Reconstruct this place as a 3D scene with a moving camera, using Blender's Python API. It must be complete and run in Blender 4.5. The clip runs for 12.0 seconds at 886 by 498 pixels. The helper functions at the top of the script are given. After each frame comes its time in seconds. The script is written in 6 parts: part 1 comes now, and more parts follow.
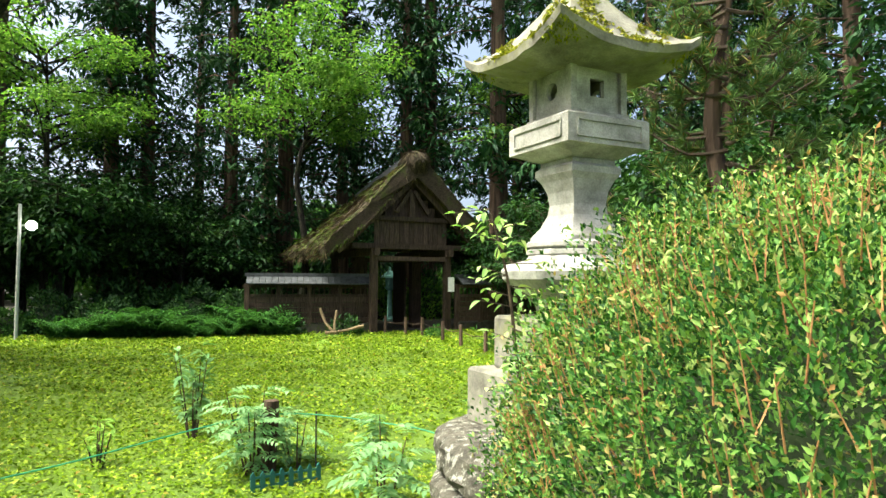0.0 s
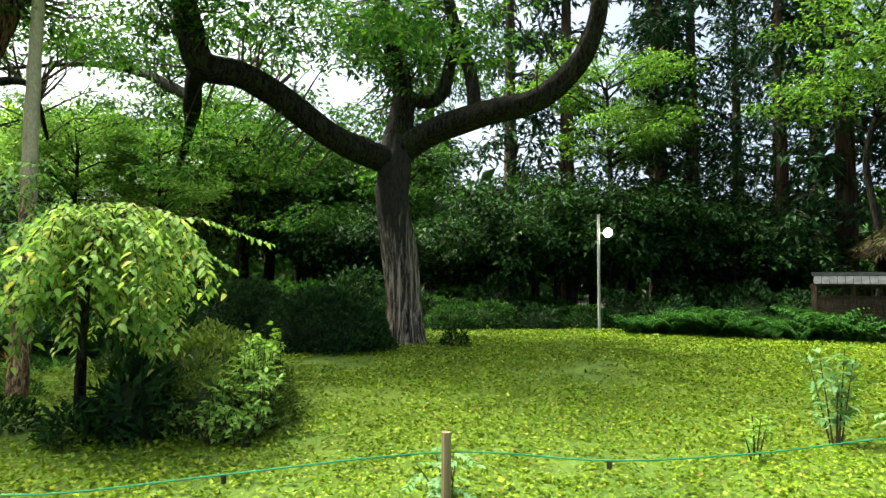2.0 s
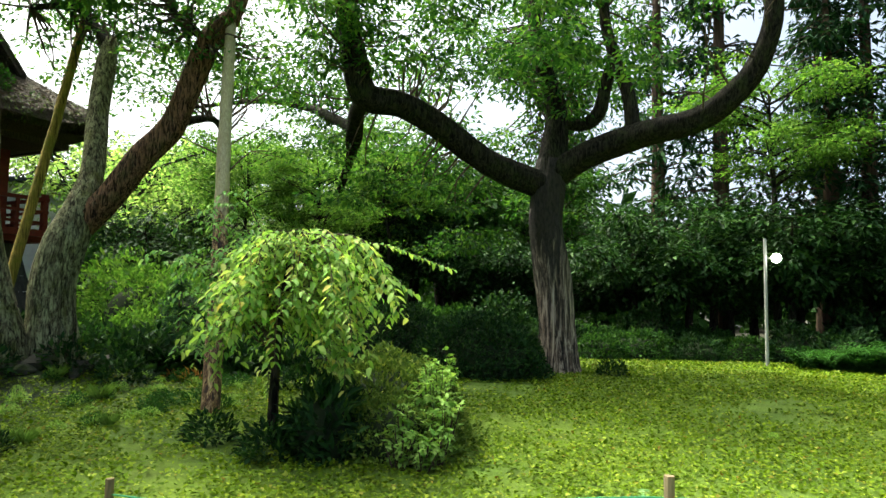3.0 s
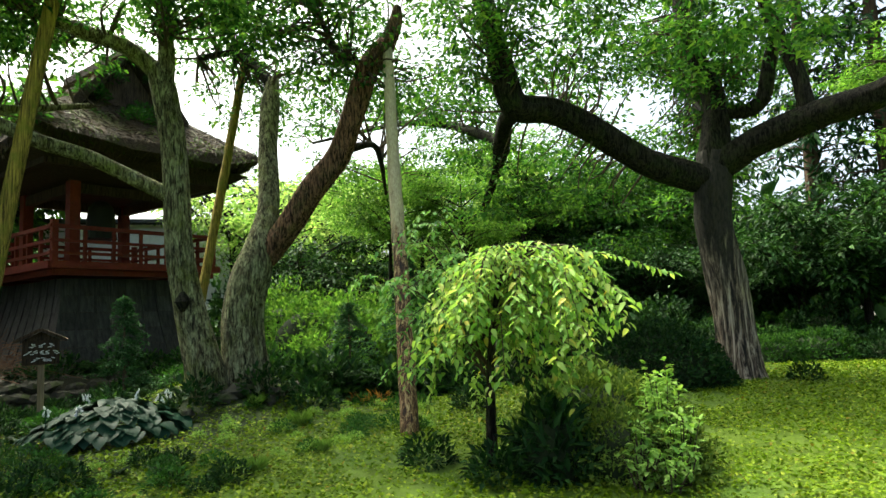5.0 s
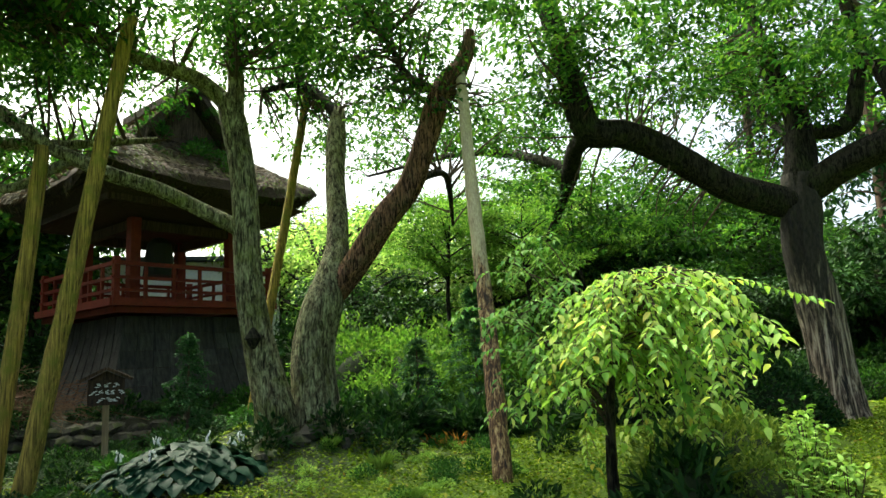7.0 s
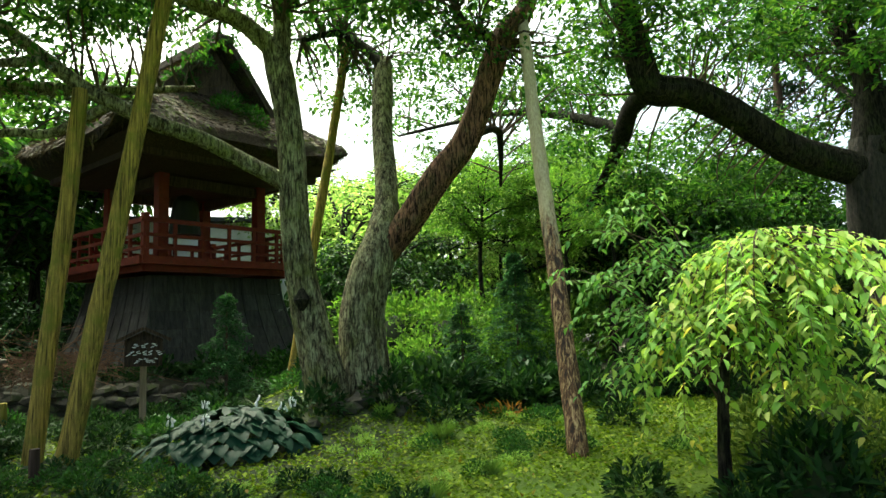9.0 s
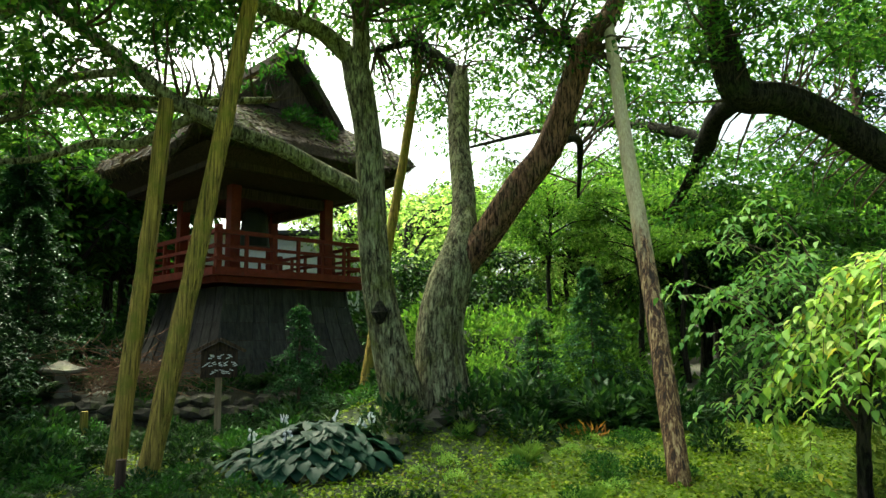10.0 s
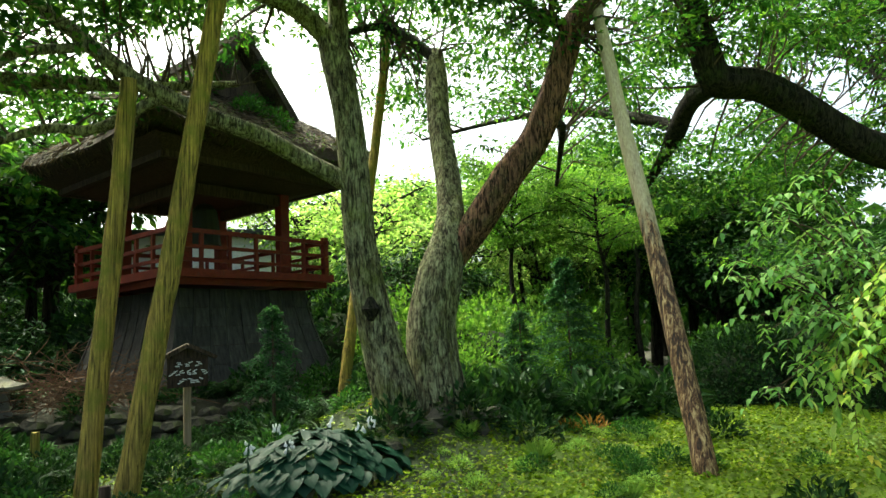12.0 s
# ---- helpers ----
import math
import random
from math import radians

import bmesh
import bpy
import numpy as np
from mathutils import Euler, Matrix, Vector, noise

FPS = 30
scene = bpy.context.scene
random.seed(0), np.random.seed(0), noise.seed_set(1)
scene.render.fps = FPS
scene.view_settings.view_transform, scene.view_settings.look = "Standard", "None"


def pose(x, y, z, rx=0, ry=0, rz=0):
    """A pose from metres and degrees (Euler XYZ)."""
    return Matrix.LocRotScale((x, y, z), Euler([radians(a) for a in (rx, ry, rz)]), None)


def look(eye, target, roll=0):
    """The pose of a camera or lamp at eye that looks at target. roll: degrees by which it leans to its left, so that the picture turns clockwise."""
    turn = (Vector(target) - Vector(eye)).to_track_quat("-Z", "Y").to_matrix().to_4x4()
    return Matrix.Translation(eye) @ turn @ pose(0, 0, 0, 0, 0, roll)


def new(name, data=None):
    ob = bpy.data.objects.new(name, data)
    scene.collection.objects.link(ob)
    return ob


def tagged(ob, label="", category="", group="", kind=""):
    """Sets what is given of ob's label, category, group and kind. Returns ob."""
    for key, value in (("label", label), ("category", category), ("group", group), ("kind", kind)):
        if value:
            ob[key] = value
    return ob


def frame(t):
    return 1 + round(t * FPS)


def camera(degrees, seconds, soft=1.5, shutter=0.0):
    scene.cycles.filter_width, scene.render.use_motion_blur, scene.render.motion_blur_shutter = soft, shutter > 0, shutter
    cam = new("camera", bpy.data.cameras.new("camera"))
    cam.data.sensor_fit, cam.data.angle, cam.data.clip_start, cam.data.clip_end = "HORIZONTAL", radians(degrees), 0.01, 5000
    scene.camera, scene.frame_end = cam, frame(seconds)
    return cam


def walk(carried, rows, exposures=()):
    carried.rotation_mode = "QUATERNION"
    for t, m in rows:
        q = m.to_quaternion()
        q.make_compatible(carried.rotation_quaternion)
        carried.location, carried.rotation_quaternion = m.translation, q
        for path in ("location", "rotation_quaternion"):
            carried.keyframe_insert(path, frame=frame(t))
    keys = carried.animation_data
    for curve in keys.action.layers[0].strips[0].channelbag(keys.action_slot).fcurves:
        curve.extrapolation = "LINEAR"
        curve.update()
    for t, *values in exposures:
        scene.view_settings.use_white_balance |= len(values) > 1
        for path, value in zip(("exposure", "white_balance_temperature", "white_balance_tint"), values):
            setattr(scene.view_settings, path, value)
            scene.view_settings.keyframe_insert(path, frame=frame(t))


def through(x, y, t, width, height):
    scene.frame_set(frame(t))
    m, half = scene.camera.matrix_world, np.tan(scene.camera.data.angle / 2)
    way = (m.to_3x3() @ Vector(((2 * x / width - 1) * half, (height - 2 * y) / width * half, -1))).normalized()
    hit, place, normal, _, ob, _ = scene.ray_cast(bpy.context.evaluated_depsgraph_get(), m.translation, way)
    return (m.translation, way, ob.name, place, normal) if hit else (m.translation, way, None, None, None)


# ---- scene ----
cam = camera(68.0, 12.0)
METRES, EYE, TILT, LEAN, TURN = 6.3, 1.68, 2.6, -0.3, 0.0
ROWS = [
    (0.0, 0.0, 0.0, 0.0, -0.0, 0.0, -0.0),
    (0.5, -0.0316, -0.019, -0.0003, 11.73, -0.03, -0.44),
    (1.0, -0.0674, -0.0347, -0.0025, 24.5, -0.57, -0.68),
    (1.5, -0.1118, -0.0564, 0.0005, 35.9, -0.75, 1.32),
    (2.0, -0.1531, -0.0833, 0.0024, 43.07, 0.8, 1.92),
    (2.5, -0.1933, -0.1114, 0.0069, 48.43, 2.83, 1.75),
    (3.0, -0.2291, -0.1327, 0.0083, 54.24, 3.23, 1.29),
    (3.5, -0.2577, -0.1674, 0.0117, 56.84, 5.3, 2.99),
    (5.5, -0.3873, -0.2682, 0.0186, 66.47, 5.69, 5.47),
    (6.0, -0.4234, -0.282, 0.0211, 68.43, 7.41, 5.75),
    (6.5, -0.4542, -0.2937, 0.022, 69.19, 7.22, 4.37),
    (7.0, -0.4831, -0.3158, 0.0245, 67.1, 8.31, 5.33),
    (9.0, -0.6235, -0.4008, 0.0294, 67.23, 5.53, 4.23),
    (9.5, -0.6608, -0.4222, 0.0318, 69.52, 8.04, 4.02),
    (10.0, -0.6972, -0.4457, 0.0322, 71.61, 7.17, 3.3),
    (10.5, -0.7278, -0.4772, 0.0334, 70.23, 6.45, 2.93),
    (11.0, -0.762, -0.5014, 0.0321, 70.23, 6.95, 3.14),
    (11.5, -0.7976, -0.5243, 0.0347, 69.97, 7.02, 3.26),
    (12.0, -0.8255, -0.5478, 0.0378, 65.58, 6.51, 5.48),
]
walk(cam, [(t, pose(0, 0, EYE, TILT, LEAN, TURN) @ pose(METRES * x, METRES * y, METRES * z, 90 + pitch, roll, yaw)) for t, x, y, z, yaw, pitch, roll in ROWS], [(0.0, 2.06, 6600, -3), (3.0, 1.97, 6700, -6), (6.0, 2.13, 6850, -9), (10.0, 2.25, 6950, -13), (12.0, 2.4, 6950, -12)])

# ---- world, sun, exposure ----
SUN_EL, SUN_AZ = 60.0, 250.0
world = bpy.data.worlds.new("World")
scene.world = world
world.use_nodes = True
wn = world.node_tree
sky = wn.nodes.new("ShaderNodeTexSky")
sky.sky_type = "NISHITA"
sky.sun_disc = False
sky.sun_elevation, sky.sun_rotation = radians(SUN_EL), radians(SUN_AZ)
sky.air_density, sky.dust_density, sky.ozone_density = 0.4, 7.0, 0.3
wn.links.new(sky.outputs[0], wn.nodes["Background"].inputs[0])
wn.nodes["Background"].inputs[1].default_value = 0.15
sun = new("sun", bpy.data.lights.new("sun", "SUN"))
sun.data.energy, sun.data.angle, sun.data.color = 2.1, radians(28), (1.0, 0.96, 0.88)
sun.matrix_world = look((0, 0, 30), (-30 * math.cos(radians(SUN_EL)) * math.sin(radians(SUN_AZ)), -30 * math.cos(radians(SUN_EL)) * math.cos(radians(SUN_AZ)), 30 - 30 * math.sin(radians(SUN_EL))))

# ---- materials ----
MATS = {}


def nodes_of(m):
    m.use_nodes = True
    t = m.node_tree
    return t, t.nodes["Principled BSDF"], t.nodes["Material Output"]


def ramp(t, fac, stops):
    r = t.nodes.new("ShaderNodeValToRGB")
    while len(r.color_ramp.elements) < len(stops):
        r.color_ramp.elements.new(0.5)
    for e, (p, c) in zip(r.color_ramp.elements, stops):
        e.position, e.color = p, (*c, 1)
    t.links.new(fac, r.inputs[0])
    return r.outputs[0]


def noise_at(t, scale, detail=4, rough=0.6, stretch=(1, 1, 1), distort=0.0):
    co = t.nodes.new("ShaderNodeTexCoord")
    mp = t.nodes.new("ShaderNodeMapping")
    mp.inputs["Scale"].default_value = stretch
    n = t.nodes.new("ShaderNodeTexNoise")
    n.inputs["Scale"].default_value, n.inputs["Detail"].default_value, n.inputs["Roughness"].default_value = scale, detail, rough
    n.inputs["Distortion"].default_value = distort
    t.links.new(co.outputs["Object"], mp.inputs[0])
    t.links.new(mp.outputs[0], n.inputs["Vector"])
    return n.outputs[0]


def blend(t, kind, fac, a, b):
    m = t.nodes.new("ShaderNodeMixRGB")
    m.blend_type = kind
    for i, v in ((0, fac), (1, a), (2, b)):
        if hasattr(v, "links"):
            t.links.new(v, m.inputs[i])
        elif i == 0:
            m.inputs[0].default_value = v
        else:
            m.inputs[i].default_value = (*v, 1)
    return m.outputs[0]


def bumped(t, bsdf, height, strength, dist=0.02):
    b = t.nodes.new("ShaderNodeBump")
    b.inputs["Strength"].default_value, b.inputs["Distance"].default_value = strength, dist
    t.links.new(height, b.inputs["Height"])
    t.links.new(b.outputs[0], bsdf.inputs["Normal"])


def surface(name, dark, light, scale, stretch=(1, 1, 1), span=(0.3, 0.7), rough=0.85, bump=0.4, dist=0.02, patch=None, patch_scale=1.5, patch_at=(0.5, 0.62), per_piece=0.0, fine=6.0, metal=0.0):
    """Two-scale noise between dark and light, with stains or growth of a third colour in patches."""
    if name in MATS:
        return MATS[name]
    m = bpy.data.materials.new(name)
    t, b, _ = nodes_of(m)
    big = noise_at(t, scale, 5, 0.65, stretch)
    col = ramp(t, big, [(span[0], dark), (span[1], light)])
    grain = noise_at(t, scale * fine, 4, 0.7, stretch)
    col = blend(t, "OVERLAY", 0.45, col, ramp(t, grain, [(0.25, (0.18, 0.18, 0.18)), (0.75, (0.82, 0.82, 0.82))]))
    if patch:
        where = ramp(t, noise_at(t, patch_scale, 6, 0.7), [(patch_at[0], (0, 0, 0)), (patch_at[1], (1, 1, 1))])
        col = blend(t, "MIX", where, col, patch)
    if per_piece:
        info = t.nodes.new("ShaderNodeObjectInfo")
        col = blend(t, "MULTIPLY", 1.0, col, ramp(t, info.outputs["Random"], [(0, (1 - per_piece,) * 3), (1, (1, 1, 1))]))
    t.links.new(col, b.inputs["Base Color"])
    b.inputs["Roughness"].default_value, b.inputs["Metallic"].default_value = rough, metal
    b.inputs["Specular IOR Level"].default_value = 0.2
    h = blend(t, "MIX", 0.4, big, grain)
    bumped(t, b, h, bump, dist)
    MATS[name] = m
    return m


def leafy(name, stops, through=0.35, rough=0.5, clump=0.7, clump_scale=0.9, spec=0.1):
    """Leaves: colour by the single leaf and by clump, light passing through."""
    if name in MATS:
        return MATS[name]
    m = bpy.data.materials.new(name)
    t, b, out = nodes_of(m)
    geo = t.nodes.new("ShaderNodeNewGeometry")
    col = ramp(t, geo.outputs["Random Per Island"], stops)
    cl = ramp(t, noise_at(t, clump_scale, 3, 0.6), [(0.35, (1 - clump * 0.6,) * 3), (0.65, (1, 1, 1))])
    col = blend(t, "MULTIPLY", 1.0, col, cl)
    t.links.new(col, b.inputs["Base Color"])
    b.inputs["Roughness"].default_value = rough
    b.inputs["Specular IOR Level"].default_value = spec
    tr = t.nodes.new("ShaderNodeBsdfTranslucent")
    t.links.new(blend(t, "MULTIPLY", 1.0, col, (1.0, 1.0, 0.55)), tr.inputs[0])
    mix = t.nodes.new("ShaderNodeMixShader")
    mix.inputs[0].default_value = through
    t.links.new(b.outputs[0], mix.inputs[1])
    t.links.new(tr.outputs[0], mix.inputs[2])
    t.links.new(mix.outputs[0], out.inputs[0])
    MATS[name] = m
    return m


def plain(name, col, rough=0.5, metal=0.0, glow=0.0):
    if name in MATS:
        return MATS[name]
    m = bpy.data.materials.new(name)
    t, b, _ = nodes_of(m)
    n = noise_at(t, 9.0, 5, 0.7)
    t.links.new(blend(t, "MULTIPLY", 1.0, col, ramp(t, n, [(0.3, (0.78, 0.78, 0.78)), (0.7, (1, 1, 1))])), b.inputs["Base Color"])
    b.inputs["Roughness"].default_value, b.inputs["Metallic"].default_value = rough, metal
    if glow:
        b.inputs["Emission Color"].default_value = (*col, 1)
        b.inputs["Emission Strength"].default_value = glow
    MATS[name] = m
    return m


def lichen_bark(name, dark, light, lichen, moss, furrow=34.0, flake=15.0, cover_at=(0.46, 0.6)):
    """Furrowed bark under pale crusts of lichen and drifts of moss."""
    m = bpy.data.materials.new(name)
    t, b, _ = nodes_of(m)
    groove = noise_at(t, furrow, 6, 0.7, (1, 1, 0.16), 0.9)
    col = ramp(t, groove, [(0.36, dark), (0.62, light)])
    crust = noise_at(t, flake, 9, 0.78, (1, 1, 0.4), 0.5)
    col = blend(t, "MIX", ramp(t, crust, [(cover_at[0], (0, 0, 0)), (cover_at[1], (0.85, 0.85, 0.85))]), col, lichen)
    col = blend(t, "MIX", ramp(t, noise_at(t, 2.6, 7, 0.7), [(0.5, (0, 0, 0)), (0.68, (0.75, 0.75, 0.75))]), col, moss)
    col = blend(t, "MULTIPLY", 0.85, col, ramp(t, groove, [(0.4, (0.06, 0.055, 0.05)), (0.54, (1, 1, 1))]))
    t.links.new(col, b.inputs["Base Color"])
    b.inputs["Roughness"].default_value, b.inputs["Specular IOR Level"].default_value = 0.9, 0.15
    bumped(t, b, blend(t, "MIX", 0.35, groove, crust), 1.0, 0.05)
    return m


def peeled_pole():
    """A log whose upper part is bare and smooth, with cracked bark left on the lower part."""
    m = bpy.data.materials.new("prop_wood_pale")
    t, b, _ = nodes_of(m)
    grain = noise_at(t, 55, 5, 0.65, (1, 1, 0.03))
    bare = ramp(t, grain, [(0.3, (0.26, 0.22, 0.12)), (0.65, (0.5, 0.45, 0.28))])
    bark = ramp(t, noise_at(t, 26, 7, 0.75, (1, 1, 0.12), 0.8), [(0.43, (0.018, 0.009, 0.005)), (0.51, (0.12, 0.055, 0.022)), (0.62, (0.52, 0.38, 0.19))])
    co = t.nodes.new("ShaderNodeTexCoord")
    sep = t.nodes.new("ShaderNodeSeparateXYZ")
    t.links.new(co.outputs["Object"], sep.inputs[0])
    add = t.nodes.new("ShaderNodeMath")
    add.operation = "MULTIPLY_ADD"
    add.inputs[1].default_value = 3.5
    t.links.new(noise_at(t, 9, 6, 0.7, (1, 1, 0.15)), add.inputs[0])
    t.links.new(sep.outputs[2], add.inputs[2])
    rg = t.nodes.new("ShaderNodeMapRange")
    rg.inputs[1].default_value, rg.inputs[2].default_value = 4.4, 5.0
    t.links.new(add.outputs[0], rg.inputs[0])
    col = blend(t, "MIX", rg.outputs[0], bark, bare)
    t.links.new(col, b.inputs["Base Color"])
    b.inputs["Roughness"].default_value = 0.8
    bumped(t, b, grain, 0.6, 0.015)
    return m


def stripped_trunk():
    """Dark bark above, worn away below to pale streaked wood."""
    m = bpy.data.materials.new("bark_weathered")
    t, b, _ = nodes_of(m)
    groove = noise_at(t, 13, 7, 0.72, (1, 1, 0.09), 0.5)
    pale = ramp(t, groove, [(0.43, (0.006, 0.005, 0.004)), (0.5, (0.14, 0.1, 0.075)), (0.6, (0.5, 0.42, 0.33))])
    dark = ramp(t, noise_at(t, 22, 6, 0.7, (1, 1, 0.3)), [(0.36, (0.005, 0.004, 0.004)), (0.64, (0.04, 0.033, 0.026))])
    co = t.nodes.new("ShaderNodeTexCoord")
    sep = t.nodes.new("ShaderNodeSeparateXYZ")
    t.links.new(co.outputs["Object"], sep.inputs[0])
    add = t.nodes.new("ShaderNodeMath")
    add.operation = "MULTIPLY_ADD"
    add.inputs[1].default_value = 4.0
    t.links.new(noise_at(t, 6, 6, 0.7, (1, 1, 0.12)), add.inputs[0])
    t.links.new(sep.outputs[2], add.inputs[2])
    rg = t.nodes.new("ShaderNodeMapRange")
    rg.inputs[1].default_value, rg.inputs[2].default_value = 3.9, 4.9
    t.links.new(add.outputs[0], rg.inputs[0])
    t.links.new(blend(t, "MIX", rg.outputs[0], pale, dark), b.inputs["Base Color"])
    b.inputs["Roughness"].default_value = 0.9
    bumped(t, b, groove, 1.0, 0.06)
    return m


L_CEDAR = leafy("cedar_leaf", [(0, (0.01, 0.034, 0.015)), (0.6, (0.024, 0.075, 0.028)), (1, (0.055, 0.13, 0.042))], 0.16)
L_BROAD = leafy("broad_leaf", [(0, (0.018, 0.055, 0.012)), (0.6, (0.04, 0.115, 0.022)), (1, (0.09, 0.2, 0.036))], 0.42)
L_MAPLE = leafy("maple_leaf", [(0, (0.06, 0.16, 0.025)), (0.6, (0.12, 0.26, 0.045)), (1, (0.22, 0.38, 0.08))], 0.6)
L_CHERRY = leafy("cherry_leaf", [(0, (0.02, 0.075, 0.018)), (0.6, (0.065, 0.18, 0.034)), (1, (0.16, 0.3, 0.05))], 0.58)
L_WEEP = leafy("weeping_leaf", [(0, (0.17, 0.36, 0.08)), (0.45, (0.31, 0.51, 0.12)), (0.85, (0.46, 0.62, 0.18)), (0.95, (0.6, 0.66, 0.22)), (1, (0.7, 0.58, 0.12))], 0.5, clump=0.35, clump_scale=1.6)
L_SPRAY = leafy("spray_leaf", [(0, (0.09, 0.24, 0.06)), (0.6, (0.19, 0.38, 0.11)), (1, (0.32, 0.5, 0.18))], 0.45, clump=0.3)
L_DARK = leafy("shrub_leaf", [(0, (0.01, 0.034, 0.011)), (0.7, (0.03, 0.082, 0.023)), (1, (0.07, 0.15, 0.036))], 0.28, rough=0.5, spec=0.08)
L_AZALEA = leafy("azalea_leaf", [(0, (0.07, 0.14, 0.022)), (0.7, (0.17, 0.26, 0.05)), (1, (0.32, 0.4, 0.08))], 0.4)
# Near-black leaves and strong clump dimming paint the shaded gaps between hedge sprays.
L_HEDGE = leafy("hedge_leaf", [(0, (0.012, 0.05, 0.012)), (0.45, (0.055, 0.165, 0.03)), (0.78, (0.19, 0.35, 0.075)), (0.95, (0.4, 0.5, 0.17)), (1, (0.42, 0.2, 0.09))], 0.3, clump=0.75, clump_scale=7, rough=0.45, spec=0.15)
L_YOUNG = leafy("young_leaf", [(0, (0.13, 0.3, 0.06)), (0.6, (0.26, 0.42, 0.1)), (0.88, (0.46, 0.52, 0.19)), (1, (0.5, 0.22, 0.09))], 0.4, clump=0.2)
L_BRIGHT = leafy("sapling_leaf", [(0, (0.2, 0.4, 0.08)), (1, (0.4, 0.58, 0.16))], 0.45, clump=0.2)
L_PALE = leafy("pale_leaf", [(0, (0.14, 0.3, 0.12)), (1, (0.26, 0.42, 0.2))], 0.4, clump=0.2)
L_YELLOW = leafy("yellow_leaf", [(0, (0.2, 0.38, 0.1)), (0.7, (0.36, 0.52, 0.2)), (1, (0.58, 0.66, 0.26))], 0.4, clump=0.2)
L_HOSTA = leafy("hosta_leaf", [(0, (0.005, 0.026, 0.014)), (0.8, (0.011, 0.05, 0.026)), (1, (0.022, 0.08, 0.042))], 0.1, rough=0.5, clump=0.2, spec=0.12)
L_PINE = leafy("pine_needle", [(0, (0.06, 0.13, 0.04)), (0.8, (0.15, 0.26, 0.07)), (1, (0.32, 0.2, 0.08))], 0.25)
L_FERN = leafy("fern_leaf", [(0, (0.022, 0.085, 0.016)), (1, (0.07, 0.185, 0.035))], 0.35, clump=0.5)
L_CONIF = leafy("young_conifer", [(0, (0.018, 0.065, 0.028)), (1, (0.055, 0.15, 0.055))], 0.3, clump=0.4)
L_DRY = leafy("dry_leaf", [(0, (0.2, 0.08, 0.02)), (1, (0.42, 0.22, 0.05))], 0.3, clump=0.2)
L_MOSS = leafy("moss_leaf", [(0, (0.075, 0.145, 0.006)), (0.5, (0.14, 0.235, 0.01)), (0.85, (0.25, 0.36, 0.022)), (0.96, (0.38, 0.46, 0.07)), (1, (0.26, 0.18, 0.04))], 0.25, clump=0.6, clump_scale=0.6)
L_STRAW = leafy("straw", [(0, (0.016, 0.012, 0.008)), (0.6, (0.06, 0.045, 0.028)), (1, (0.17, 0.13, 0.08))], 0.1, clump=0.6, clump_scale=1.5)
L_STONEMOSS = leafy("stone_moss", [(0, (0.12, 0.15, 0.01)), (0.7, (0.26, 0.28, 0.02)), (1, (0.4, 0.38, 0.04))], 0.15, clump=0.5, clump_scale=6)
L_ROOFMOSS = leafy("thatch_moss", [(0, (0.04, 0.06, 0.01)), (1, (0.1, 0.14, 0.02))], 0.15, clump=0.5)
BARK_OLD = lichen_bark("bark_dark", (0.004, 0.004, 0.003), (0.035, 0.03, 0.023), (0.06, 0.06, 0.04), (0.035, 0.05, 0.014), 22, 9, (0.55, 0.7))
BARK_PALE = stripped_trunk()
BARK_LICHEN = lichen_bark("bark_lichen", (0.008, 0.007, 0.005), (0.14, 0.12, 0.07), (0.4, 0.42, 0.24), (0.13, 0.155, 0.032), 30, 11, (0.44, 0.6))
BARK_RED = lichen_bark("bark_bare", (0.012, 0.006, 0.004), (0.22, 0.12, 0.075), (0.2, 0.17, 0.11), (0.09, 0.085, 0.035), 24, 8, (0.56, 0.68))
BARK_CEDAR = surface("bark_cedar", (0.03, 0.02, 0.014), (0.1, 0.065, 0.045), 6, (1, 1, 0.08), (0.41, 0.6), bump=0.8, dist=0.03)
TWIG = surface("twig", (0.03, 0.022, 0.015), (0.09, 0.065, 0.045), 12)
PROP_WOOD = surface("prop_wood", (0.045, 0.033, 0.008), (0.38, 0.28, 0.065), 44, (1, 1, 0.035), (0.36, 0.62), bump=0.6, dist=0.02, patch=(0.15, 0.15, 0.022), patch_scale=3, patch_at=(0.48, 0.66))
PROP_PALE = peeled_pole()
DEADWOOD = surface("dead_wood", (0.09, 0.06, 0.035), (0.3, 0.22, 0.13), 20, (1, 1, 0.2))
OLD_WOOD = surface("old_timber", (0.012, 0.008, 0.006), (0.12, 0.082, 0.056), 9, (4, 4, 0.4), (0.32, 0.72), bump=0.6, per_piece=0.5)
SKIRT_WOOD = surface("grey_boards", (0.028, 0.028, 0.028), (0.085, 0.082, 0.078), 5, (3, 3, 0.3), bump=0.35, per_piece=0.35)
RED_PAINT = surface("red_lacquer", (0.09, 0.014, 0.009), (0.17, 0.028, 0.017), 4, rough=0.6, bump=0.15, patch=(0.1, 0.035, 0.025), patch_scale=5, patch_at=(0.55, 0.7))
THATCH = surface("thatch", (0.012, 0.009, 0.006), (0.085, 0.062, 0.038), 14, (1, 1, 3), bump=1.0, dist=0.06, patch=(0.05, 0.065, 0.012), patch_scale=1.6, patch_at=(0.5, 0.66))
GRANITE = surface("granite", (0.16, 0.155, 0.14), (0.42, 0.41, 0.375), 6, bump=0.25, dist=0.008, fine=14, patch=(0.26, 0.25, 0.2), patch_scale=3.5, patch_at=(0.56, 0.72))
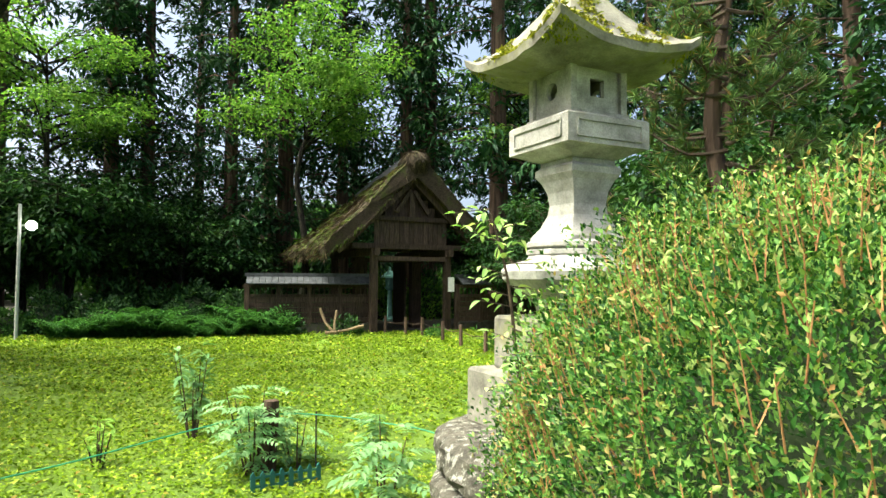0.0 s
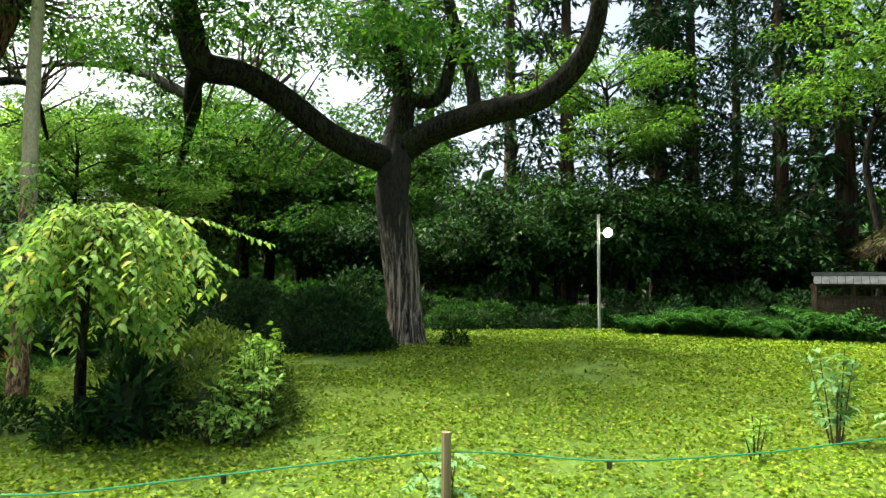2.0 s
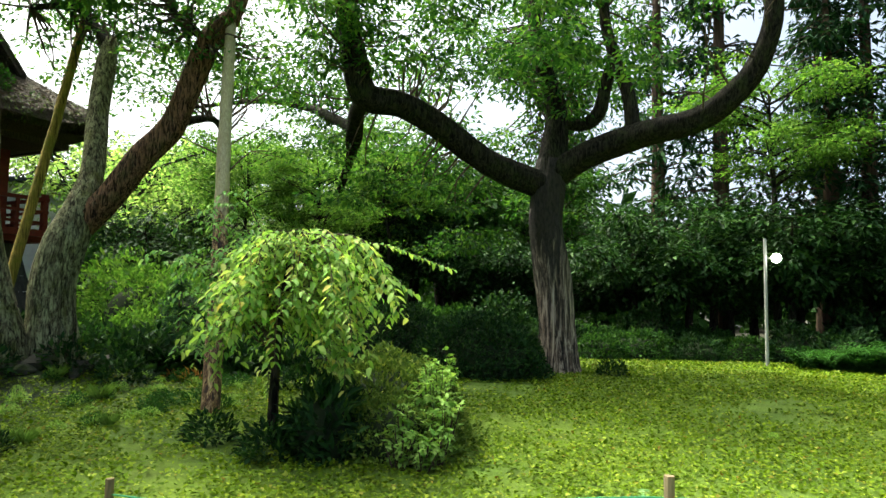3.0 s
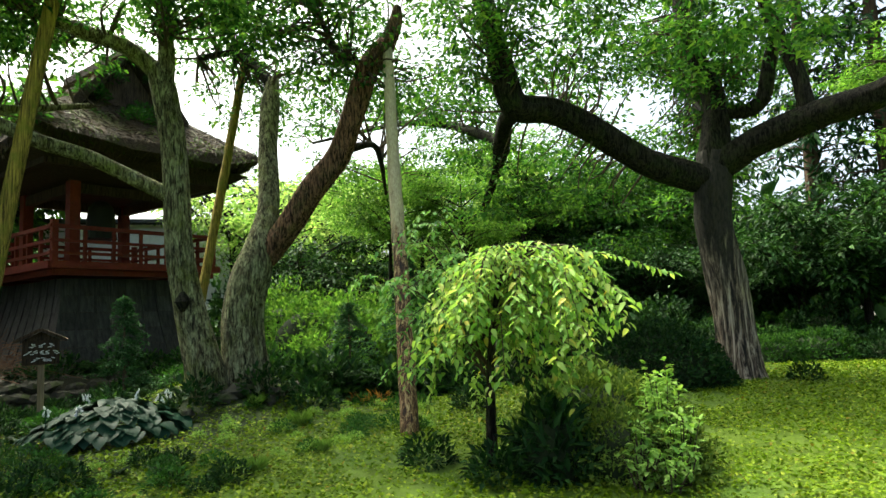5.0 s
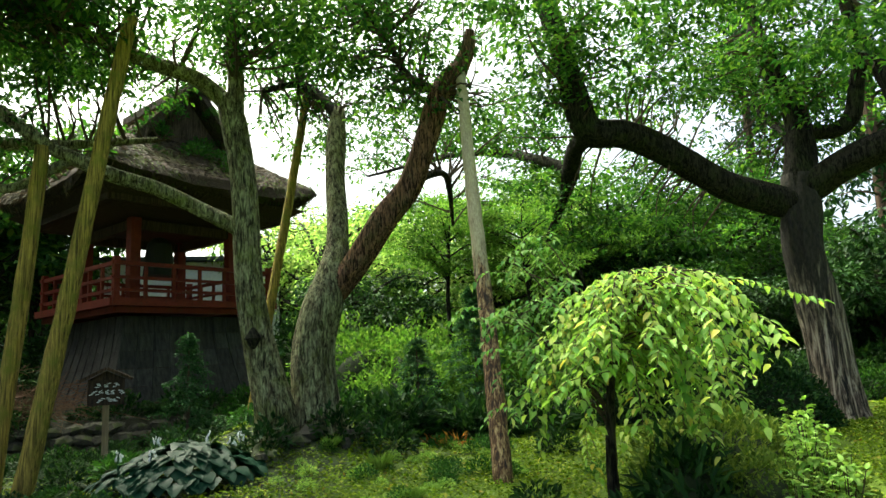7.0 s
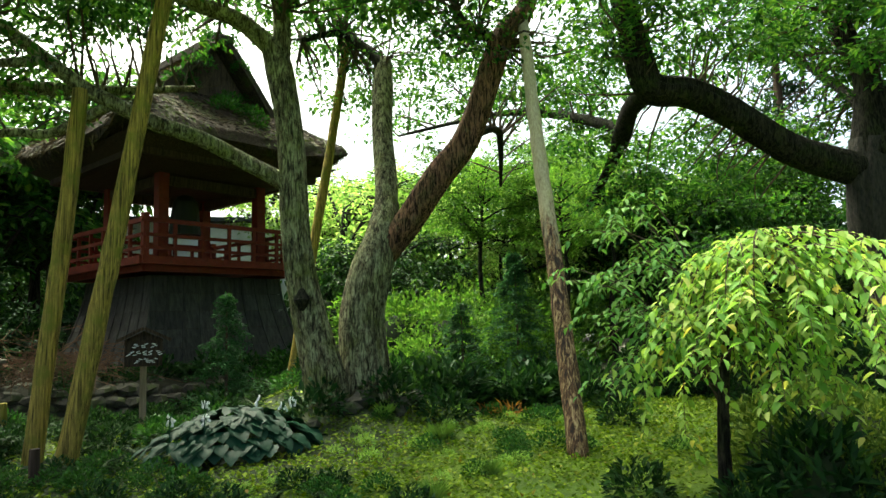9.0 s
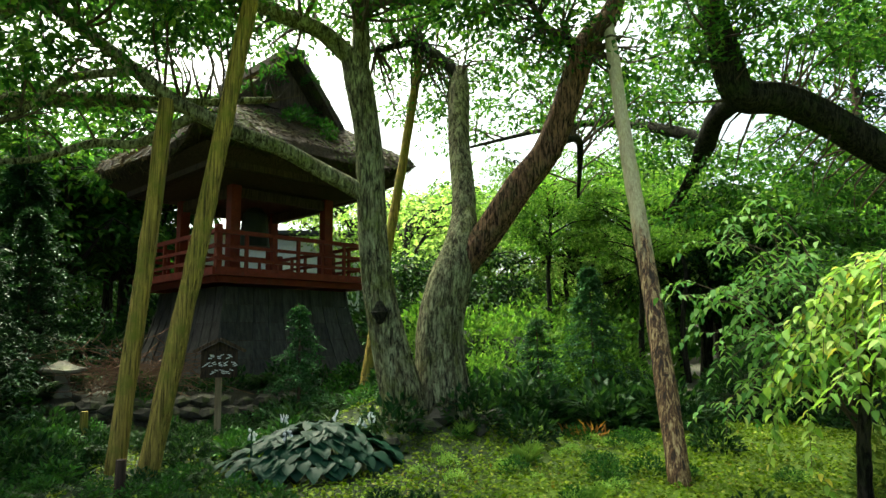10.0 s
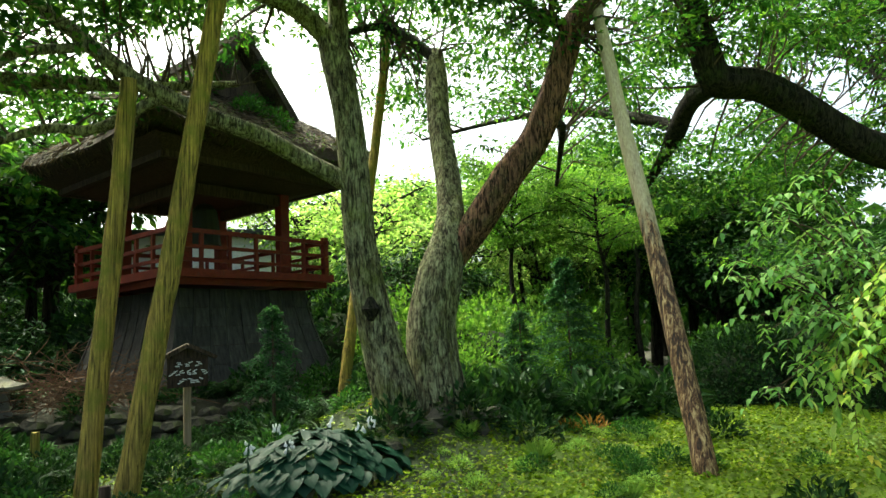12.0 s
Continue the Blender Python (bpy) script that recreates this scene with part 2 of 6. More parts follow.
GRANITE_MOSSY = surface("granite_mossy", (0.09, 0.085, 0.07), (0.27, 0.26, 0.21), 5, bump=0.35, dist=0.01, fine=12, patch=(0.16, 0.16, 0.07), patch_scale=2.4, patch_at=(0.5, 0.66))
ROCK = surface("field_stone", (0.02, 0.019, 0.015), (0.085, 0.08, 0.062), 6, bump=0.8, dist=0.03, patch=(0.05, 0.065, 0.02), patch_scale=5, patch_at=(0.5, 0.62), per_piece=0.3)
METAL_GREY = plain("painted_steel", (0.42, 0.42, 0.4), 0.5, 0.2)
WHITE = plain("white_paint", (0.8, 0.8, 0.78), 0.6)
TILE = surface("roof_tile", (0.025, 0.028, 0.03), (0.075, 0.08, 0.085), 6, rough=0.85)
GREEN_PLASTIC = plain("green_plastic", (0.012, 0.09, 0.085), 0.5)
ROPE_GREEN = plain("green_rope", (0.02, 0.22, 0.1), 0.6)
BLACK = plain("black_plastic", (0.015, 0.015, 0.015), 0.5)
STAKE_WOOD = surface("stake_wood", (0.1, 0.07, 0.04), (0.3, 0.24, 0.15), 6, (1, 1, 0.1), bump=0.4)
# Near-black solid inside shrubs: blocks the view through and paints their inner shade.
INNER_SHADE = surface("shrub_core", (0.006, 0.012, 0.005), (0.02, 0.034, 0.01), 14)

# ---- mesh tools ----
rng = np.random.default_rng(7)


class Geo:
    """Gathers vertices and faces for one mesh."""

    def __init__(self):
        self.v, self.f, self.n = [], [], 0

    def add(self, verts, faces):
        self.v.append(np.asarray(verts, float))
        self.f += [tuple(i + self.n for i in f) for f in faces]
        self.n += len(verts)
        return self

    def box(self, c, s, m=None, taper=1.0):
        x, y, z = (k / 2 for k in s)
        p = np.array([(a * x * k, b * y * k, d * z) for d, k in ((-1, 1), (1, taper)) for a, b in ((-1, -1), (1, -1), (1, 1), (-1, 1))])
        if m is not None:
            p = p @ np.array(m.to_3x3()).T
        return self.add(p + np.array(c), [(3, 2, 1, 0), (4, 5, 6, 7), (0, 1, 5, 4), (1, 2, 6, 5), (2, 3, 7, 6), (3, 0, 4, 7)])

    def beam(self, a, b, w, h):
        """A squared beam from a to b."""
        a, b = Vector(a), Vector(b)
        d = (b - a).normalized()
        s = d.cross(Vector((0, 0, 1)))
        s = s.normalized() if s.length > 1e-3 else Vector((1, 0, 0))
        u = s.cross(d)
        p = [e + s * (i * w / 2) + u * (j * h / 2) for e in (a, b) for i, j in ((-1, -1), (1, -1), (1, 1), (-1, 1))]
        return self.add(p, [(0, 1, 2, 3), (7, 6, 5, 4), (4, 5, 1, 0), (5, 6, 2, 1), (6, 7, 3, 2), (7, 4, 0, 3)])

    def rings(self, loops, close=True):
        """Skins a stack of loops with equal counts."""
        k = len(loops[0])
        f = []
        for i in range(len(loops) - 1):
            for j in range(k):
                a, b = i * k + j, i * k + (j + 1) % k
                f.append((a, b, b + k, a + k))
        if close:
            f.append(tuple(reversed(range(k))))
            f.append(tuple(range((len(loops) - 1) * k, len(loops) * k)))
        return self.add(np.concatenate([np.asarray(r, float) for r in loops]), f)

    def tube(self, pts, radii, sides=8, rough=0.0, step=0.25):
        """A limb along a smooth line through pts, with radii between."""
        p, r = smooth(pts, radii, step)
        t = np.gradient(p, axis=0)
        t /= np.linalg.norm(t, axis=1)[:, None] + 1e-9
        ref = np.array((0.31, 0.23, 0.92)) if abs(t[0] @ np.array((0.31, 0.23, 0.92))) < 0.9 else np.array((1.0, 0, 0))
        loops, tag = [], float(rng.uniform(0, 50))
        s = np.cross(t[0], ref)
        for i in range(len(p)):
            s = s - t[i] * (s @ t[i])
            s /= np.linalg.norm(s) + 1e-9
            w = np.cross(t[i], s)
            a = np.linspace(0, 2 * math.pi, sides, endpoint=False)
            if sides >= 12:
                rr = r[i] * np.array([1 + 0.16 * noise.noise((2.2 * math.cos(q) + tag, 2.2 * math.sin(q), i * step * 0.5)) + 0.11 * noise.noise((7 * math.cos(q) + tag, 6 * math.sin(q), i * step * 1.1)) for q in a])
            else:
                rr = r[i] * (1 + rough * rng.normal(0, 1, sides))
            loops.append(p[i] + (np.cos(a) * rr)[:, None] * s + (np.sin(a) * rr)[:, None] * w)
        return self.rings(loops)

    def mesh(self, name, material, flat=True):
        me = bpy.data.meshes.new(name)
        me.from_pydata(np.concatenate(self.v).tolist(), [], self.f)
        me.materials.append(material)
        if not flat:
            me.shade_smooth()
        me.update()
        return me


def smooth(pts, radii, step):
    """Catmull-Rom through the points."""
    p = np.asarray(pts, float)
    r = np.interp(np.linspace(0, 1, len(p)), np.linspace(0, 1, len(radii)), radii)
    q = np.concatenate([[2 * p[0] - p[1]], p, [2 * p[-1] - p[-2]]])
    outp, outr = [], []
    for i in range(len(p) - 1):
        k = max(2, int(np.linalg.norm(p[i + 1] - p[i]) / step))
        for u in np.arange(k) / k:
            a, b, c, d = q[i:i + 4]
            outp.append(0.5 * (2 * b + (c - a) * u + (2 * a - 5 * b + 4 * c - d) * u * u + (3 * b - a - 3 * c + d) * u ** 3))
            outr.append(r[i] + (r[i + 1] - r[i]) * u)
    outp.append(p[-1])
    outr.append(r[-1])
    return np.array(outp), np.array(outr)


def leaf_mesh(name, pos, way, up, length, ratio, material, fold=0.25, droop=0.15):
    """Many small leaves, each a folded blade of two triangles."""
    n = len(pos)
    way = way / (np.linalg.norm(way, axis=1)[:, None] + 1e-9)
    side = np.cross(way, up)
    side /= np.linalg.norm(side, axis=1)[:, None] + 1e-9
    nrm = np.cross(side, way)
    length = np.broadcast_to(np.asarray(length, float), (n,))[:, None]
    w = length * ratio * 0.5
    mid = pos + way * length * 0.42 + nrm * w * fold * 2
    v = np.empty((n, 4, 3))
    v[:, 0], v[:, 1], v[:, 2], v[:, 3] = pos, mid + side * w, pos + way * length - nrm * length * droop, mid - side * w
    base = np.arange(n)[:, None] * 4
    tri = np.concatenate([base + np.array([0, 1, 2]), base + np.array([0, 2, 3])], 1).reshape(-1)
    me = bpy.data.meshes.new(name)
    me.vertices.add(n * 4)
    me.vertices.foreach_set("co", v.astype(np.float32).ravel())
    me.loops.add(n * 6)
    me.loops.foreach_set("vertex_index", tri.astype(np.int32))
    me.polygons.add(n * 2)
    me.polygons.foreach_set("loop_start", np.arange(0, n * 6, 3, dtype=np.int32))
    me.update(calc_edges=True)
    me.materials.append(material)
    return me


def fine_leaf_mesh(name, pos, way, up, length, ratio, material, fold=0.2, droop=0.2):
    """Leaves with a curved outline, a midrib fold and a drooping tip."""
    n = len(pos)
    way = way / (np.linalg.norm(way, axis=1)[:, None] + 1e-9)
    side = np.cross(way, up)
    side /= np.linalg.norm(side, axis=1)[:, None] + 1e-9
    nrm = np.cross(side, way)
    L = np.broadcast_to(np.asarray(length, float), (n,))[:, None]
    w = L * ratio * 0.5
    v = np.empty((n, 8, 3))
    for k, (s, wd) in enumerate(((0, 0), (0.3, 0), (0.66, 0), (1, 0))):
        v[:, k] = pos + way * L * s - nrm * L * droop * s * s
    for k, (s, wd, sg) in enumerate(((0.26, 0.92, 1), (0.6, 0.8, 1), (0.26, 0.92, -1), (0.6, 0.8, -1))):
        v[:, 4 + k] = pos + way * L * s - nrm * L * droop * s * s + side * w * wd * sg + nrm * w * fold * 2
    quad = np.array([0, 4, 1, 1, 4, 5, 1, 5, 2, 2, 5, 3, 0, 1, 6, 1, 7, 6, 1, 2, 7, 2, 3, 7])
    idx = (np.arange(n)[:, None] * 8 + quad).reshape(-1)
    me = bpy.data.meshes.new(name)
    me.vertices.add(n * 8)
    me.vertices.foreach_set("co", v.astype(np.float32).ravel())
    me.loops.add(len(idx))
    me.loops.foreach_set("vertex_index", idx.astype(np.int32))
    me.polygons.add(n * 8)
    me.polygons.foreach_set("loop_start", np.arange(0, len(idx), 3, dtype=np.int32))
    me.update(calc_edges=True)
    me.materials.append(material)
    me.shade_smooth()
    return me


def cover(me, n, length, ratio, mat, name, min_up=0.1, mask=None, spread=0.35, lift=0.0):
    """Blades lying down the slopes of a mesh: straw, moss."""
    me.calc_loop_triangles()
    v = np.array([x.co for x in me.vertices])
    t = np.array([x.vertices for x in me.loop_triangles])
    a, b, c = v[t[:, 0]], v[t[:, 1]], v[t[:, 2]]
    nr = np.cross(b - a, c - a)
    area = np.linalg.norm(nr, axis=1) + 1e-9
    nr = nr / area[:, None]
    ok = np.abs(nr[:, 2]) > min_up
    pick = rng.choice(len(t), n, p=area * ok / np.sum(area * ok))
    u, w = rng.random(n), rng.random(n)
    flip = u + w > 1
    u[flip], w[flip] = 1 - u[flip], 1 - w[flip]
    pos = a[pick] + (b - a)[pick] * u[:, None] + (c - a)[pick] * w[:, None]
    nn = nr[pick] * np.sign(nr[pick][:, 2:3])
    if mask:
        keep = np.array([mask(p) for p in pos])
        pos, nn = pos[keep], nn[keep]
    way = np.stack([nn[:, 0] * nn[:, 2], nn[:, 1] * nn[:, 2], -(nn[:, 0] ** 2 + nn[:, 1] ** 2)], 1)
    way = way / (np.linalg.norm(way, axis=1)[:, None] + 1e-6) + unit(len(pos)) * spread + nn * 0.12
    return leaf_mesh(name, pos + nn * lift, way, nn + unit(len(pos)) * 0.3, length * rng.uniform(0.6, 1.3, len(pos)), ratio, mat)


def unit(n):
    d = rng.normal(0, 1, (n, 3))
    return d / np.linalg.norm(d, axis=1)[:, None]


def clumps(centres, radius, each, flat=0.5, droop=0.25, shell=0.5):
    """Leaf places and directions in flattened clumps round the centres."""
    c = np.repeat(np.asarray(centres, float), each, axis=0)
    n = len(c)
    d = unit(n)
    rr = rng.random(n) ** shell * np.broadcast_to(np.repeat(np.broadcast_to(radius, (len(centres),)), each), (n,))
    off = d * rr[:, None]
    off[:, 2] *= flat
    way = d + unit(n) * 0.7
    way[:, 2] = way[:, 2] * 0.5 - droop
    up = unit(n) * 0.55 + np.array((0, 0, 1.0))
    return c + off, way, up


def thing(name, label, category, m=None, group="", kind=""):
    ob = new(name)
    ob.empty_display_size = 0.1
    if m is not None:
        ob.matrix_basis = m
    return tagged(ob, label, category, group, kind)


def part(name, data, material, parent, label=""):
    """One mesh object under a thing or a part; data is a Geo or a mesh."""
    me = data if isinstance(data, bpy.types.Mesh) else data.mesh(name, material)
    ob = new(name, me)
    ob.parent = parent
    return tagged(ob, label)


def single(name, data, material, label, category, kind="", m=None, group=""):
    me = data if isinstance(data, bpy.types.Mesh) else data.mesh(name, material)
    ob = new(name, me)
    if m is not None:
        ob.matrix_basis = m
    return tagged(ob, label, category, group, kind)


def step01(a, b, v):
    u = np.clip((np.asarray(v, float) - a) / (b - a), 0, 1)
    return u * u * (3 - 2 * u)


def ground_z(x, y):
    x, y = np.asarray(x, float), np.asarray(y, float)
    z = 0.15 * step01(2, 13, -x) * (1 - 0.7 * step01(11, 18, y))
    z = z + 0.75 * np.exp(-(((x + 14.6) / 1.7) ** 2 + ((y - 0.1) / 1.5) ** 2))
    z = z + 0.62 * step01(17.15, 17.75, -x) * step01(6, 3, y)
    return z


def gz(x, y):
    return float(ground_z(x, y))


def on(x, y, dz=0.0, rz=0.0):
    return pose(x, y, gz(x, y) + dz, 0, 0, rz)

# ---- ground ----
def ground_sheet():
    ax = np.unique(np.concatenate([np.linspace(-400, -60, 12), np.linspace(-60, -24, 14), np.linspace(-24, 6, 101), np.linspace(6, 60, 14), np.linspace(60, 400, 12)]))
    ay = np.unique(np.concatenate([np.linspace(-400, -60, 12), np.linspace(-60, -8, 14), np.linspace(-8, 26, 114), np.linspace(26, 60, 12), np.linspace(60, 400, 12)]))
    X, Y = np.meshgrid(ax, ay)
    Z = ground_z(X, Y)
    for i in range(X.shape[0]):
        for j in range(X.shape[1]):
            Z[i, j] += 0.025 * noise.noise((X[i, j] * 0.9, Y[i, j] * 0.9, 0)) + 0.01 * noise.noise((X[i, j] * 3, Y[i, j] * 3, 5))
    nx = len(ax)
    g = Geo().add(np.stack([X.ravel(), Y.ravel(), Z.ravel()], 1), [(i * nx + j, i * nx + j + 1, (i + 1) * nx + j + 1, (i + 1) * nx + j) for i in range(len(ay) - 1) for j in range(nx - 1)])
    m = bpy.data.materials.new("moss_ground")
    t, b, _ = nodes_of(m)
    big = ramp(t, noise_at(t, 0.35, 4, 0.6), [(0.35, (0.06, 0.12, 0.006)), (0.65, (0.125, 0.19, 0.008))])
    mid = ramp(t, noise_at(t, 3.0, 6, 0.75), [(0.35, (0.3, 0.3, 0.3)), (0.7, (0.85, 0.85, 0.85))])
    col = blend(t, "OVERLAY", 0.6, big, mid)
    soil = ramp(t, noise_at(t, 0.8, 6, 0.75), [(0.62, (0, 0, 0)), (0.8, (0.5, 0.5, 0.5))])
    col = blend(t, "MIX", soil, col, (0.12, 0.085, 0.02))
    # Weedy ground towards the propped trees, their shade also put into its dark colour.
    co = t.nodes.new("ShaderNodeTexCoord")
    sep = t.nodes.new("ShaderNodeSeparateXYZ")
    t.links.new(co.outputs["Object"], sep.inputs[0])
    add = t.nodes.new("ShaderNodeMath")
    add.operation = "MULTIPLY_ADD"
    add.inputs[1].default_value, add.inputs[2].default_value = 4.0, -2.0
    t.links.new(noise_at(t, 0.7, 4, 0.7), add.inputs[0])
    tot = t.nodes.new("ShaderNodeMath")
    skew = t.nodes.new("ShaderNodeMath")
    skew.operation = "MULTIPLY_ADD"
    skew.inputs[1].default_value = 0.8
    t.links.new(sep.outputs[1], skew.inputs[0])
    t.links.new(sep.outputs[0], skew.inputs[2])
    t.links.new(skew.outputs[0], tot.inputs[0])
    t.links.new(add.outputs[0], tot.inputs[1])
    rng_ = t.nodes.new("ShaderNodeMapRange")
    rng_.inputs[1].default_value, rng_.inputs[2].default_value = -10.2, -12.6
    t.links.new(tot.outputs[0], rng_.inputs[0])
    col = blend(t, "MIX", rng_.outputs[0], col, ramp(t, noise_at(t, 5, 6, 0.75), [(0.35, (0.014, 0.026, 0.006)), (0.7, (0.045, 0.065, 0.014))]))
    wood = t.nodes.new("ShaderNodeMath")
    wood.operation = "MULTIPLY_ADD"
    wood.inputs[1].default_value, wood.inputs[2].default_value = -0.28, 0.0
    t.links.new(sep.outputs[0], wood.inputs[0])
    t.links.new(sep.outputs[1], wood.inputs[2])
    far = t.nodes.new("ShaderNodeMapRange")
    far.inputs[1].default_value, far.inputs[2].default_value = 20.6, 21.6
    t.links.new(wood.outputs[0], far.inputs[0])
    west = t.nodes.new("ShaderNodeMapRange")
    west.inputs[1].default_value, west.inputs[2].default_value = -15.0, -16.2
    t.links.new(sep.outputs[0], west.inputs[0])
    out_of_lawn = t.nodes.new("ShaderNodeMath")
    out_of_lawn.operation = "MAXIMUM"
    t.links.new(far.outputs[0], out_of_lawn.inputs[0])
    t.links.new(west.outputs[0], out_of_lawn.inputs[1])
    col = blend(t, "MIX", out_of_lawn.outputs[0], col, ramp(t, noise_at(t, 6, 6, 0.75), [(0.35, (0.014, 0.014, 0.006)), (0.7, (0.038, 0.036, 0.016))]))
    fine = noise_at(t, 40, 3, 0.7)
    col = blend(t, "MULTIPLY", 0.6, col, ramp(t, fine, [(0.3, (0.35, 0.4, 0.3)), (0.65, (1, 1, 1))]))
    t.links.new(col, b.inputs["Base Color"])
    b.inputs["Roughness"].default_value = 0.95
    bumped(t, b, fine, 0.8, 0.02)
    return single("ground", g.mesh("ground", m, flat=False), m, "sheet of yellow-green moss lawn with bare soil patches, colour darkened near the trees", "ground", "structure")


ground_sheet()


def lawn_growth():
    """Low leafy growth in the moss, in drifts, one row of patches after another."""
    n = 370000
    a = radians(90) + rng.uniform(radians(-36), radians(108), n)
    r = 2.6 + rng.random(n) ** 0.75 * 22
    x, y = -2.2 + np.cos(a) * r, -1.2 + np.sin(a) * r
    f = np.array([noise.noise((u * 0.5, v * 0.5, 3)) + 0.8 * noise.noise((u * 2.3, v * 2.3, 8)) for u, v in zip(x, y)])
    keep = (y - 0.28 * x < 21.2) & (x > -15.8) & (f + 0.9 * (rng.random(n) - 0.5) > -0.42) & (rng.random(n) > step01(11.6, 13.8, -x - 0.8 * y) * 0.45)
    x, y = x[keep], y[keep]
    n = len(x)
    pos = np.stack([x, y, ground_z(x, y) + rng.uniform(0.005, 0.04, n)], 1)
    way = unit(n)
    way[:, 2] = np.abs(way[:, 2]) * 0.45
    size = rng.uniform(0.016, 0.045, n) * (1 + 0.06 * np.hypot(x, y))
    me = leaf_mesh("moss_growth", pos, way, unit(n) * 0.35 + np.array((0, 0, 1.0)), size, 0.75, L_MOSS)
    single("moss_growth", me, L_MOSS, "low bright clover-like growth scattered over the moss lawn", "ground cover", "stuff")


lawn_growth()

# ---- trees ----
rng = np.random.default_rng(101)


def twigs_from(lines, every, length, rad, upward=0.3, seed=1):
    """Side twigs off limb lines: returns Geo and the tips."""
    g, tips = Geo(), []
    for pts, start in lines:
        p, _ = smooth(pts, [1, 1], every)
        for q in p[int(len(p) * start):]:
            d = unit(1)[0]
            d[2] = abs(d[2]) * 0.6 + upward
            d /= np.linalg.norm(d)
            L = length * rng.uniform(0.5, 1.3)
            mid = q + d * L * 0.5 + unit(1)[0] * L * 0.12
            end = q + d * L + np.array((0, 0, -0.1 * L))
            g.tube([q, mid, end], [rad, rad * 0.6, rad * 0.25], 5, 0, L / 3)
            tips += [mid, end, (mid + end) / 2 + unit(1)[0] * 0.3]
            for k in range(2):
                e2 = mid + (unit(1)[0] * 0.7 + d * 0.5) * L * 0.5
                g.tube([mid, e2], [rad * 0.5, rad * 0.2], 4, 0, L)
                tips.append(e2)
    return g, np.array(tips)


def fill_crown(lines, centre, radii, count, z_low, each, size, leaf, ob, gap=0.13, reach=0.65, flat=0.3, extra=None, clear=None):
    """Leaf clumps through a crown's volume, each on a thin branch from the nearest limb."""
    limb = np.concatenate([smooth(p, [1, 1], 0.3)[0][int(s * 10):] for p, s in lines])
    c = []
    while len(c) < count:
        d = unit(1)[0] * rng.random() ** 0.4
        p = np.array(centre) + d * np.array(radii)
        if p[2] < z_low + 0.6 * noise.noise((p[0] * 0.5, p[1] * 0.5, 1)) or noise.noise((p[0] * 0.45, p[1] * 0.45, p[2] * 0.6)) < gap - 0.15 or (clear and clear(p)):
            continue
        c.append(p)
    c = np.array(c)
    g = Geo()
    for p in c:
        q = limb[np.argmin(np.linalg.norm(limb - p, axis=1))]
        if 0.3 < np.linalg.norm(p - q) < 1.7:
            g.tube([q, (p + q) / 2 + unit(1)[0] * 0.25, p], [0.03, 0.018, 0.006], 5, 0, 1.0)
    tagged(part("branchwork", g, TWIG, ob), kind="stuff")
    if extra is not None and len(extra):
        c = np.concatenate([c, [p for p in extra if not (clear and clear(p))]])
    pos, way, up = clumps(c, reach * rng.uniform(0.6, 1.2, len(c)), each, flat)
    tagged(part("crown", leaf_mesh("crown", pos, way, up, rng.uniform(size * 0.7, size * 1.3, len(pos)), 0.5, leaf), leaf, ob), kind="stuff")


